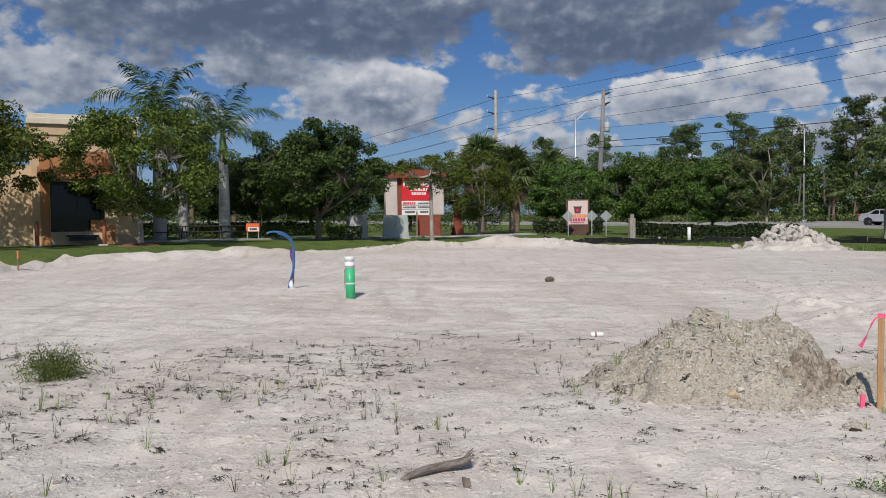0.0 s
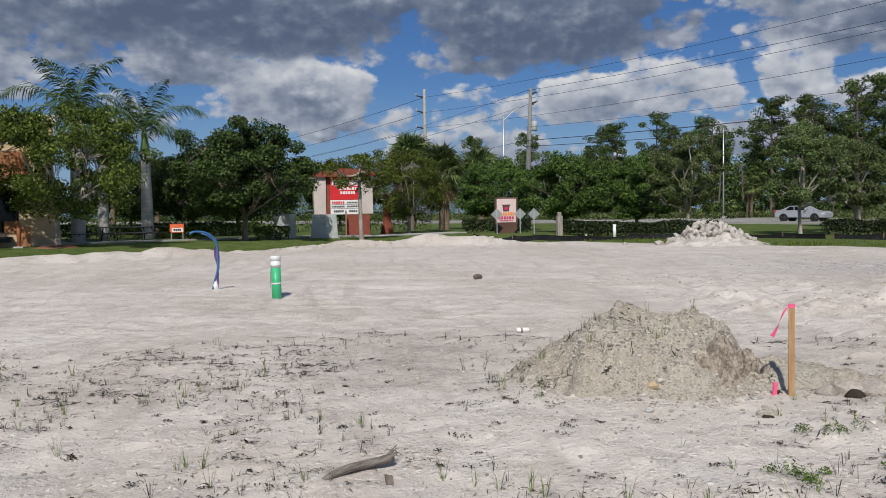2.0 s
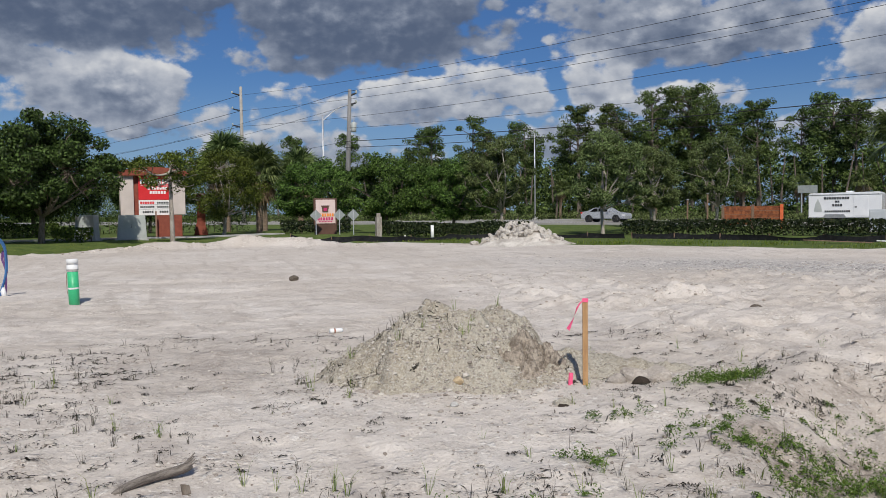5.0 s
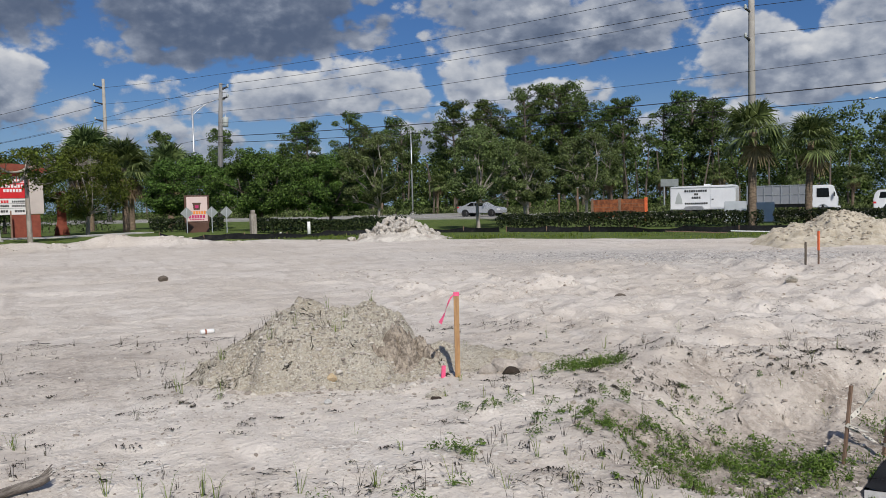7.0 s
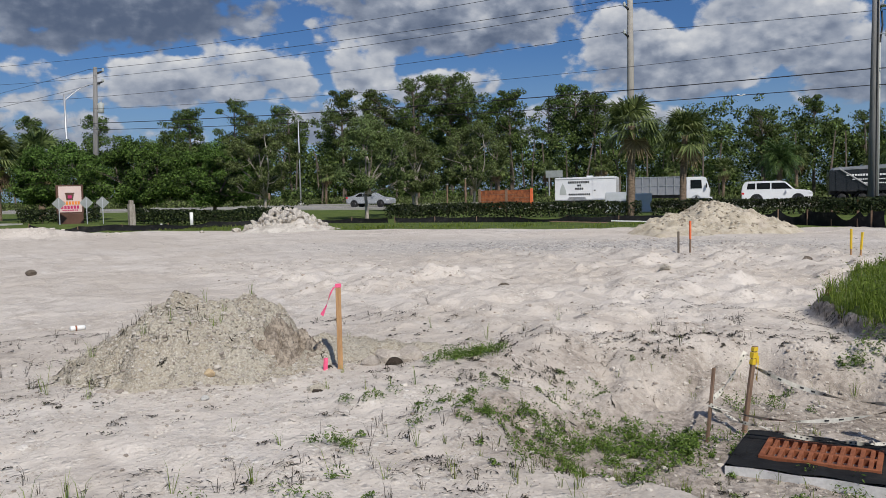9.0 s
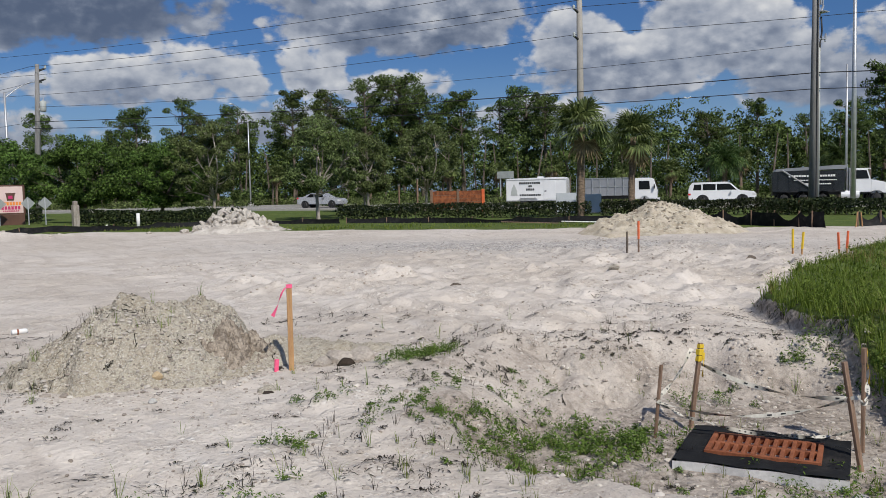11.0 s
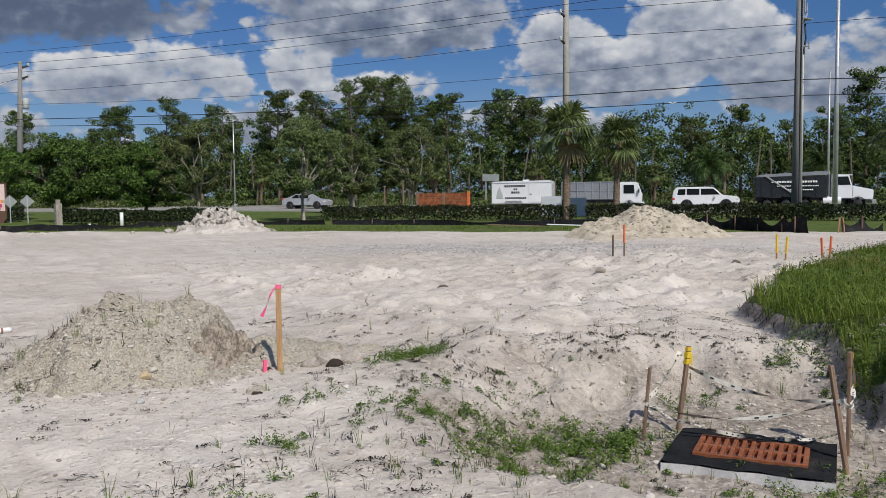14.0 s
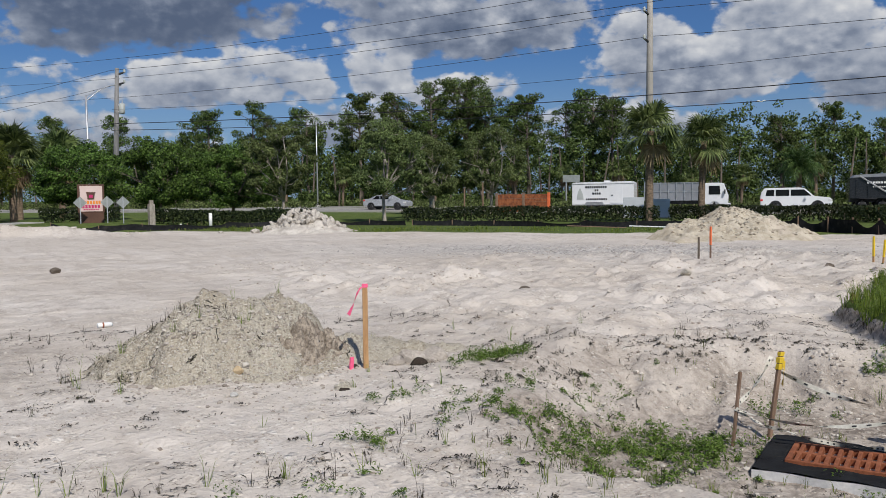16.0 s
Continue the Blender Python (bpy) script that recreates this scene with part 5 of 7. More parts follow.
# ---- drain inlet ----
def drain():
    t = thing("drain_inlet", pose(5.27, 2.93, -0.3, 0, 0, -62.7), "rusty iron drain grate on a concrete box wrapped in black fabric", "drain")
    part("concrete_box", Shape().box(-0.52, -0.42, -0.35, 0.52, 0.42, -0.012, 0.012), M_CONCRETE, t)
    rng = np.random.default_rng(4)
    frame_z = lambda x, y: 0.004 + 0.012 * abs(math.sin(x * 9 + y * 5)) + rng.uniform(0, 0.006)
    for nm, (xa, ya_, xb, yb) in (("fabric_front", (-0.54, -0.44, 0.54, -0.22)), ("fabric_back", (-0.54, 0.24, 0.54, 0.44)), ("fabric_left", (-0.54, -0.22, -0.36, 0.24)), ("fabric_right", (0.36, -0.22, 0.54, 0.24))):
        xs, ys = np.linspace(xa, xb, 16), np.linspace(ya_, yb, 6)
        mat = M_FABRIC
        part(nm, Shape().sheet([[(x, y, frame_z(x, y)) for y in ys] for x in xs]), mat, t, "wrinkled black filter fabric", True)
    part("fabric_skirt", Shape().sheet([[(x, -0.445 + 0.012 * math.sin(x * 14), z) for z in (0.006, -0.03 - 0.02 * math.sin(x * 3), -0.1)] for x in np.linspace(-0.54, 0.54, 30)]), M_WHITEFABRIC, t, "pale turned-down fabric edge", True)
    part("fabric_skirt", Shape().sheet([[(-0.545, y, z) for z in (0.006, -0.05, -0.12)] for y in np.linspace(-0.44, 0.44, 14)]), M_FABRIC, t, "", True)
    grate = part("grate", Shape().box(-0.37, -0.23, -0.02, 0.37, -0.2, 0.035, 0.004).box(-0.37, 0.21, -0.02, 0.37, 0.24, 0.035, 0.004).box(-0.37, -0.2, -0.02, -0.335, 0.21, 0.035, 0.004).box(0.335, -0.2, -0.02, 0.37, 0.21, 0.035, 0.004).box(-0.335, -0.01, -0.02, 0.335, 0.025, 0.033, 0.004), M_RUST, t, "rust-brown cast iron grate")
    bar_me = Shape().box(-0.014, -0.1, -0.02, 0.014, 0.1, 0.033, 0.004).mesh("bar", M_RUST)
    for row in (-0.105, 0.118):
        for k in range(11):
            b = part("bar", bar_me, None, grate)
            b.location = (-0.305 + k * 0.061, row, 0)
    # solid box, coloured near-black for the shade in the shaft
    part("well", Shape().box(-0.34, -0.21, -0.34, 0.34, 0.22, -0.1), M_HOLESHADE, t, "dark shaft under the grate")
    return t


drain()


# ---- pipe, conduit, litter ----
def pipe():
    t = thing("standpipe", pose(-2.0, 15.82, land_at(-2.0, 15.82), 1, -1, 0), "green plastic standpipe with a white cap rising from sand", "pipe")
    part("pipe", Shape().tube([(0, 0, -0.2), (0, 0, 0.62)], 0.092, 24), M_GREEN, t, smooth=True)
    part("band", Shape().disc((0, 0, 0.3), (0, 0, 1), 0.0915, 0.0945, 0.03, 24), M_WHITE, t, "pale tape band")
    part("cap", Shape().tube([(0, 0, 0.6), (0, 0, 0.62), (0, 0, 0.71), (0, 0, 0.715), (0, 0, 0.735), (0, 0, 0.74), (0, 0, 0.81), (0, 0, 0.82)], [0.094, 0.098, 0.098, 0.09, 0.09, 0.101, 0.101, 0.094], 24), M_WHITE, t, "white plastic screw cap", True)
    part("collar", Shape().disc((0, 0, 0.63), (0, 0, 1), 0.091, 0.099, 0.03, 24), M_CONCRETE, t)
    part("cord", Shape().tube([(-0.1, -0.02, 0.58), (-0.106, -0.03, 0.4), (-0.1, -0.04, 0.2)], 0.005, 5), M_OLDSTAKE, t)
    return t


pipe()


def conduit():
    t = thing("conduit_bundle", pose(-3.5, 17.74, land_at(-3.5, 17.74)), "bundle of blue and purple flexible tubes rising from the sand", "conduit")

    def run(pts, r, mat, label):
        curve = []
        for a, b, c, d in zip([pts[0]] + pts, pts, pts[1:], pts[2:] + [pts[-1]]):
            a, b, c, d = map(Vector, (a, b, c, d))
            for k in range(5):
                s = k / 5
                curve.append(0.5 * ((2 * b) + (c - a) * s + (2 * a - 5 * b + 4 * c - d) * s * s + (3 * b - a - 3 * c + d) * s ** 3))
        part("tube", Shape().tube(curve + [Vector(pts[-1])], r, 8), mat, t, label, True)

    run([(-0.06, 0, -0.1), (-0.03, 0, 0.15), (0.05, 0, 0.45), (0.06, -0.02, 0.8), (0.02, -0.1, 1.05), (-0.12, -0.25, 1.2), (-0.32, -0.42, 1.24), (-0.42, -0.5, 1.2)], 0.022, M_BLUE, "blue flexible tube")
    run([(0.02, 0.03, -0.1), (0.03, 0.02, 0.2), (0.04, 0.0, 0.5), (-0.02, 0.02, 0.72), (0.0, 0.03, 0.88), (0.03, 0.02, 0.7), (0.06, 0, 0.45)], 0.02, M_PURPLE, "dark purple flexible tube")
    run([(-0.1, -0.02, -0.1), (-0.04, -0.02, 0.15), (0.03, -0.02, 0.4), (0.05, -0.03, 0.7), (0.04, -0.1, 0.95), (-0.06, -0.2, 1.12), (-0.22, -0.34, 1.2)], 0.018, M_BLUE, "")
    part("sleeve", Shape().tube([(0.03, -0.05, -0.05), (-0.01, -0.05, 0.1), (0.0, -0.04, 0.17)], [0.055, 0.05, 0.02], 10), M_WHITE, t, "crumpled white plastic sleeve", True)
    return t


conduit()
can = thing("drink_can", pose(1.8, 10.4, land_at(1.8, 10.4) + 0.032, 0, 0, 8), "white and silver drink can lying on sand", "can")
part("body", Shape().tube([(-0.085, 0, 0), (-0.075, 0, 0), (0.07, 0, 0), (0.082, 0, 0), (0.086, 0, 0)], [0.024, 0.032, 0.032, 0.026, 0.024], 14), M_WHITE, can, smooth=True)
part("lid", Shape().disc((0.088, 0, 0), (1, 0, 0), 0, 0.026, 0.006, 14), M_STEEL, can, "bare metal lid")
part("band", Shape().disc((-0.02, 0, 0), (1, 0, 0), 0.0318, 0.0326, 0.02, 14), M_RUST, can)


def driftwood():
    t = thing("dead_branch", pose(-0.2, 4.74, land_at(-0.2, 4.74) + 0.03, 0, -4, 37), "grey weathered dead branch lying on the sand", "branch")
    rng = np.random.default_rng(6)
    pts = [(k - 0.19, 0.03 * math.sin(k * 9), 0.008 * math.sin(k * 14) + 0.02 * k) for k in np.linspace(0, 0.38, 12)]
    pts = [(x * 1.35, y, z) for x, y, z in pts]
    part("limb", Shape().tube(pts, [0.018, 0.025, 0.027, 0.026, 0.027, 0.028, 0.027, 0.028, 0.03, 0.028, 0.03, 0.02], 9), M_DRIFT, t, smooth=True)
    for k in range(4):
        part("splinter", Shape().tube([(0.22, 0.01 * k - 0.015, 0.01), (0.27 + 0.016 * k, 0.02 * k - 0.03, 0.02 + 0.012 * k)], [0.011, 0.003], 5), M_DRIFT, t)
    return t


driftwood()
chip = tagged(new("bark_chip", Shape().prism([(-0.02, 0), (0.03, 0), (0.035, 0.06), (-0.01, 0.075)], -0.006, 0.006, 0.002).mesh("bark_chip", M_BARK)), "dark bark chip standing in the sand", "bark")
chip.matrix_world = pose(-0.02, 4.53, land_at(-0.02, 4.53), -50, 0, 20)


# ---- weeds and crumbs on the sand ----
def blade_quads(rng, roots, count, height, spread, width):
    """Thin upright blades round each root: three corners drawn as narrow kites."""
    out = []
    for x, y, z, s in roots:
        for _ in range(int(rng.integers(*count))):
            a = rng.uniform(0, 6.283)
            h, lean = height * s * rng.uniform(0.45, 1.15), spread * rng.uniform(0.15, 1)
            d = np.array([math.cos(a), math.sin(a), 0])
            sd = np.array([-d[1], d[0], 0]) * width * rng.uniform(0.7, 1.3)
            b = np.array([x, y, z - 0.01]) + d * 0.01
            m = b + d * lean * h * 0.35 + np.array([0, 0, h * 0.6])
            t = b + d * lean * h * 1.05 + np.array([0, 0, h * (1.0 - 0.35 * lean)])
            out.append(np.stack([b - sd, m - sd * 0.7, t, m + sd * 0.7]))
            out.append(np.stack([b - sd, b + sd, m + sd * 0.7, m - sd * 0.7]))
    return np.array(out)


rng = np.random.default_rng(21)


def scatter(n, x0, x1, y0, y1, keep):
    x, y = rng.uniform(x0, x1, n), rng.uniform(y0, y1, n)
    k = keep(x, y) > rng.uniform(0, 1, n)
    return x[k], y[k]


def weed_density(x, y):
    patch = smooth(-0.1, 0.35, fbm(x, y, 0.55, 3, 50))
    front = smooth(11.5, 8.5, y + 0.25 * np.clip(x, 0, 9)) * smooth(-9, -5, x)
    return patch * front * (1 - 0.9 * pit(x, y)) * smooth(0.9, 1.4, np.hypot(x, y + 0.3))


x, y = scatter(2300, -7, 8, 2.6, 11.5, weed_density)
roots = np.stack([x, y, top_z(x, y), rng.uniform(0.5, 1.3, len(x))], 1)
tagged(new("dry_tufts", quad_mesh("dry_tufts", blade_quads(rng, roots, (5, 11), 0.12, 1.0, 0.0016), L_DRY)), "scattered thin dry grass tufts on the sand", "weeds", kind="stuff")
x, y = scatter(240, -5, 7, 2.6, 8.5, lambda x, y: 0.25 + 0.75 * weed_density(x, y))
roots = np.stack([x, y, top_z(x, y), rng.uniform(0.8, 1.5, len(x))], 1)
tagged(new("green_tufts", quad_mesh("green_tufts", blade_quads(rng, roots, (5, 11), 0.16, 0.85, 0.0019), L_GRASS)), "scattered green grass tufts on the sand", "weeds", kind="stuff")


def runner_mats(n):
    """Dark dead weed runners pressed flat on the sand."""
    out = []
    x, y = scatter(n, -7, 9, 2.8, 11.8, weed_density)
    for px, py in zip(x, y):
        for _ in range(int(rng.integers(7, 26))):
            ox, oy = rng.normal(size=2) * np.array([0.09, 0.05]) * rng.uniform(0.5, 1.3)
            a, L = rng.normal() * 0.9, rng.uniform(0.008, 0.045)
            c = np.array([px + ox, py + oy, 0])
            d = np.array([math.cos(a), math.sin(a), 0]) * L
            s = np.array([-math.sin(a), math.cos(a), 0]) * rng.uniform(0.0015, 0.005)
            up = np.array([0, 0, rng.uniform(0.001, 0.014)])
            out.append(np.stack([c - d, c - s + up, c + d + up * 0.3, c + s + up * 0.6]))
    q = np.array(out)
    q[:, :, 2] += top_z(q[:, :, 0], q[:, :, 1]) + 0.003
    return q


L_DEAD = leaf("dead_runners", (0.02, 0.018, 0.013), (0.075, 0.065, 0.045), (0.07, 0.09, 0.035), trans=0.05, dry_part=0.9)
tagged(new("dead_runners", quad_mesh("dead_runners", runner_mats(2300), L_DEAD)), "dark withered weed runners flat on the sand", "weeds", kind="stuff")


def withered_clumps(n, area, keep):
    """Small dark clumps of withered leaves."""
    out = []
    x, y = scatter(n, *area, keep)
    for px, py in zip(x, y):
        wide = rng.uniform(0.4, 1.25)
        for _ in range(int(rng.integers(8, 30))):
            ox, oy = rng.normal(size=2) * np.array([0.034, 0.022]) * wide
            a, L = rng.uniform(0, 6.283), rng.uniform(0.006, 0.017)
            c = np.array([px + ox, py + oy, rng.uniform(0, 0.012) * wide])
            d = np.array([math.cos(a), math.sin(a), 0]) * L
            s = np.array([-math.sin(a), math.cos(a), 0]) * rng.uniform(0.002, 0.006)
            up = np.array([0, 0, rng.uniform(0.002, 0.016)])
            out.append(np.stack([c - d, c - s + up, c + d + up * rng.uniform(0, 1.4), c + s + up * 0.6]))
    q = np.array(out)
    q[:, :, 2] += top_z(q[:, :, 0], q[:, :, 1]) + 0.003
    return q


tagged(new("withered_weeds", quad_mesh("withered_weeds", withered_clumps(900, (-6.5, 5.5, 2.6, 9.5), lambda x, y: (0.25 + 0.75 * smooth(-0.1, 0.35, fbm(x, y, 0.7, 3, 131))) * smooth(0.9, 1.3, np.hypot(x - 2.5, y - 7.4))), L_DEAD)), "small dark withered weed clumps on the sand", "weeds", kind="stuff")
tagged(new("crust_weeds", quad_mesh("crust_weeds", withered_clumps(1300, (3.0, 8.0, 3.0, 7.5), lambda x, y: np.exp(-((pit_reach(x, y)[0] - 1.1) / 0.16) ** 2) * smooth(-0.1, 0.3, fbm(x, y, 1.1, 3, 133)) * smooth(0.1, 0.8, pit_reach(x, y)[1])), L_DEAD)), "dark withered weeds on the crusted rim of the hollow", "weeds", kind="stuff")


def weed_patch(cx, cy, rx, ry, n, size, tall, density_seed):
    n = int(n * 1.7)
    m = max(5, n // 45)
    hx, hy, hr = cx + rng.normal(size=m) * rx, cy + rng.normal(size=m) * ry, rng.uniform(0.03, 0.095, m)
    k = rng.integers(0, m, n)
    b = ball(rng, n) * hr[k][:, None]
    x, y = hx[k] + b[:, 0], hy[k] + b[:, 1]
    c = np.stack([x, y, top_z(x, y) + np.abs(b[:, 2]) * tall * 8 * (0.5 + hr[k] * 6) + 0.01], 1)
    hearts = np.stack([hx[k], hy[k], top_z(hx[k], hy[k]) - 0.03], 1)
    return tuft_quads(c, hearts, size * 0.85, size * 0.3, rng, 0.5)


patches = [weed_patch(4.62, 3.8, 0.3, 0.26, 2600, 0.036, 0.2, 1), weed_patch(4.1, 4.3, 0.4, 0.28, 2400, 0.03, 0.14, 2), weed_patch(4.38, 5.85, 0.2, 0.14, 1500, 0.032, 0.16, 3), weed_patch(3.7, 4.1, 0.45, 0.35, 1300, 0.028, 0.12, 4),
           weed_patch(4.6, 4.9, 0.45, 0.25, 350, 0.028, 0.08, 5), weed_patch(3.9, 3.2, 0.4, 0.3, 500, 0.03, 0.12, 6), weed_patch(4.6, 2.4, 0.3, 0.25, 800, 0.032, 0.14, 7), weed_patch(2.35, 4.35, 0.1, 0.08, 260, 0.03, 0.13, 8),
           weed_patch(6.4, 4.15, 0.28, 0.16, 420, 0.03, 0.16, 9), weed_patch(7.4, 3.75, 0.16, 0.2, 450, 0.04, 0.3, 10), weed_patch(7.25, 2.7, 0.14, 0.3, 1500, 0.045, 0.3, 16), weed_patch(3.0, 5.1, 0.12, 0.1, 160, 0.03, 0.08, 11), weed_patch(3.35, 4.75, 0.2, 0.12, 160, 0.03, 0.08, 12), weed_patch(1.6, 3.6, 0.5, 0.15, 300, 0.028, 0.08, 13),
           weed_patch(5.3, 2.05, 0.3, 0.14, 700, 0.035, 0.2, 14)]
tagged(new("weed_patches", quad_mesh("weed_patches", np.concatenate(patches), L_WEED)), "low green leafy weeds in the sandy hollow", "weeds", kind="stuff")

# upright weeds and grass in and round the hollow
x, y = scatter(1500, 2.5, 8, 1.8, 6.5, lambda x, y: 0.7 * smooth(3.0, 0.3, np.hypot(x - 4.7, (y - 3.6) * 1.2)) * smooth(-0.15, 0.3, fbm(x, y, 1.2, 3, 61)))
ok = (np.abs((x - 5.27) * 0.46 - (y - 2.93) * 0.89) > 0.58) | (np.abs((x - 5.27) * 0.89 + (y - 2.93) * 0.46) > 0.48)
x, y = x[ok], y[ok]
roots = np.stack([x, y, top_z(x, y), rng.uniform(0.5, 1.3, len(x))], 1)
tagged(new("hollow_grass", quad_mesh("hollow_grass", blade_quads(rng, roots, (3, 8), 0.13, 0.9, 0.002), L_GRASS)), "thin green and dry grass in the sandy hollow", "weeds", kind="stuff")

# the weedy bank
x, y = scatter(30000, 6.2, 27, 0.5, 10.6, lambda x, y: smooth(0.25, 0.7, bank(x, y)) * np.clip(9.0 / np.hypot(x, y), 0.15, 1.0) ** 0.8)
roots = np.stack([x, y, top_z(x, y), rng.uniform(0.7, 1.4, len(x)) * np.interp(x, [8, 15], [1.0, 0.55])], 1)
tagged(new("bank_grass", quad_mesh("bank_grass", blade_quads(rng, roots, (4, 8), 0.26, 0.95, 0.0042), L_GRASS)), "tall rank green grass on the weedy bank", "grass", kind="stuff")
x, y = x[::2], y[::2]
c = np.stack([x, y, top_z(x, y) + rng.uniform(0.02, 0.2, len(x))], 1)
tagged(new("bank_weeds", quad_mesh("bank_weeds", leaf_quads(np.repeat(c, 2, 0) + rng.normal(size=(len(c) * 2, 3)) * 0.06, 0.055, 0.016, rng), L_WEED)), "leafy green weeds among the bank grass", "weeds", kind="stuff")

x, y = scatter(5200, 6.6, 24, 1.5, 10.4, lambda x, y: smooth(0.5, 0.95, bank(x, y)) * smooth(-0.05, 0.3, fbm(x, y, 0.5, 3, 147)))
roots = np.stack([x, y, top_z(x, y) + 0.05, rng.uniform(0.8, 1.3, len(x)) * np.interp(x, [8, 15], [1.0, 0.6])], 1)
L_SEED = leaf("seed_heads", (0.16, 0.11, 0.045), (0.34, 0.25, 0.11), trans=0.2)
tagged(new("seed_stalks", quad_mesh("seed_stalks", blade_quads(rng, roots, (2, 5), 0.26, 0.7, 0.003), L_SEED)), "brown seeding grass stalks on the weedy bank", "grass", kind="stuff")
# dry roots hanging down the bank's broken face
x, y = scatter(5000, 5.9, 9.5, 1.2, 5.6, lambda x, y: 0.8 * smooth(0.04, 0.3, bank(x, y)) * smooth(0.9, 0.6, bank(x, y)))
roots = np.stack([x, y, top_z(x, y), rng.uniform(0.6, 1.2, len(x))], 1)
tagged(new("bank_roots", quad_mesh("bank_roots", blade_quads(rng, roots, (2, 5), 0.12, 1.6, 0.0025), L_DRY)), "dark dead roots and stalks on the crumbling bank", "weeds", kind="stuff")

# lawn blades where the sand ends
x, y = scatter(42000, -20, 30, 22, 50, lambda x, y: smooth(-0.2, 0.5, np.maximum(y - edge_y(x), (x * NX + y * NY) - 33.3)) * smooth(6.0, 1.0, np.maximum(y - edge_y(x), (x * NX + y * NY) - 33.3)) * smooth(-0.25, 0.3, fbm(x, y, 0.6, 3, 88)))
roots = np.stack([x, y, land(x, y), rng.uniform(0.5, 1.3, len(x)) * (0.7 + 0.9 * smooth(8, 12, x))], 1)
tagged(new("lawn_edge_grass", quad_mesh("lawn_edge_grass", blade_quads(rng, roots, (2, 4), 0.11, 0.9, 0.012), L_GRASS)), "rough green grass along the edge of the sand", "grass", kind="stuff")


def shrub(x, y, label):
    t = thing("weed_bush", pose(x, y, land_at(x, y)), label, "bush")
    n = 4200
    c = rng.normal(size=(n, 3)) * np.array([0.16, 0.14, 0.085]) + np.array([0, 0, 0.12])
    c[:, 2] = np.abs(c[:, 2])
    part("leaves", quad_mesh("leaves", leaf_quads(c, 0.036, 0.008, rng, -0.4), L_WEED), None, t)
    stems = blade_quads(rng, [(rng.normal() * 0.08, rng.normal() * 0.08, 0.0, 1.0) for _ in range(12)], (2, 5), 0.42, 0.55, 0.003)
    part("dry_stems", quad_mesh("dry_stems", stems, L_DRY), None, t, "thin dry grass stems")
    return t


shrub(-4.0, 7.85, "bushy green weed with dry stems on the sand")


def pebbles(n):
    """Small stones and crumbs, joined."""
    r = rng.uniform(1.9, 9.5, n) ** 1.0
    a = np.radians(rng.uniform(-34, 70, n))
    x, y = np.sin(a) * r, np.cos(a) * r - 0.3
    s = np.abs(rng.normal(size=n)) ** 1.6 * 0.0035 + 0.0025
    on_heap = np.hypot(x - 2.55, y - 7.3) < 1.4
    s = np.where(on_heap, s * 1.7, s)
    extra = rng.normal(size=(2600, 2)) * np.array([0.75, 0.55]) + np.array([2.5, 6.95])
    x, y, s = np.concatenate([x, extra[:, 0]]), np.concatenate([y, extra[:, 1]]), np.concatenate([s, np.abs(rng.normal(size=2600)) * 0.007 + 0.004])
    extra = rng.normal(size=(1300, 2)) * np.array([0.9, 0.8]) + np.array([5.6, 3.4])
    ok = np.hypot(extra[:, 0] - 5.27, extra[:, 1] - 2.93) > 0.68
    extra = extra[ok]
    x, y, s = np.concatenate([x, extra[:, 0]]), np.concatenate([y, extra[:, 1]]), np.concatenate([s, np.abs(rng.normal(size=len(extra))) * 0.008 + 0.004])
    rim = rng.normal(size=(420, 2)) * np.array([1.2, 0.35])
    rx_, ry_ = 6.4 + rim[:, 0] * 0.75 + rim[:, 1] * 0.6, 4.75 - rim[:, 0] * 0.6 + rim[:, 1] * 0.75
    x, y, s = np.concatenate([x, rx_]), np.concatenate([y, ry_]), np.concatenate([s, np.abs(rng.normal(size=420)) * 0.009 + 0.005])
    z = top_z(x, y)
    g = 0.618
    base = unit(np.array([(-g, 1, 0), (g, 1, 0), (-g, -1, 0), (g, -1, 0), (0, -g, 1), (0, g, 1), (0, -g, -1), (0, g, -1), (1, 0, -g), (1, 0, g), (-1, 0, -g), (-1, 0, g)], float)) * np.array([1.2, 0.95, 0.65])
    faces = np.array([(0, 11, 5), (0, 5, 1), (0, 1, 7), (0, 7, 10), (0, 10, 11), (1, 5, 9), (5, 11, 4), (11, 10, 2), (10, 7, 6), (7, 1, 8), (3, 9, 4), (3, 4, 2), (3, 2, 6), (3, 6, 8), (3, 8, 9), (4, 9, 5), (2, 4, 11), (6, 2, 10), (8, 6, 7), (9, 8, 1)])
    m = len(x)
    v = base[None] * s[:, None, None] * rng.uniform(0.75, 1.2, (m, 12, 1))
    th = rng.uniform(0, 6.283, m)
    c, sn = np.cos(th)[:, None], np.sin(th)[:, None]
    v = np.stack([v[..., 0] * c - v[..., 1] * sn, v[..., 0] * sn + v[..., 1] * c, v[..., 2]], -1) + np.stack([x, y, z + s * 0.15], 1)[:, None]
    f = (faces[None] + (np.arange(m) * 12)[:, None, None]).reshape(-1, 3)
    me = bpy.data.meshes.new("pebbles")
    me.from_pydata(v.reshape(-1, 3).tolist(), [], f.tolist())
    me.materials.append(M_PEBBLEMIX)
    return tagged(new("pebbles", me), "small pale stones and crumbs strewn on the sand", "pebbles", kind="stuff")


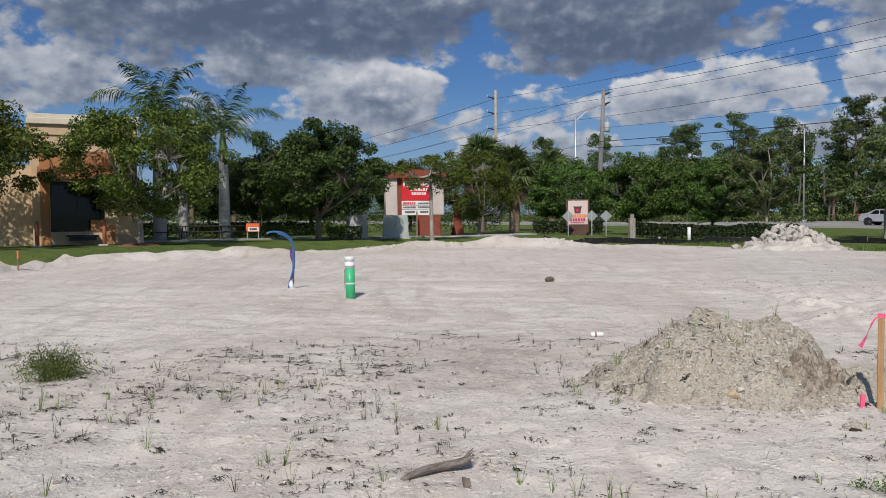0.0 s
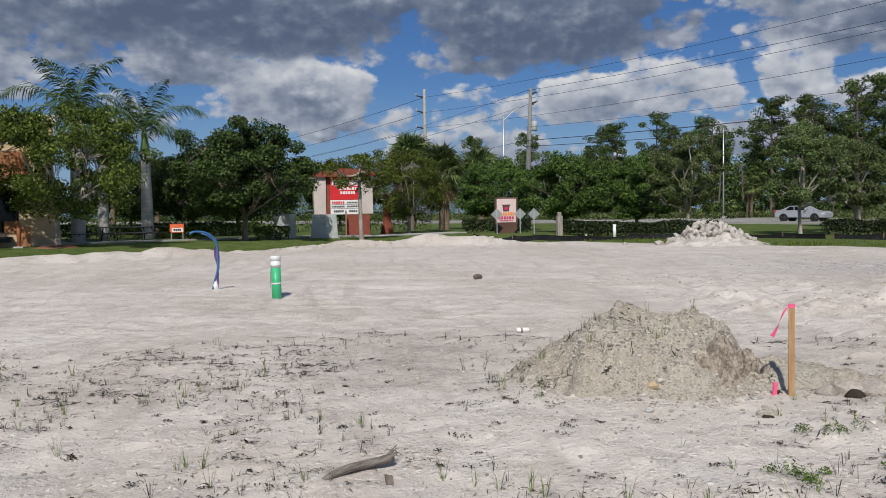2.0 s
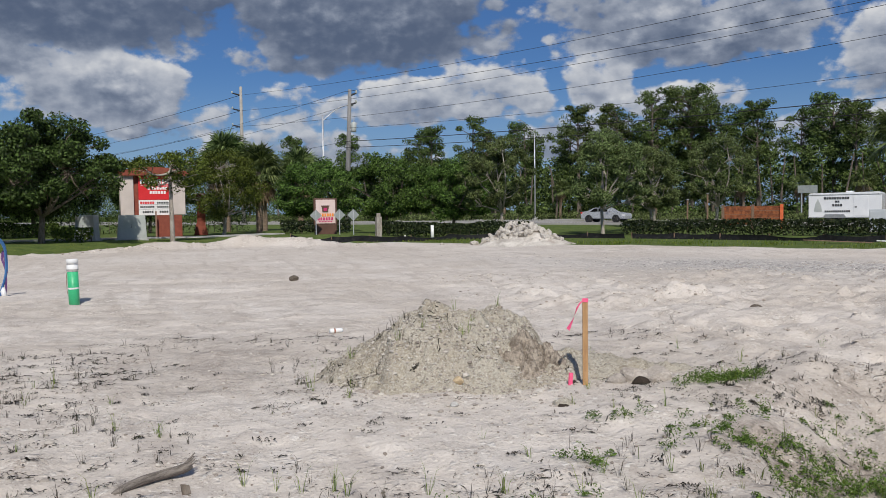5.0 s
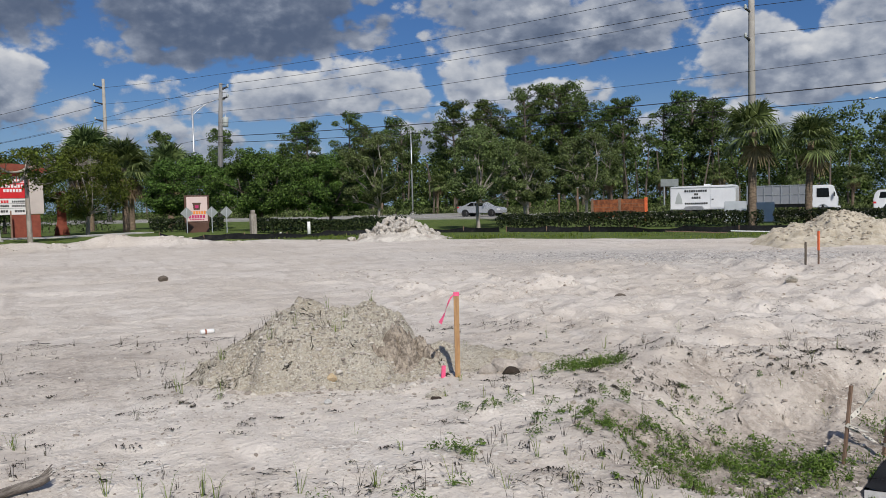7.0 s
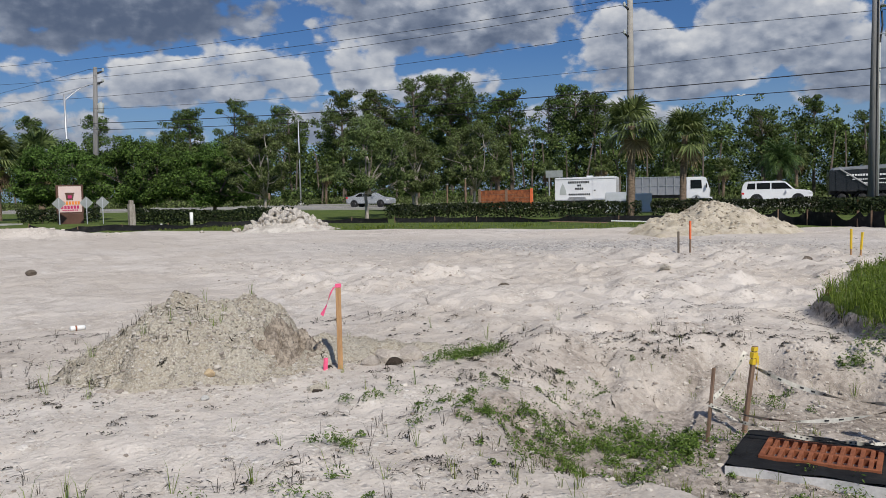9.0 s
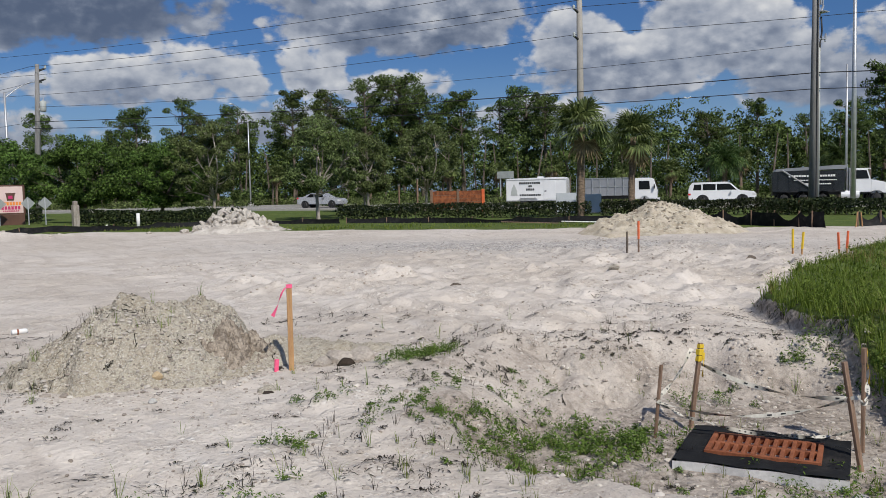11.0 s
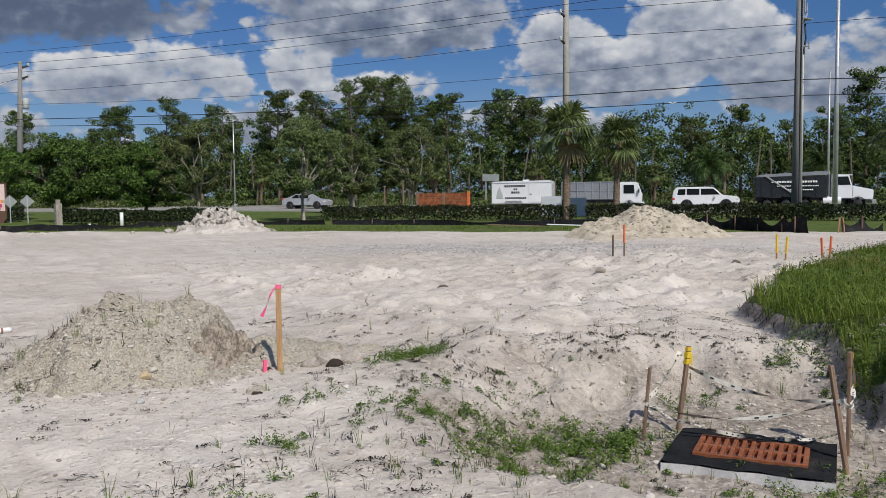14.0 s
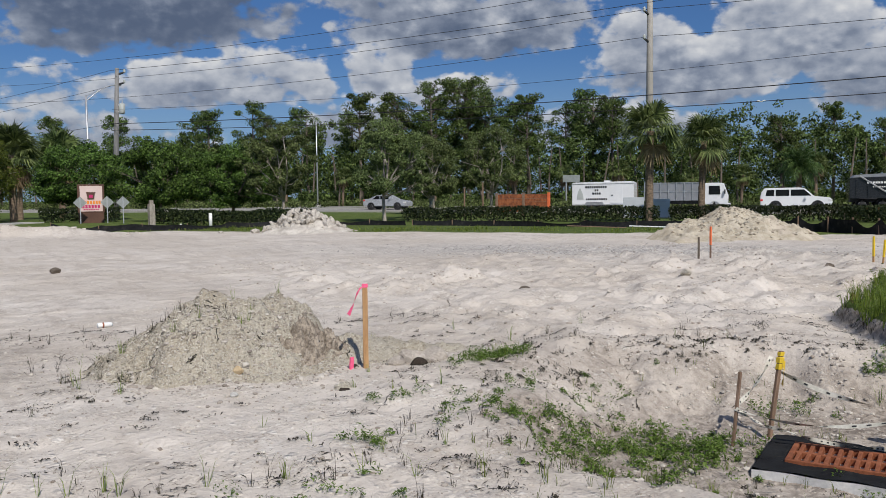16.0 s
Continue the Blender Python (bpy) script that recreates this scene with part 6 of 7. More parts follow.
M_PEBBLEMIX, pn, pb = material("pebble_mix", 0.9, 0, 0.15)
pn.put(pb.inputs["Base Color"], pn.mix(pn.add("ShaderNodeNewGeometry").outputs["Random Per Island"], (0.24, 0.205, 0.17, 1), (0.62, 0.575, 0.51, 1)))
pebbles(12000)


def clods(name, x, y, s, mat, label, flat=0.62, z=None):
    """Loose lumps on the ground, joined."""
    g = 0.618
    base = unit(np.array([(-g, 1, 0), (g, 1, 0), (-g, -1, 0), (g, -1, 0), (0, -g, 1), (0, g, 1), (0, -g, -1), (0, g, -1), (1, 0, -g), (1, 0, g), (-1, 0, -g), (-1, 0, g)], float)) * np.array([1.2, 0.95, flat])
    faces = np.array([(0, 11, 5), (0, 5, 1), (0, 1, 7), (0, 7, 10), (0, 10, 11), (1, 5, 9), (5, 11, 4), (11, 10, 2), (10, 7, 6), (7, 1, 8), (3, 9, 4), (3, 4, 2), (3, 2, 6), (3, 6, 8), (3, 8, 9), (4, 9, 5), (2, 4, 11), (6, 2, 10), (8, 6, 7), (9, 8, 1)])
    m = len(x)
    v = base[None] * s[:, None, None] * rng.uniform(0.65, 1.3, (m, 12, 1))
    th = rng.uniform(0, 6.283, m)
    c, sn = np.cos(th)[:, None], np.sin(th)[:, None]
    v = np.stack([v[..., 0] * c - v[..., 1] * sn, v[..., 0] * sn + v[..., 1] * c, v[..., 2]], -1) + np.stack([x, y, (top_z(x, y) if z is None else z) + s * 0.1], 1)[:, None]
    me = bpy.data.meshes.new(name)
    me.from_pydata(v.reshape(-1, 3).tolist(), [], (faces[None] + (np.arange(m) * 12)[:, None, None]).reshape(-1, 3).tolist())
    me.materials.append(mat)
    return tagged(new(name, me), label, "clods", kind="stuff")


M_CLOD, cn, cb = material("sand_clod", 0.95, 0, 0.1)
cn.put(cb.inputs["Base Color"], cn.mix(cn.add("ShaderNodeNewGeometry").outputs["Random Per Island"], (0.33, 0.28, 0.23, 1), (0.66, 0.61, 0.55, 1)))
x, y = scatter(30000, 3.5, 20, 4.6, 19, lambda x, y: (0.06 + 0.9 * np.maximum(lumps(x, y, 1.25, 210, 0.5), lumps(x, y, 0.55, 220, 0.62)) ** 0.7) * smooth(4.2, 6.5, x) * (1 - pit(x, y)) * (1 - bank(x, y)))
clods("sand_clods", x, y, np.minimum(np.abs(rng.normal(size=len(x))) ** 1.5 * 0.012 + 0.005, 0.028), M_CLOD, "pale sand clods strewn on the churned ground")
x, y = scatter(900, -16, 8, 36, 45, lambda x, y: np.exp(-((y - edge_y(x) + 1.2) / 0.9) ** 2))
clods("berm_clods", x, y, np.abs(rng.normal(size=len(x))) * 0.04 + 0.02, M_CLOD, "pale clods along the low sand berm")
M_PILECLOD, cn, cb = material("pile_clod", 0.95, 0, 0.1)
cn.put(cb.inputs["Base Color"], cn.mix(cn.add("ShaderNodeNewGeometry").outputs["Random Per Island"], (0.26, 0.22, 0.165, 1), (0.6, 0.55, 0.46, 1)))
M_STONES, cn, cb = material("crushed_stone", 0.95, 0, 0.1)
cn.put(cb.inputs["Base Color"], cn.mix(cn.add("ShaderNodeNewGeometry").outputs["Random Per Island"], (0.2, 0.185, 0.17, 1), (0.6, 0.57, 0.53, 1)))
x, y = scatter(9000, 4, 24, 12, 30, lambda x, y: np.exp(-((x * NX + y * NY - 22.8) / 2.6) ** 2 - ((x * NY - y * NX + 4.0) / 6.5) ** 2))
gx_, gy_ = -2.7 + rng.normal(size=1200) * 0.55, 4.0 + rng.normal(size=1200) * 0.65
clods("gravel_spill", gx_, gy_, np.abs(rng.normal(size=1200)) * 0.006 + 0.005, M_CLOD, "spill of fine pale gravel on the sand")
clods("crushed_stone", x, y, np.abs(rng.normal(size=len(x))) * 0.01 + 0.009, M_STONES, "patch of grey crushed stone on the sand")
x, y = scatter(600, 2.2, 8.2, 1.9, 6.2, lambda x, y: np.exp(-((pit_reach(x, y)[0] - 0.9) / 0.25) ** 2))
clods("hollow_clods", x, y, np.abs(rng.normal(size=len(x))) * 0.012 + 0.006, M_CLOD, "crumbled soil clods on the hollow's slope")


SANDHEAP = (23.2, 18.55, 2.2, 1.9, 1.05, 201, 0.24, radians(-45), 1.05)
x, y = 23.2 + rng.normal(size=1500) * 1.15, 18.55 + rng.normal(size=1500) * 1.15
up = heap_height(x, y, *SANDHEAP)
x, y, up = x[up > 0.02], y[up > 0.02], up[up > 0.02]
clods("pile_clods", x, y, np.minimum(np.abs(rng.normal(size=len(x))) ** 1.5 * 0.02 + 0.01, 0.055), M_PILECLOD, "tan stones and lumps strewn over the sand pile", 0.7, land(x, y) + up - 0.03)


# ---- building with the drive-through window ----
def building():
    b = thing("restaurant_building", pose(-17.95, 35.5, 0.3, 0, 0, 27.0), "tan stucco restaurant building with a rust-coloured metal awning", "building")
    part("wall", Shape().box(0, 0, -0.3, 0.7, 9, 5.35).box(2.9, 0, -0.3, 4.3, 9, 5.35).box(0.7, 0, 2.9, 2.9, 9, 5.35).box(0.7, 0, -0.3, 2.9, 9, 0.68), M_STUCCO, b)
    part("upper_band", Shape().box(-0.06, -0.06, 4.9, 4.36, 0.0, 5.4, 0.01), M_STUCCO, b)
    part("cornice", Shape().box(-0.16, -0.18, 5.35, 4.46, 9.1, 5.62, 0.03).box(-0.1, -0.12, 5.62, 4.4, 9.05, 5.8, 0.02), M_CORNICE, b, "cream cornice")
    for q in ((0.3, 2.92, 3.3, 4.2), (0.3, -0.3, 0.68, 2.915), (2.92, -0.3, 3.3, 0.95)):
        part("rust_panel", Shape().box(q[0], -0.05, q[1], q[2], 0.0, q[3], 0.01), M_STUCCO2, b, "rust-brown painted panel")
    part("string_course", Shape().box(-0.04, -0.05, 4.18, 4.34, 0.0, 4.26, 0.008), M_STUCCO, b)
    aw = part("awning", Shape().prism([(0.0, 3.02), (0.0, 3.5), (-0.02, 3.52), (-0.98, 3.12), (-1.0, 3.08), (-1.0, 2.96), (-0.95, 2.96), (-0.92, 3.04)], 0.2, 3.4), M_AWNING, b, "sloping rust-coloured metal awning")
    aw.matrix_basis = Matrix(((0, 1, 0, 0), (1, 0, 0, -0.05), (0, 0, 1, 0), (0, 0, 0, 1)))
    for k in range(9):
        part("seam", Shape().tube([(0.25 + k * 0.39, -0.07, 3.53), (0.25 + k * 0.39, -1.04, 3.13)], 0.012, 5), M_AWNING, aw.parent)
    for x in (0.65, 1.75, 2.9):
        part("tie_rod", Shape().tube([(x, -0.06, 4.05), (x + 0.12, -0.9, 3.18)], 0.025, 6).box(x - 0.09, -0.08, 3.95, x + 0.09, -0.05, 4.15, 0.005), M_AWNING, b)
    w = part("window", Shape().box(0.7, 0.62, 0.68, 0.78, 0.7, 2.9).box(2.82, 0.62, 0.68, 2.9, 0.7, 2.9).box(0.7, 0.62, 2.82, 2.9, 0.7, 2.9).box(0.7, 0.62, 0.68, 2.9, 0.7, 0.76).box(1.76, 0.62, 0.76, 1.82, 0.7, 2.82), M_DARKMETAL, b, "dark-framed drive-through window")
    part("pane", Shape().box(0.78, 0.65, 0.76, 1.76, 0.665, 2.82), M_GLASS, w)
    part("pane", Shape().box(1.82, 0.65, 0.76, 2.82, 0.665, 2.82), M_GLASS, w)
    part("counter", Shape().box(1.3, -0.5, 0.46, 2.6, 0.0, 0.54, 0.01).box(1.4, -0.4, 0.3, 2.5, 0.0, 0.46, 0.01), M_DARKMETAL, b, "dark serving shelf")
    part("bin", Shape().box(2.3, -0.04, 0.68, 2.85, 0.1, 1.2, 0.01), M_STUCCO2, b)
    part("wing", Shape().box(-5.5, 0.8, -0.3, 0, 8, 3.6), M_STUCCO, b, "lower tan side wing")
    return b


building()


def bollard(x, y):
    t = thing("bollard", pose(x, y, land_at(x, y)), "rusty orange steel bollard beside the building", "bollard", "bollards")
    part("post", Shape().tube([(0, 0, -0.15), (0, 0, 0.98), (0, 0, 1.04), (0, 0, 1.07)], [0.085, 0.085, 0.07, 0.03], 14), M_ORANGEPOST, t, smooth=True)
    part("footing", Shape().box(-0.2, -0.16, -0.15, 0.2, 0.16, 0.06, 0.02), M_CONCRETE, t, "concrete footing")
    return t


M_ORANGEPOST = surface("faded_orange_post", (0.38, 0.12, 0.055), (0.48, 0.18, 0.09), 3, 0.75, bump=0.2)
bollard(-17.0, 33.9)
bollard(-14.75, 35.2)


def mulch(x, y):
    sh = Shape()
    sh.tube([(0, 0, -0.1), (0, 0, 0.02), (0, 0, 0.09), (0, 0, 0.12)], [0.95, 0.85, 0.5, 0.1], 18)
    ob = tagged(new("mulch_ring", sh.mesh("mulch_ring", M_RUSTMULCH, True)), "red-brown mulch ring round a tree trunk", "mulch")
    ob.location = (x, y, land_at(x, y))


M_RUSTMULCH = surface("red_mulch", (0.14, 0.06, 0.035), (0.24, 0.11, 0.07), 8, 0.95, bump=0.9, dist=0.03)
mulch(-13.1, 34.7)


def picnic_table(x, y, turn):
    t = thing("picnic_table", pose(x, y, land_at(x, y), 0, 0, turn), "dark metal picnic table with attached benches", "table", "picnic tables")
    part("tabletop", Shape().box(-0.9, -0.38, 0.7, 0.9, 0.38, 0.75, 0.01), M_DARKMETAL, t)
    for s in (-1, 1):
        part("bench", Shape().box(-0.9, s * 0.72 - 0.14, 0.42, 0.9, s * 0.72 + 0.14, 0.46, 0.01), M_DARKMETAL, t)
    for s in (-0.65, 0.65):
        part("leg_frame", Shape().tube([(s, -0.78, 0), (s, -0.25, 0.7)], 0.03, 6).tube([(s, 0.78, 0), (s, 0.25, 0.7)], 0.03, 6).tube([(s, -0.8, 0.4), (s, 0.8, 0.4)], 0.025, 6), M_DARKMETAL, t)
    return t


picnic_table(-13.9, 41.2, 30)
picnic_table(-12.4, 42.4, 10)
picnic_table(-11.2, 43.0, 60)


def walkway():
    sh = Shape()
    pts = [(-22, 35.6), (-17.2, 37.0), (-13.6, 39.4), (-10.5, 41.9), (-7.5, 45.2), (-3.5, 47.0), (1.5, 47.6), (6, 50.5)]
    rows = []
    for (x0, y0), (x1, y1) in zip(pts, pts[1:]):
        L = math.hypot(x1 - x0, y1 - y0)
        nx_, ny_ = -(y1 - y0) / L, (x1 - x0) / L
        for k in np.linspace(0, 1, 8)[:-1]:
            x, y = x0 + (x1 - x0) * k, y0 + (y1 - y0) * k
            z = max(land_at(x, y), land_at(x + nx_ * 1.5, y + ny_ * 1.5))
            rows.append([(x, y, z - 0.1), (x, y, z + 0.06), (x + nx_ * 1.5, y + ny_ * 1.5, z + 0.06), (x + nx_ * 1.5, y + ny_ * 1.5, z - 0.1)])
    tagged(part("pavement", sh.sheet(rows), M_CONCRETE), "pale concrete footpath across the lawn", "pavement", kind="structure")


walkway()


# ---- signs ----
def bars(parent, y, rows, mat, name="lettering", label="row of plain bars for lettering"):
    """Rows of small blocks in place of words: x0, x1, z, height, count."""
    for x0, x1, z, h, n in rows:
        sh = Shape()
        w = (x1 - x0) / n
        for k in range(n):
            sh.box(x0 + k * w, y, z - h / 2, x0 + k * w + w * 0.74, y + 0.012, z + h / 2)
        part(name, sh, mat, parent, label)


def store_sign():
    t = thing("store_sign", pose(-2.0, 49.6, 0.5, 0, 0, 3), "large red and white store sign in a stucco and brick frame", "sign")
    part("base", Shape().box(0.1, -0.4, -0.3, 1.5, 0.5, 1.06, 0.02), M_BRICK, t, "red masonry base")
    part("left_pillar", Shape().box(-1.75, -0.3, -0.3, -1.05, 0.4, 3.35, 0.02), M_STUCCOPALE, t, "pale stucco pillar")
    part("right_pillar", Shape().box(1.02, -0.3, 1.1, 1.7, 0.4, 3.35, 0.02), M_STUCCOPALE, t, "pale stucco pillar")
    part("inner_strip", Shape().box(-1.05, -0.1, 0.6, -0.8, 0.3, 3.4, 0.01), M_BRICK, t)
    top = [(-1.9, 3.3)] + [(x, 3.42 + 0.36 * math.cos(x / 1.9 * 1.35)) for x in np.linspace(-1.9, 1.9, 15)] + [(1.9, 3.3)]
    part("roof", Shape().prism(top, -0.5, 0.6), M_BRICK, t, "curved dark red roof")
    red = part("red_panel", Shape().box(-0.8, -0.2, 1.95, 1.02, 0.2, 3.62, 0.01), M_SIGNRED, t, "red illuminated sign panel")
    bars(red, -0.216, [(-0.7, 0.9, 2.98, 0.28, 11)], M_SIGNWHITE, "lettering", "row of white bars")
    bars(red, -0.216, [(-0.3, 0.8, 2.6, 0.16, 7), (-0.2, 0.7, 2.36, 0.16, 6)], M_SIGNWHITE, "lettering", "row of white bars")
    part("rule", Shape().box(-0.7, -0.212, 2.76, 0.95, -0.2, 2.79), M_SIGNWHITE, red)
    low = part("white_panel", Shape().box(-0.8, -0.19, 1.08, 1.02, 0.19, 1.93, 0.01), M_SIGNWHITE, t, "white tenant panel")
    bars(low, -0.206, [(-0.72, 0.05, 1.78, 0.14, 6)], M_SIGNRED, "lettering", "row of red bars")
    bars(low, -0.206, [(0.18, 0.9, 1.78, 0.1, 8), (-0.72, 0.05, 1.55, 0.1, 8), (0.18, 0.9, 1.55, 0.1, 7), (-0.6, 0.0, 1.27, 0.12, 5), (0.3, 0.8, 1.27, 0.12, 4)], M_BLACK, "lettering", "row of dark bars")
    for z in (1.42, 1.66):
        part("rule", Shape().box(-0.8, -0.2, z, 1.02, -0.19, z + 0.015), M_DARKMETAL, low)
    part("post", Shape().box(0.05, -0.9, -0.4, 0.13, -0.82, 1.3, 0.005), M_OLDSTAKE, t)
    return t


M_STUCCOPALE = surface("pale_pink_stucco", (0.5, 0.44, 0.4), (0.6, 0.53, 0.48), 1.2, 0.92, bump=0.3, spec=0.15)
store_sign()
gate = thing("brick_pier", pose(0.6, 53.5, land_at(0.6, 53.5)), "rust-red masonry pier beyond the store sign", "pier")
part("shaft", Shape().box(-0.25, -0.25, -0.2, 0.25, 0.25, 2.6, 0.02), M_BRICK, gate)
part("foot", Shape().prism([(-0.5, -0.2), (0.45, -0.2), (0.3, 0.5), (-0.25, 0.9)], -0.3, 0.3), M_BRICK, gate)


def donut_sign():
    t = thing("cafe_sign", pose(7.35, 47.2, land_at(7.35, 47.2), 0, 0, -6), "white cafe sign with pink and orange bars on a brown base", "sign")
    part("base", Shape().box(-0.62, -0.2, -0.2, 0.62, 0.2, 0.55, 0.02), M_SIGNBROWN, t, "dark brown base")
    part("cabinet", Shape().box(-0.66, -0.16, 0.55, 0.66, 0.16, 2.05, 0.02), M_SIGNBROWN, t, "brown sign cabinet")
    face = part("panel", Shape().box(-0.54, -0.175, 0.62, 0.56, -0.16, 1.97, 0.004), M_SIGNFACE, t, "pale printed panel")
    bars(face, -0.19, [(-0.48, 0.5, 1.1, 0.17, 7)], M_SIGNORANGE, "lettering", "row of orange bars")
    bars(face, -0.19, [(-0.44, 0.46, 0.88, 0.17, 6)], M_SIGNPINK, "lettering", "row of magenta bars")
    bars(face, -0.188, [(-0.38, 0.38, 0.72, 0.06, 9)], M_SIGNPINK, "lettering", "row of magenta bars")
    part("emblem", Shape().prism([(-0.17, 1.25), (0.15, 1.25), (0.2, 1.58), (-0.21, 1.58)], -0.19, -0.176).box(-0.24, -0.192, 1.58, 0.23, -0.176, 1.64), M_SIGNBROWN, face, "plain brown cup shape")
    part("emblem_patch", Shape().box(-0.1, -0.196, 1.34, 0.09, -0.19, 1.5), M_SIGNPINK, face)
    return t


M_SIGNFACE = surface("sign_face", (0.66, 0.5, 0.46), (0.72, 0.57, 0.53), 2, 0.5, bump=0)
donut_sign()


def sign_back(x, y, w, height, shape, label, turn=0.0):
    t = thing("road_sign", pose(x, y, land_at(x, y), 0, 0, turn), label, "sign", "road sign backs")
    n = {"diamond": 4, "octagon": 8}[shape]
    off = 0.0 if n == 4 else math.pi / 8
    ring = [(w / 2 * 1.08 * math.cos(off + 2 * math.pi * k / n), height - w / 2 + w / 2 * 1.08 * math.sin(off + 2 * math.pi * k / n)) for k in range(n)]
    part("plate", Shape().prism(ring, -0.004, 0.004), M_SIGNGREEN if n == 4 else M_OLDSIGN, t, "bare back of the plate")
    part("post", Shape().box(-0.025, -0.035, -0.2, 0.025, -0.005, height - 0.08, 0.004), M_STEEL, t, "steel post")
    return t


M_OLDSIGN = surface("sign_back_brown", (0.2, 0.16, 0.14), (0.28, 0.23, 0.2), 2, 0.6, 0.3, bump=0)
sign_back(6.68, 46.3, 0.62, 1.4, "diamond", "grey back of a diamond road sign beside the cafe sign")
sign_back(7.95, 46.0, 0.62, 1.4, "diamond", "grey back of a diamond road sign beside the cafe sign")
sign_back(8.72, 45.9, 0.62, 1.42, "diamond", "grey back of a diamond road sign on the lawn")
sign_back(-11.45, 50.6, 0.76, 2.3, "octagon", "brown back of an octagonal road sign behind the lawn")


def board_sign():
    t = thing("lawn_sign", pose(-10.15, 42.7, land_at(-10.15, 42.7), 0, 0, 10), "small red-orange lawn sign with a white strip", "sign")
    part("board", Shape().box(-0.34, -0.012, 0.42, 0.34, 0.012, 0.86, 0.004), M_ORANGE, t)
    strip_ = part("strip", Shape().box(-0.24, -0.02, 0.45, 0.3, -0.012, 0.66), M_SIGNWHITE, t, "white strip")
    bars(strip_, -0.034, [(-0.16, 0.22, 0.56, 0.1, 4)], M_BLACK)
    for x in (-0.28, 0.28):
        part("leg", Shape().box(x - 0.02, 0.012, -0.2, x + 0.02, 0.04, 0.84), M_STEEL, t)


board_sign()


# ---- utility cabinets, pillar, stubs ----
def cabinet(x, y, w, d, h, turn, label, slope=0.12, mat=None):
    t = thing("utility_cabinet", pose(x, y, land_at(x, y), 0, 0, turn), label, "cabinet", "utility cabinets")
    body = Shape().prism([(-w / 2, -0.1), (w / 2, -0.1), (w / 2 - slope * 0.6, h), (-w / 2 + slope, h)], -d / 2, d / 2, 0.015)
    part("body", body, mat or M_CABINET, t)
    part("door", Shape().box(-w / 2 + slope + 0.04, -d / 2 - 0.018, 0.12, -0.01, -d / 2 - 0.002, h - 0.12, 0.004), mat or M_CABINET, t)
    part("door", Shape().box(0.01, -d / 2 - 0.018, 0.12, w / 2 - slope, -d / 2 - 0.002, h - 0.12, 0.004), mat or M_CABINET, t)
    part("handle", Shape().box(-0.05, -d / 2 - 0.04, h * 0.5, -0.02, -d / 2 - 0.02, h * 0.62, 0.003), M_DARKMETAL, t)
    part("plinth", Shape().box(-w / 2 - 0.08, -d / 2 - 0.08, -0.25, w / 2 + 0.08, d / 2 + 0.08, 0.05, 0.01), M_CONCRETE, t, "concrete plinth")
    return t


cabinet(-2.95, 45.5, 1.45, 0.9, 1.28, 6, "pale grey-green utility cabinet with sloped sides on the lawn")
cabinet(-5.0, 44.7, 1.05, 0.8, 1.3, -12, "grey utility cabinet beside the dark tree")
cabinet(37.0, 37.2, 1.25, 0.9, 1.25, -46, "pale grey utility cabinet behind the hedge", 0.01, M_BOXWHITE := surface("pale_cabinet", (0.5, 0.53, 0.56), (0.58, 0.61, 0.64), 1.2, 0.6, bump=0.05))
cabinet(38.0, 36.0, 1.2, 0.9, 1.15, -46, "pale grey utility cabinet behind the hedge", 0.01, M_BOXWHITE)
pillar = thing("stone_pillar", pose(10.0, 45.2, land_at(10.0, 45.2), 0, 0, 10), "weathered square concrete pillar before the hedge", "pillar")
part("shaft", Shape().box(-0.15, -0.15, -0.2, 0.15, 0.15, 1.1, 0.02), M_PALEBARK, pillar)
part("cap", Shape().box(-0.1, -0.1, 1.1, 0.1, 0.1, 1.3, 0.03), M_PALEBARK, pillar)
for x, y, h in ((12.95, 44.6, 0.78), (11.3, 44.4, 0.22), (15.3, 43.6, 0.22)):
    s = thing("pipe_stub", pose(x, y, land_at(x, y)), "white plastic pipe stub by the hedge", "pipe", "pipe stubs")
    part("pipe", Shape().tube([(0, 0, -0.2), (0, 0, h)], 0.09 if h > 0.5 else 0.05, 12), M_WHITE, s, smooth=True)


# ---- silt fence ----
def silt_fence(points, height, label, sag=0.06, lean=0.1):
    x0, y0 = points[0]
    t = thing("silt_fence", pose(x0, y0, land_at(x0, y0)), label, "fence", "silt fences")
    z0 = land_at(x0, y0)
    rows = []
    i = 0
    for (xa, ya_), (xb, yb) in zip(points, points[1:]):
        L = math.hypot(xb - xa, yb - ya_)
        n = max(2, int(L / 2.2))
        for k in range(n):
            for j in range(6):
                u = (k + j / 6) / n
                x, y = xa + (xb - xa) * u, ya_ + (yb - ya_) * u
                g = land_at(x, y)
                top = height - sag * math.sin(math.pi * j / 6) * (1 + 0.8 * math.sin(i * 2.3)) + 0.05 * math.sin(i * 1.7)
                off = lean * math.sin(i * 1.3 + j * 0.5) * 0.6
                rows.append([(x - x0, y - y0 - 0.06, g - 0.05 - z0), (x - x0 + off * 0.4, y - y0 + off * 0.5, g + top * 0.5 - z0), (x - x0 + off, y - y0 + off, g + top - z0)])
            px, py = xa + (xb - xa) * k / n, ya_ + (yb - ya_) * k / n
            g = land_at(px, py)
            part("post", Shape().box(px - x0 - 0.02, py - y0 + 0.02, g - z0 - 0.2, px - x0 + 0.02, py - y0 + 0.06, g - z0 + height + 0.04), M_OLDSTAKE, t)
            i += 1
    part("fabric", Shape().sheet(rows), M_FABRIC, t, "slack black fabric", True)
    return t


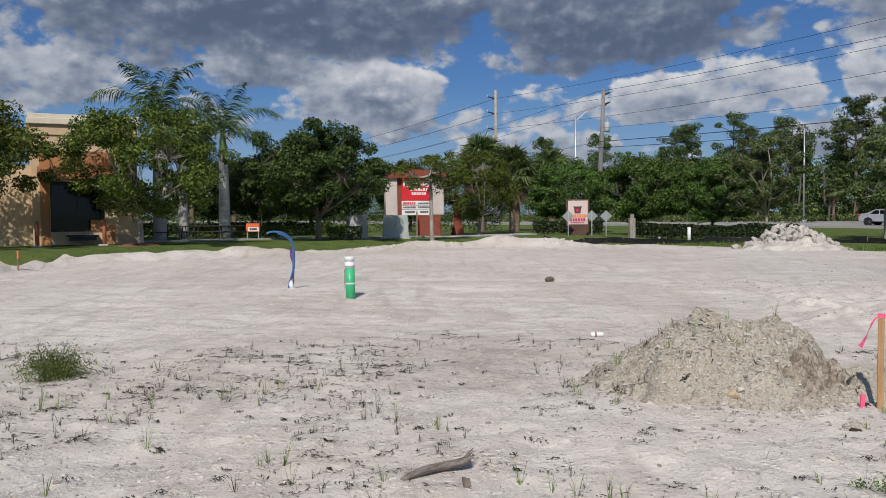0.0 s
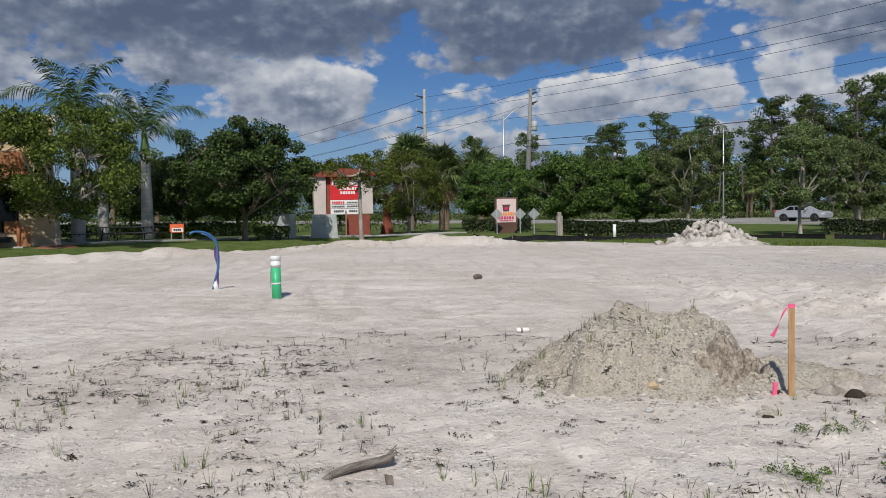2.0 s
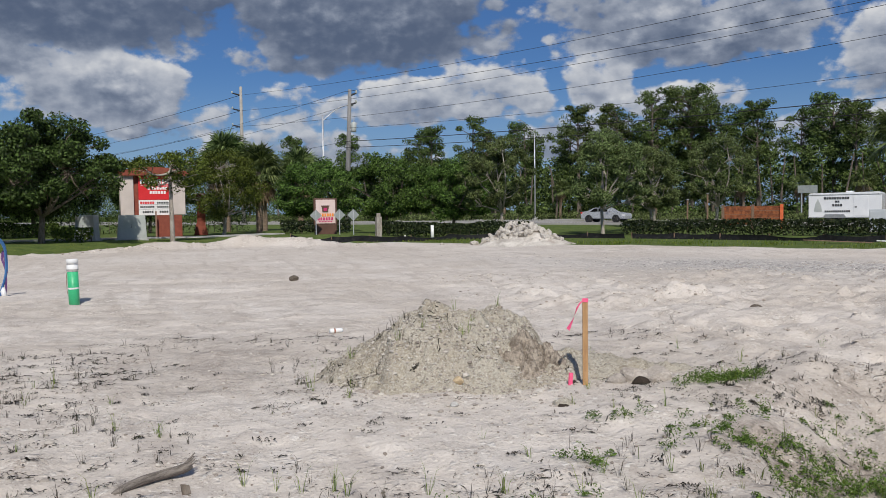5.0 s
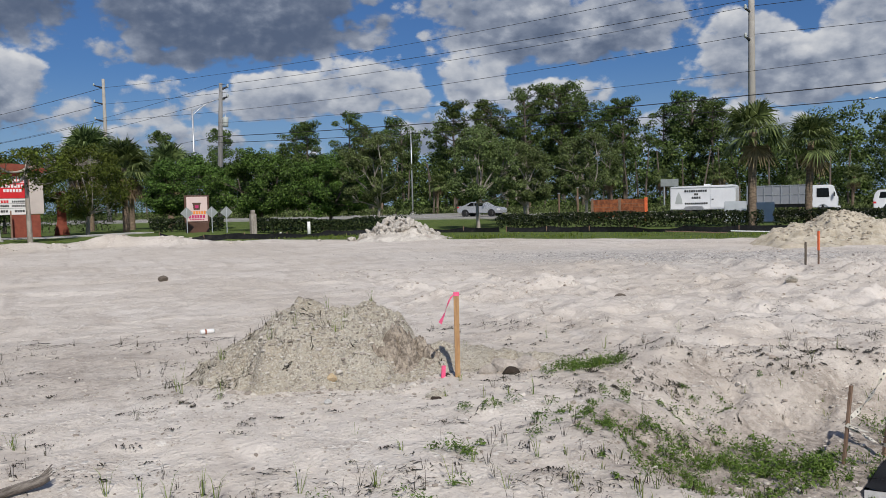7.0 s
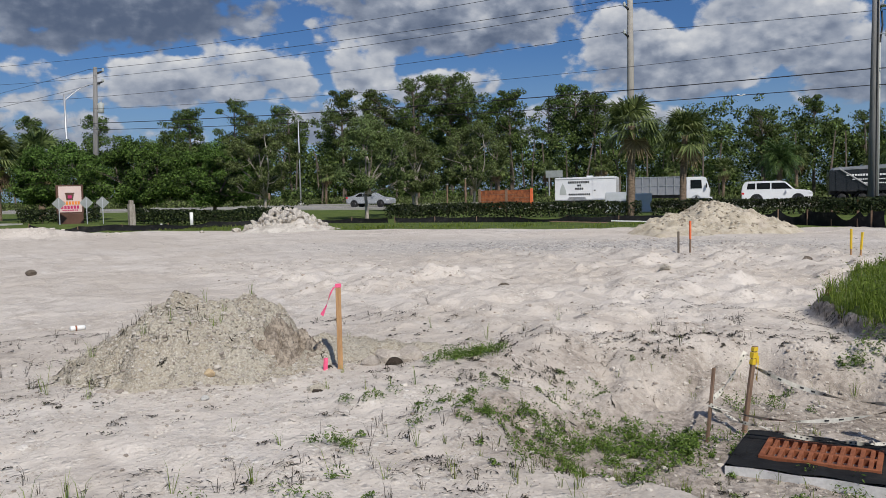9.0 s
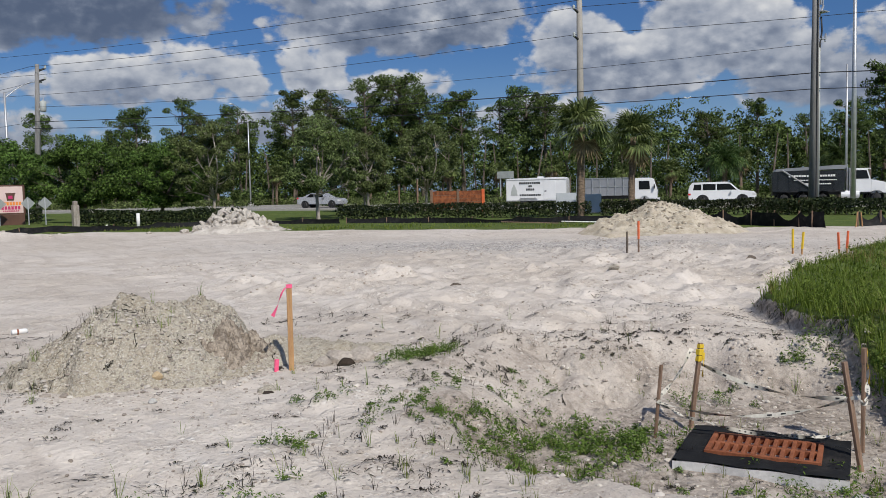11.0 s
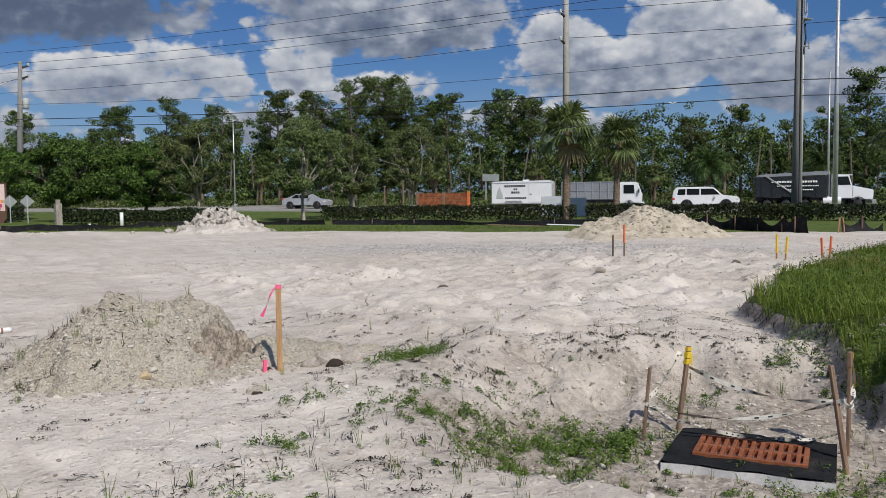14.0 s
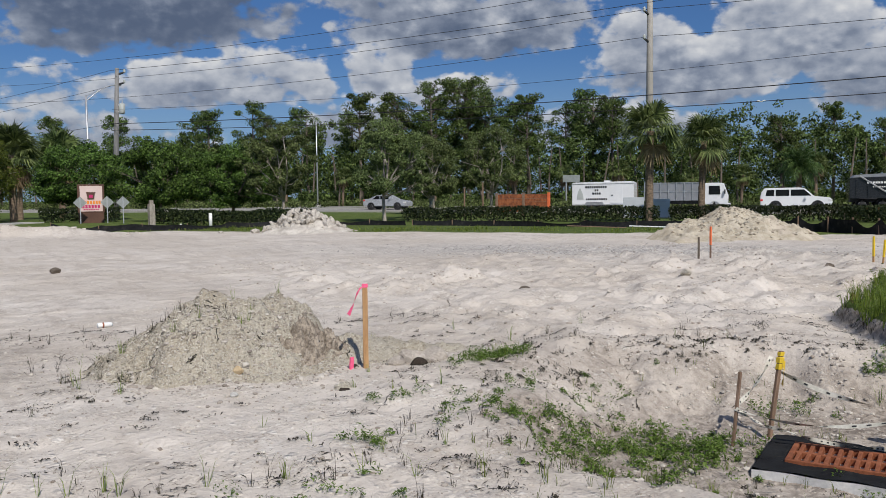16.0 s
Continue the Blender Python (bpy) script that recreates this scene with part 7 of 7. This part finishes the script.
silt_fence([(4.6, 40.3), (8.8, 41.8), (13.5, 43.0), (18.5, 41.5), (21.5, 37.5)], 0.3, "low black silt fence along the grass edge")
silt_fence([(21.5, 37.5), (26.3, 29.5), (28.6, 25.0)], 0.27, "black silt fence sagging before the hedge")
silt_fence([(29.2, 21.5), (29.0, 18.8), (28.5, 16.5), (28.0, 15.2)], 0.56, "loose black silt fence drooping behind the sand pile", 0.2, 0.2)
silt_fence([(29.6, 14.9), (31.0, 14.0)], 0.5, "fallen end of black silt fence near the pole", 0.3, 0.25)
plank = tagged(new("board", Shape().box(-0.85, -0.12, 0.02, 0.85, 0.12, 0.05, 0.006).mesh("board", M_SIGNWHITE)), "pale weathered board lying in the grass", "board")
plank.matrix_world = pose(26.6, 25.7, land_at(26.6, 25.7) + 0.08, 3, 2, -42)
plank2 = tagged(new("board", Shape().box(-1.3, -0.1, 0.02, 1.3, 0.1, 0.05, 0.006).mesh("board", M_OLDSTAKE)), "dark weathered board lying before the hedge", "board")
plank2.matrix_world = pose(25.3, 27.6, land_at(25.3, 27.6) + 0.06, 0, 2, -50)
for x, y, tn in ((29.0, 14.7, 10), (29.25, 14.6, -12)):
    stake(x, y, land_at(x, y), 0.55, 0.04, 0.03, M_STAKE, "yellowish stake beside the fallen silt fence", (0, tn))


# ---- orange barrier across the verge ----
def barrier():
    t = thing("road_barrier", pose(35.2, 49.2, land_at(35.2, 49.2), 0, 0, -52.3), "rust-orange wooden barrier on red posts beside the road", "barrier")
    for x in (0.0, 2.0, 3.85):
        part("post", Shape().box(x - 0.09, -0.09, -0.2, x + 0.09, 0.09, 1.62, 0.01), M_ORANGE if x > 3 else M_OLDSTAKE, t, "red-orange post" if x > 3 else "dark post")
    for x0, x1 in ((0.09, 1.91), (2.09, 3.76)):
        part("panel", Shape().box(x0, -0.03, 0.5 if x0 > 1 else 0.25, x1, 0.03, 1.52, 0.01), M_LEAFSHADEPANEL, t, "rust-orange panel with leaf shadows mottled into its colour")
        for z in (0.72, 0.96, 1.2):
            part("batten", Shape().box(x0, -0.042, z, x1, -0.03, z + 0.02), M_OLDSTAKE, t)
    return t


barrier()
for x, y, h in ((32.5, 49.4, 2.0), (33.4, 48.4, 2.4)):
    p = thing("sign_post", pose(x, y, land_at(x, y)), "bare grey sign post before the road", "post", "sign posts")
    part("post", Shape().box(-0.045, -0.04, -0.2, 0.045, 0.04, h, 0.006), M_OLDSTAKE, p)
    part("cap", Shape().box(-0.08, -0.06, h, 0.08, 0.06, h + 0.04, 0.004), M_STEEL, p)
gs = thing("guide_sign", pose(58.4, 68.2, 0.4, 0, 0, -44), "green road guide sign seen at an angle", "sign")
part("plate", Shape().box(-0.9, -0.02, 2.5, 0.9, 0.02, 3.25, 0.01), M_SIGNGREEN, gs, "pale green plate")
part("post", Shape().box(-0.6, 0.03, -0.6, -0.48, 0.12, 3.2), M_STEEL, gs)
part("post", Shape().box(0.48, 0.03, -0.6, 0.6, 0.12, 3.2), M_STEEL, gs)


# ---- poles, wires, street lamps ----
A, B, D, E = (5.85, 99.5), (12.4, 68.6), (38.95, 37.8), (40.35, 22.85)


def utility_pole(xy, top, r, mat, label, arms=(), lean=(0, 0)):
    t = thing("utility_pole", Matrix.Translation((*xy, land_at(*xy))) @ Euler((radians(lean[0]), radians(lean[1]), 0)).to_matrix().to_4x4(), label, "utility pole", "utility poles")
    part("pole", Shape().tube([(0, 0, -0.5), (0, 0, top * 0.5), (0, 0, top)], [r * 1.25, r, r * 0.72], 12), mat, t, smooth=True)
    for z, side in arms:
        part("arm", Shape().tube([(0, 0, z), (side * 0.61 * 0.9, -side * 0.0, z + 0.25)], [0.1, 0.06], 6), M_DARKMETAL, t)
        part("insulator", Shape().tube([(side * 0.55, 0, z + 0.2), (side * 0.55, 0, z + 0.26), (side * 0.55, 0, z + 0.42), (side * 0.55, 0, z + 0.5)], [0.05, 0.09, 0.09, 0.03], 8), M_CABINET, t)
    return t


utility_pole(A, 16.0, 0.22, M_POLECONC, "tall grey pole with three arms far along the road", ((15.0, -1.8), (13.2, -1.8), (11.3, -1.8)))
pole_b = utility_pole(B, 11.7, 0.2, M_POLEWOOD, "leaning wooden utility pole with a transformer", ((11.2, 1.0), (10.4, 1.0)), (0, 2.4))
tr = part("transformer", Shape().tube([(0.38, -0.1, 8.2), (0.38, -0.1, 8.25), (0.38, -0.1, 8.95), (0.38, -0.1, 9.02)], [0.2, 0.23, 0.23, 0.1], 12), M_CABINET, pole_b, "grey transformer can", True)
part("bushing", Shape().tube([(0.38, -0.1, 9.0), (0.4, -0.1, 9.25)], [0.05, 0.03], 6), M_STEEL, tr)
part("bracket", Shape().box(0.1, -0.14, 8.3, 0.3, -0.06, 8.4).box(0.1, -0.14, 8.8, 0.3, -0.06, 8.9).box(0.1, -0.06, 7.4, 0.5, 0.0, 7.45), M_STEEL, pole_b)
utility_pole(D, 17.0, 0.21, M_POLECONC, "tall pale concrete transmission pole behind the palms", ((12.6, -0.9), (10.9, -0.9), (14.4, -0.9)))
pole_e = utility_pole(E, 13.5, 0.2, M_POLEWOOD, "dark wooden utility pole with a grey conduit and switch gear", (), (0, 0.6))
part("conduit", Shape().tube([(0.2, -0.12, -0.3), (0.18, -0.12, 5.0), (0.16, -0.1, 8.3)], 0.075, 8), M_CABINET, pole_e, "grey riser conduit", True)
part("switch", Shape().box(0.25, -0.3, 10.1, 0.75, 0.15, 10.15).tube([(0.35, 0, 9.9), (0.7, 0, 10.5)], 0.05, 6).tube([(0.45, 0, 10.5), (0.42, 0, 11.1)], 0.05, 6).tube([(0.65, 0, 10.5), (0.68, 0, 11.0)], 0.04, 6), M_STEEL, pole_e, "steel switch gear")
part("cable", Shape().tube([(0.5, 0, 9.9), (0.6, 0, 9.2), (0.45, 0, 8.6), (0.3, -0.05, 7.6), (0.18, -0.1, 7.0)], 0.045, 6), M_WIRE, pole_e, "thick black cable", True)
part("fuse", Shape().tube([(0.2, 0, 8.75), (0.95, 0, 8.85)], 0.04, 6).tube([(0.9, 0, 8.7), (0.95, 0, 9.1)], 0.05, 6), M_STEEL, pole_e)
part("line_guard", Shape().tube([(-0.1, -0.2, 0.0), (-0.12, -0.2, 6.0), (-0.1, -0.18, 12.0)], 0.03, 6), M_WIRE, pole_e)


def wire(a, za, b, zb, sag, r=0.016, label="thin overhead power line"):
    t = thing("power_line", pose(a[0], a[1], za), label, "cable", "overhead lines")
    pts = [(k * (b[0] - a[0]), k * (b[1] - a[1]), k * (zb - za) - sag * 4 * k * (1 - k)) for k in np.linspace(0, 1, 25)]
    part("cable", Shape().tube(pts, r, 5, False), M_WIRE, t)
    return t


RIGHT = (61.0, -1.5)
for za, zd in ((15.4, 14.9), (13.6, 13.1), (11.8, 11.4)):
    wire(A, za, D, zd, 0.75)
    wire(D, zd, RIGHT, zd + 0.2, 0.5)
    wire(A, za, (-58.0, 215.0), za + 0.5, 2.0, 0.025)
wire(B, 11.6, E, 12.6, 0.5)
wire(B, 8.6, E, 8.6, 0.5, 0.012)
wire(B, 7.5, E, 7.15, 0.35, 0.027, "thick black telephone cable")
wire(B, 7.0, E, 6.35, 0.35, 0.022, "thick black telephone cable")
E2 = (70.0, -20.0)
wire(E, 7.15, E2, 7.2, 0.4, 0.027, "thick black telephone cable")
wire(E, 6.35, E2, 6.4, 0.4, 0.022, "thick black telephone cable")
wire(E, 12.6, E2, 12.6, 0.5)
for zb, za in ((11.6, 9.6), (10.4, 8.6), (7.5, 7.4)):
    wire(B, zb, (-16.0, 128.0), za, 0.8, 0.014)
for k, (u, z) in enumerate(((0.885, 6.2),)):
    loop = thing("cable_coil", pose(B[0] + (E[0] - B[0]) * u, B[1] + (E[1] - B[1]) * u, z), "pale coil of cable hung on the telephone line", "cable")
    part("coil", Shape().tube([(0.2 * math.cos(q) * 0.611, -0.2 * math.cos(q) * 0.79, 0.1 + 0.04 * math.sin(3 * q) * math.sin(q)) for q in np.linspace(0, 6.2, 18)], 0.03, 6), M_WHITE, loop, smooth=True)


def street_lamp(x, y, height, reach, side, label, r=0.09, arm_up=1.0):
    t = thing("street_lamp", pose(x, y, land_at(x, y) - 0.02), label, "street lamp", "street lamps")
    part("pole", Shape().tube([(0, 0, -0.3), (0, 0, height)], [r * 1.3, r * 0.7], 12), M_STEEL, t, smooth=True)
    part("footing", Shape().box(-0.28, -0.28, -0.3, 0.28, 0.28, 0.35, 0.03), M_CONCRETE, t, "concrete footing")
    if reach:
        dx, dy = side
        pts = [(dx * reach * k, dy * reach * k, height - 0.5 + arm_up * math.sin(k * 1.4)) for k in np.linspace(0, 1, 7)]
        part("arm", Shape().tube(pts, 0.04, 6).tube([(0, 0, height - 0.1), pts[3]], 0.025, 5), M_STEEL, t)
        e = Vector(pts[-1])
        part("lamp_head", Shape().tube([e - Vector((dx, dy, 0)) * 0.1, e + Vector((dx, dy, 0)) * 0.2, e + Vector((dx, dy, 0)) * 0.6], [0.05, 0.14, 0.05], 8), M_STEEL, t, "flat lamp head", True)
    return t


street_lamp(11.7, 76.0, 10.3, 2.6, (0.95, 0.3), "slim grey street lamp with a curved arm", 0.11, 1.6)
street_lamp(42.8, 99.9, 11.2, 2.6, (-0.9, -0.4), "slim grey street lamp on the median", 0.08, 2.0)
street_lamp(58.6, 30.4, 17.0, 0, (1, 0), "tall bare steel lamp pole beside the road", 0.16)
street_lamp(73.5, 38.9, 12.3, 0, (1, 0), "slender steel pole on the median", 0.1)


# ---- vehicles in the near lane ----
def on_road(perp, along):
    x, y = far_xy(perp, along)
    return pose(x, y, float(road_z(along)) + 0.03, 0, 0, math.degrees(math.atan2(-NX, NY)))


def wheel(parent, x, y, r, w):
    tyre = part("wheel", Shape().disc((x, y, r), (0, 1, 0), r * 0.55, r, w, 20), M_TYRE, parent, "black tyre", True)
    part("rim", Shape().disc((x, y, r), (0, 1, 0), 0, r * 0.57, w * 0.9, 16), M_RIM, tyre, "metal rim")


def dump_truck():
    t = thing("dump_truck", on_road(71.8, 6.9), "black and white dump truck standing on the road", "truck")
    body = part("dump_body", Shape().prism([(0.0, 1.05), (5.2, 1.05), (5.3, 2.35), (5.2, 2.65), (0.1, 2.65), (0.0, 2.5)], -1.2, 1.2, 0.02), M_PAINTBLACK, t, "black dump body")
    for x in (0.5, 1.3, 2.1, 2.9, 3.7, 4.5):
        part("rib", Shape().box(x - 0.05, -1.26, 1.1, x + 0.05, -1.2, 2.6), M_PAINTBLACK, body)
    bars(body, -1.29, [(1.2, 4.6, 2.25, 0.15, 18), (1.6, 4.7, 1.92, 0.08, 26), (2.4, 4.3, 1.62, 0.1, 12)], M_SIGNWHITE, "lettering", "row of white bars")
    part("tarp_arm", Shape().tube([(0.7, -1.28, 2.75), (2.9, -1.28, 1.25)], 0.06, 6), M_RIM, t, "pale tarp arm")
    part("tarp", Shape().prism([(0.2, 2.65), (5.3, 2.75), (5.5, 3.0), (4.8, 3.05), (0.4, 2.85)], -1.1, 1.1), M_PAINTGREY, t, "grey rolled tarp")
    part("chassis", Shape().box(0.1, -0.5, 0.75, 8.6, 0.5, 1.05), M_DARKMETAL, t)
    cab = part("cab", Shape().prism([(5.6, 0.9), (7.1, 0.9), (7.1, 1.9), (6.85, 2.75), (5.6, 2.8)], -1.1, 1.1, 0.04), M_PAINTWHITE, t, "white cab")
    part("window", Shape().prism([(5.9, 1.95), (6.98, 1.95), (6.78, 2.6), (5.9, 2.6)], -1.12, 1.12), M_GLASS, cab, "dark glass")
    part("visor", Shape().box(6.7, -1.0, 2.68, 7.1, 1.0, 2.76, 0.02), M_PAINTWHITE, cab)
    part("hood", Shape().prism([(7.1, 0.8), (8.6, 0.8), (8.65, 1.55), (7.1, 1.9)], -1.0, 1.0, 0.06), M_PAINTWHITE, t, "white bonnet")
    part("bumper", Shape().box(8.5, -1.15, 0.45, 8.8, 1.15, 0.8, 0.04), M_RIM, t)
    part("fuel_tank", Shape().tube([(5.0, -0.95, 0.75), (6.3, -0.95, 0.75)], 0.3, 14), M_PAINTWHITE, t)
    part("exhaust", Shape().tube([(5.45, -0.9, 1.0), (5.45, -0.9, 3.1)], 0.06, 8), M_RIM, t)
    for x in (0.9, 2.3, 3.7, 7.5):
        for y in (-1.05, 1.05):
            wheel(t, x, y, 0.52, 0.4)
    for x in (1.0, 4.4):
        part("fender", Shape().box(x - 0.3, -1.2, 1.0, x + 0.9, -0.9, 1.08), M_DARKMETAL, t)


def trailer():
    t = thing("box_trailer", on_road(71.8, -14.6), "white enclosed trailer behind a landscaping truck", "trailer")
    part("body", Shape().prism([(0, 0.5), (5.2, 0.5), (5.2, 2.35), (5.0, 2.5), (0.05, 2.45), (0, 2.35)], -1.05, 1.05, 0.03), M_PAINTWHITE, t)
    part("trim", Shape().box(-0.02, -1.07, 0.5, 5.22, -1.05, 0.58).box(-0.02, -1.07, 2.28, 5.2, -1.05, 2.34), M_RIM, t)
    part("door", Shape().box(3.25, -1.075, 0.65, 4.3, -1.055, 2.2, 0.01), M_PAINTWHITE, t, "side door")
    part("handle", Shape().box(3.35, -1.1, 1.3, 3.5, -1.075, 1.38), M_DARKMETAL, t)
    bars(t, -1.075, [(1.15, 3.0, 2.05, 0.17, 10), (1.95, 2.3, 1.78, 0.15, 2), (1.75, 2.5, 1.5, 0.17, 4), (1.2, 3.05, 1.02, 0.14, 12)], M_DARKMETAL, "lettering", "row of dark bars")
    part("emblem", Shape().prism([(0.4, 1.0), (1.0, 1.0), (0.95, 1.4), (0.7, 2.0), (0.5, 1.6)], -1.07, -1.06), M_CABINET, t, "pale green emblem shape")
    part("vent", Shape().box(2.6, -0.3, 2.45, 3.1, 0.3, 2.6, 0.03), M_PAINTWHITE, t)
    part("tongue", Shape().box(5.2, -0.1, 0.5, 6.3, 0.1, 0.6), M_DARKMETAL, t)
    for x in (1.5, 2.35):
        for y in (-0.98, 0.98):
            wheel(t, x, y, 0.35, 0.22)
    part("fender", Shape().prism([(1.05, 0.5), (2.8, 0.5), (2.6, 0.8), (1.25, 0.8)], -1.12, -1.0), M_RIM, t)


def box_truck():
    t = thing("landscaping_truck", on_road(71.8, -8.5), "white cab truck with a grey high-sided bed", "truck")
    bed = part("bed", Shape().box(0.0, -1.05, 0.95, 4.5, -0.98, 2.35).box(0.0, 0.98, 0.95, 4.5, 1.05, 2.35).box(0, -1.05, 0.95, 0.07, 1.05, 2.35).box(4.43, -1.05, 0.95, 4.5, 1.05, 2.5).box(0, -1.05, 0.88, 4.5, 1.05, 0.95), M_PAINTGREY, t, "grey steel bed")
    for x in np.arange(0.0, 4.6, 0.64):
        part("stanchion", Shape().box(x - 0.04, -1.1, 0.9, x + 0.04, -1.05, 2.38), M_RIM, bed)
    for z in (1.6, 2.3):
        part("rail", Shape().box(0, -1.085, z, 4.5, -1.05, z + 0.07), M_RIM, bed)
    part("chassis", Shape().box(0.1, -0.45, 0.6, 6.4, 0.45, 0.88), M_DARKMETAL, t)
    cab = part("cab", Shape().prism([(4.75, 0.55), (6.55, 0.55), (6.6, 1.3), (6.3, 2.2), (6.1, 2.3), (4.75, 2.3)], -1.0, 1.0, 0.05), M_PAINTWHITE, t, "white cab-over cab")
    part("window", Shape().prism([(5.1, 1.35), (6.0, 1.35), (5.95, 2.05), (5.1, 2.05)], -1.015, 1.015), M_GLASS, cab, "dark side window")
    part("windscreen", Shape().prism([(6.56, 1.38), (6.63, 1.38), (6.38, 2.12), (6.31, 2.12)], -0.85, 0.85), M_GLASS, cab, "dark windscreen")
    part("mirror", Shape().box(6.3, -1.25, 1.4, 6.4, -1.08, 1.75, 0.02), M_DARKMETAL, cab)
    part("bumper", Shape().box(6.4, -1.0, 0.38, 6.75, 1.0, 0.65, 0.03), M_PAINTWHITE, t)
    for x in (1.3, 5.55):
        for y in (-0.95, 0.95):
            wheel(t, x, y, 0.4, 0.26)


def car(name, m, label, L, W_, outline, glass, mat, wheels, r):
    t = thing(name, m, label, "car")
    part("body", Shape().prism(outline, -W_ / 2, W_ / 2, 0.05), mat, t, smooth=False)
    for g in glass:
        part("window", Shape().prism(g, -W_ / 2 - 0.004, W_ / 2 + 0.004), M_GLASS, t, "dark glass")
    for x in wheels:
        for y in (-W_ / 2 + 0.1, W_ / 2 - 0.1):
            part("wheel_arch", Shape().disc((x, y * 1.03, r), (0, 1, 0), 0, r * 1.18, 0.24, 18), M_DARKMETAL, t)
            wheel(t, x, y * 1.06, r, 0.24)
    part("headlight", Shape().box(L - 0.35, -W_ / 2 - 0.01, outline[2][1] - 0.05, L - 0.06, -W_ / 2 + 0.2, outline[2][1] + 0.12, 0.02), M_LAMPGLASS, t, "clear headlight")
    part("tail_light", Shape().box(0.02, -W_ / 2 - 0.01, 0.85, 0.22, -W_ / 2 + 0.15, 1.0, 0.01), M_SIGNRED, t, "red tail light")
    part("mirror", Shape().box(L * 0.62, -W_ / 2 - 0.2, 1.0, L * 0.62 + 0.12, -W_ / 2, 1.16, 0.02), mat, t)
    return t


dump_truck()
trailer()
box_truck()
car("suv", on_road(71.8, 0.5), "large white sport utility vehicle on the road", 5.3, 2.0,
    [(0.05, 0.45), (5.2, 0.4), (5.28, 0.85), (5.1, 1.1), (3.95, 1.22), (3.3, 1.82), (2.9, 1.9), (0.35, 1.88), (0.12, 1.6), (0.0, 1.1)],
    [[(0.4, 1.25), (1.05, 1.25), (1.05, 1.72), (0.5, 1.72)], [(1.15, 1.25), (2.15, 1.25), (2.15, 1.74), (1.15, 1.74)], [(2.25, 1.25), (3.75, 1.25), (3.22, 1.74), (2.25, 1.74)]], M_PAINTWHITE, (1.15, 4.2), 0.41)
car("saloon", on_road(75.6, -36.5), "silver saloon car on the far side of the road", 4.7, 1.85,
    [(0.05, 0.35), (4.6, 0.3), (4.68, 0.65), (4.45, 0.85), (3.4, 0.98), (2.6, 1.4), (1.5, 1.42), (0.7, 1.08), (0.1, 1.02), (0.0, 0.7)],
    [[(1.05, 1.02), (1.85, 1.02), (1.85, 1.34), (1.5, 1.34)], [(1.93, 1.02), (3.15, 1.02), (2.58, 1.33), (1.93, 1.34)]], M_PAINTSILVER, (0.9, 3.75), 0.33)
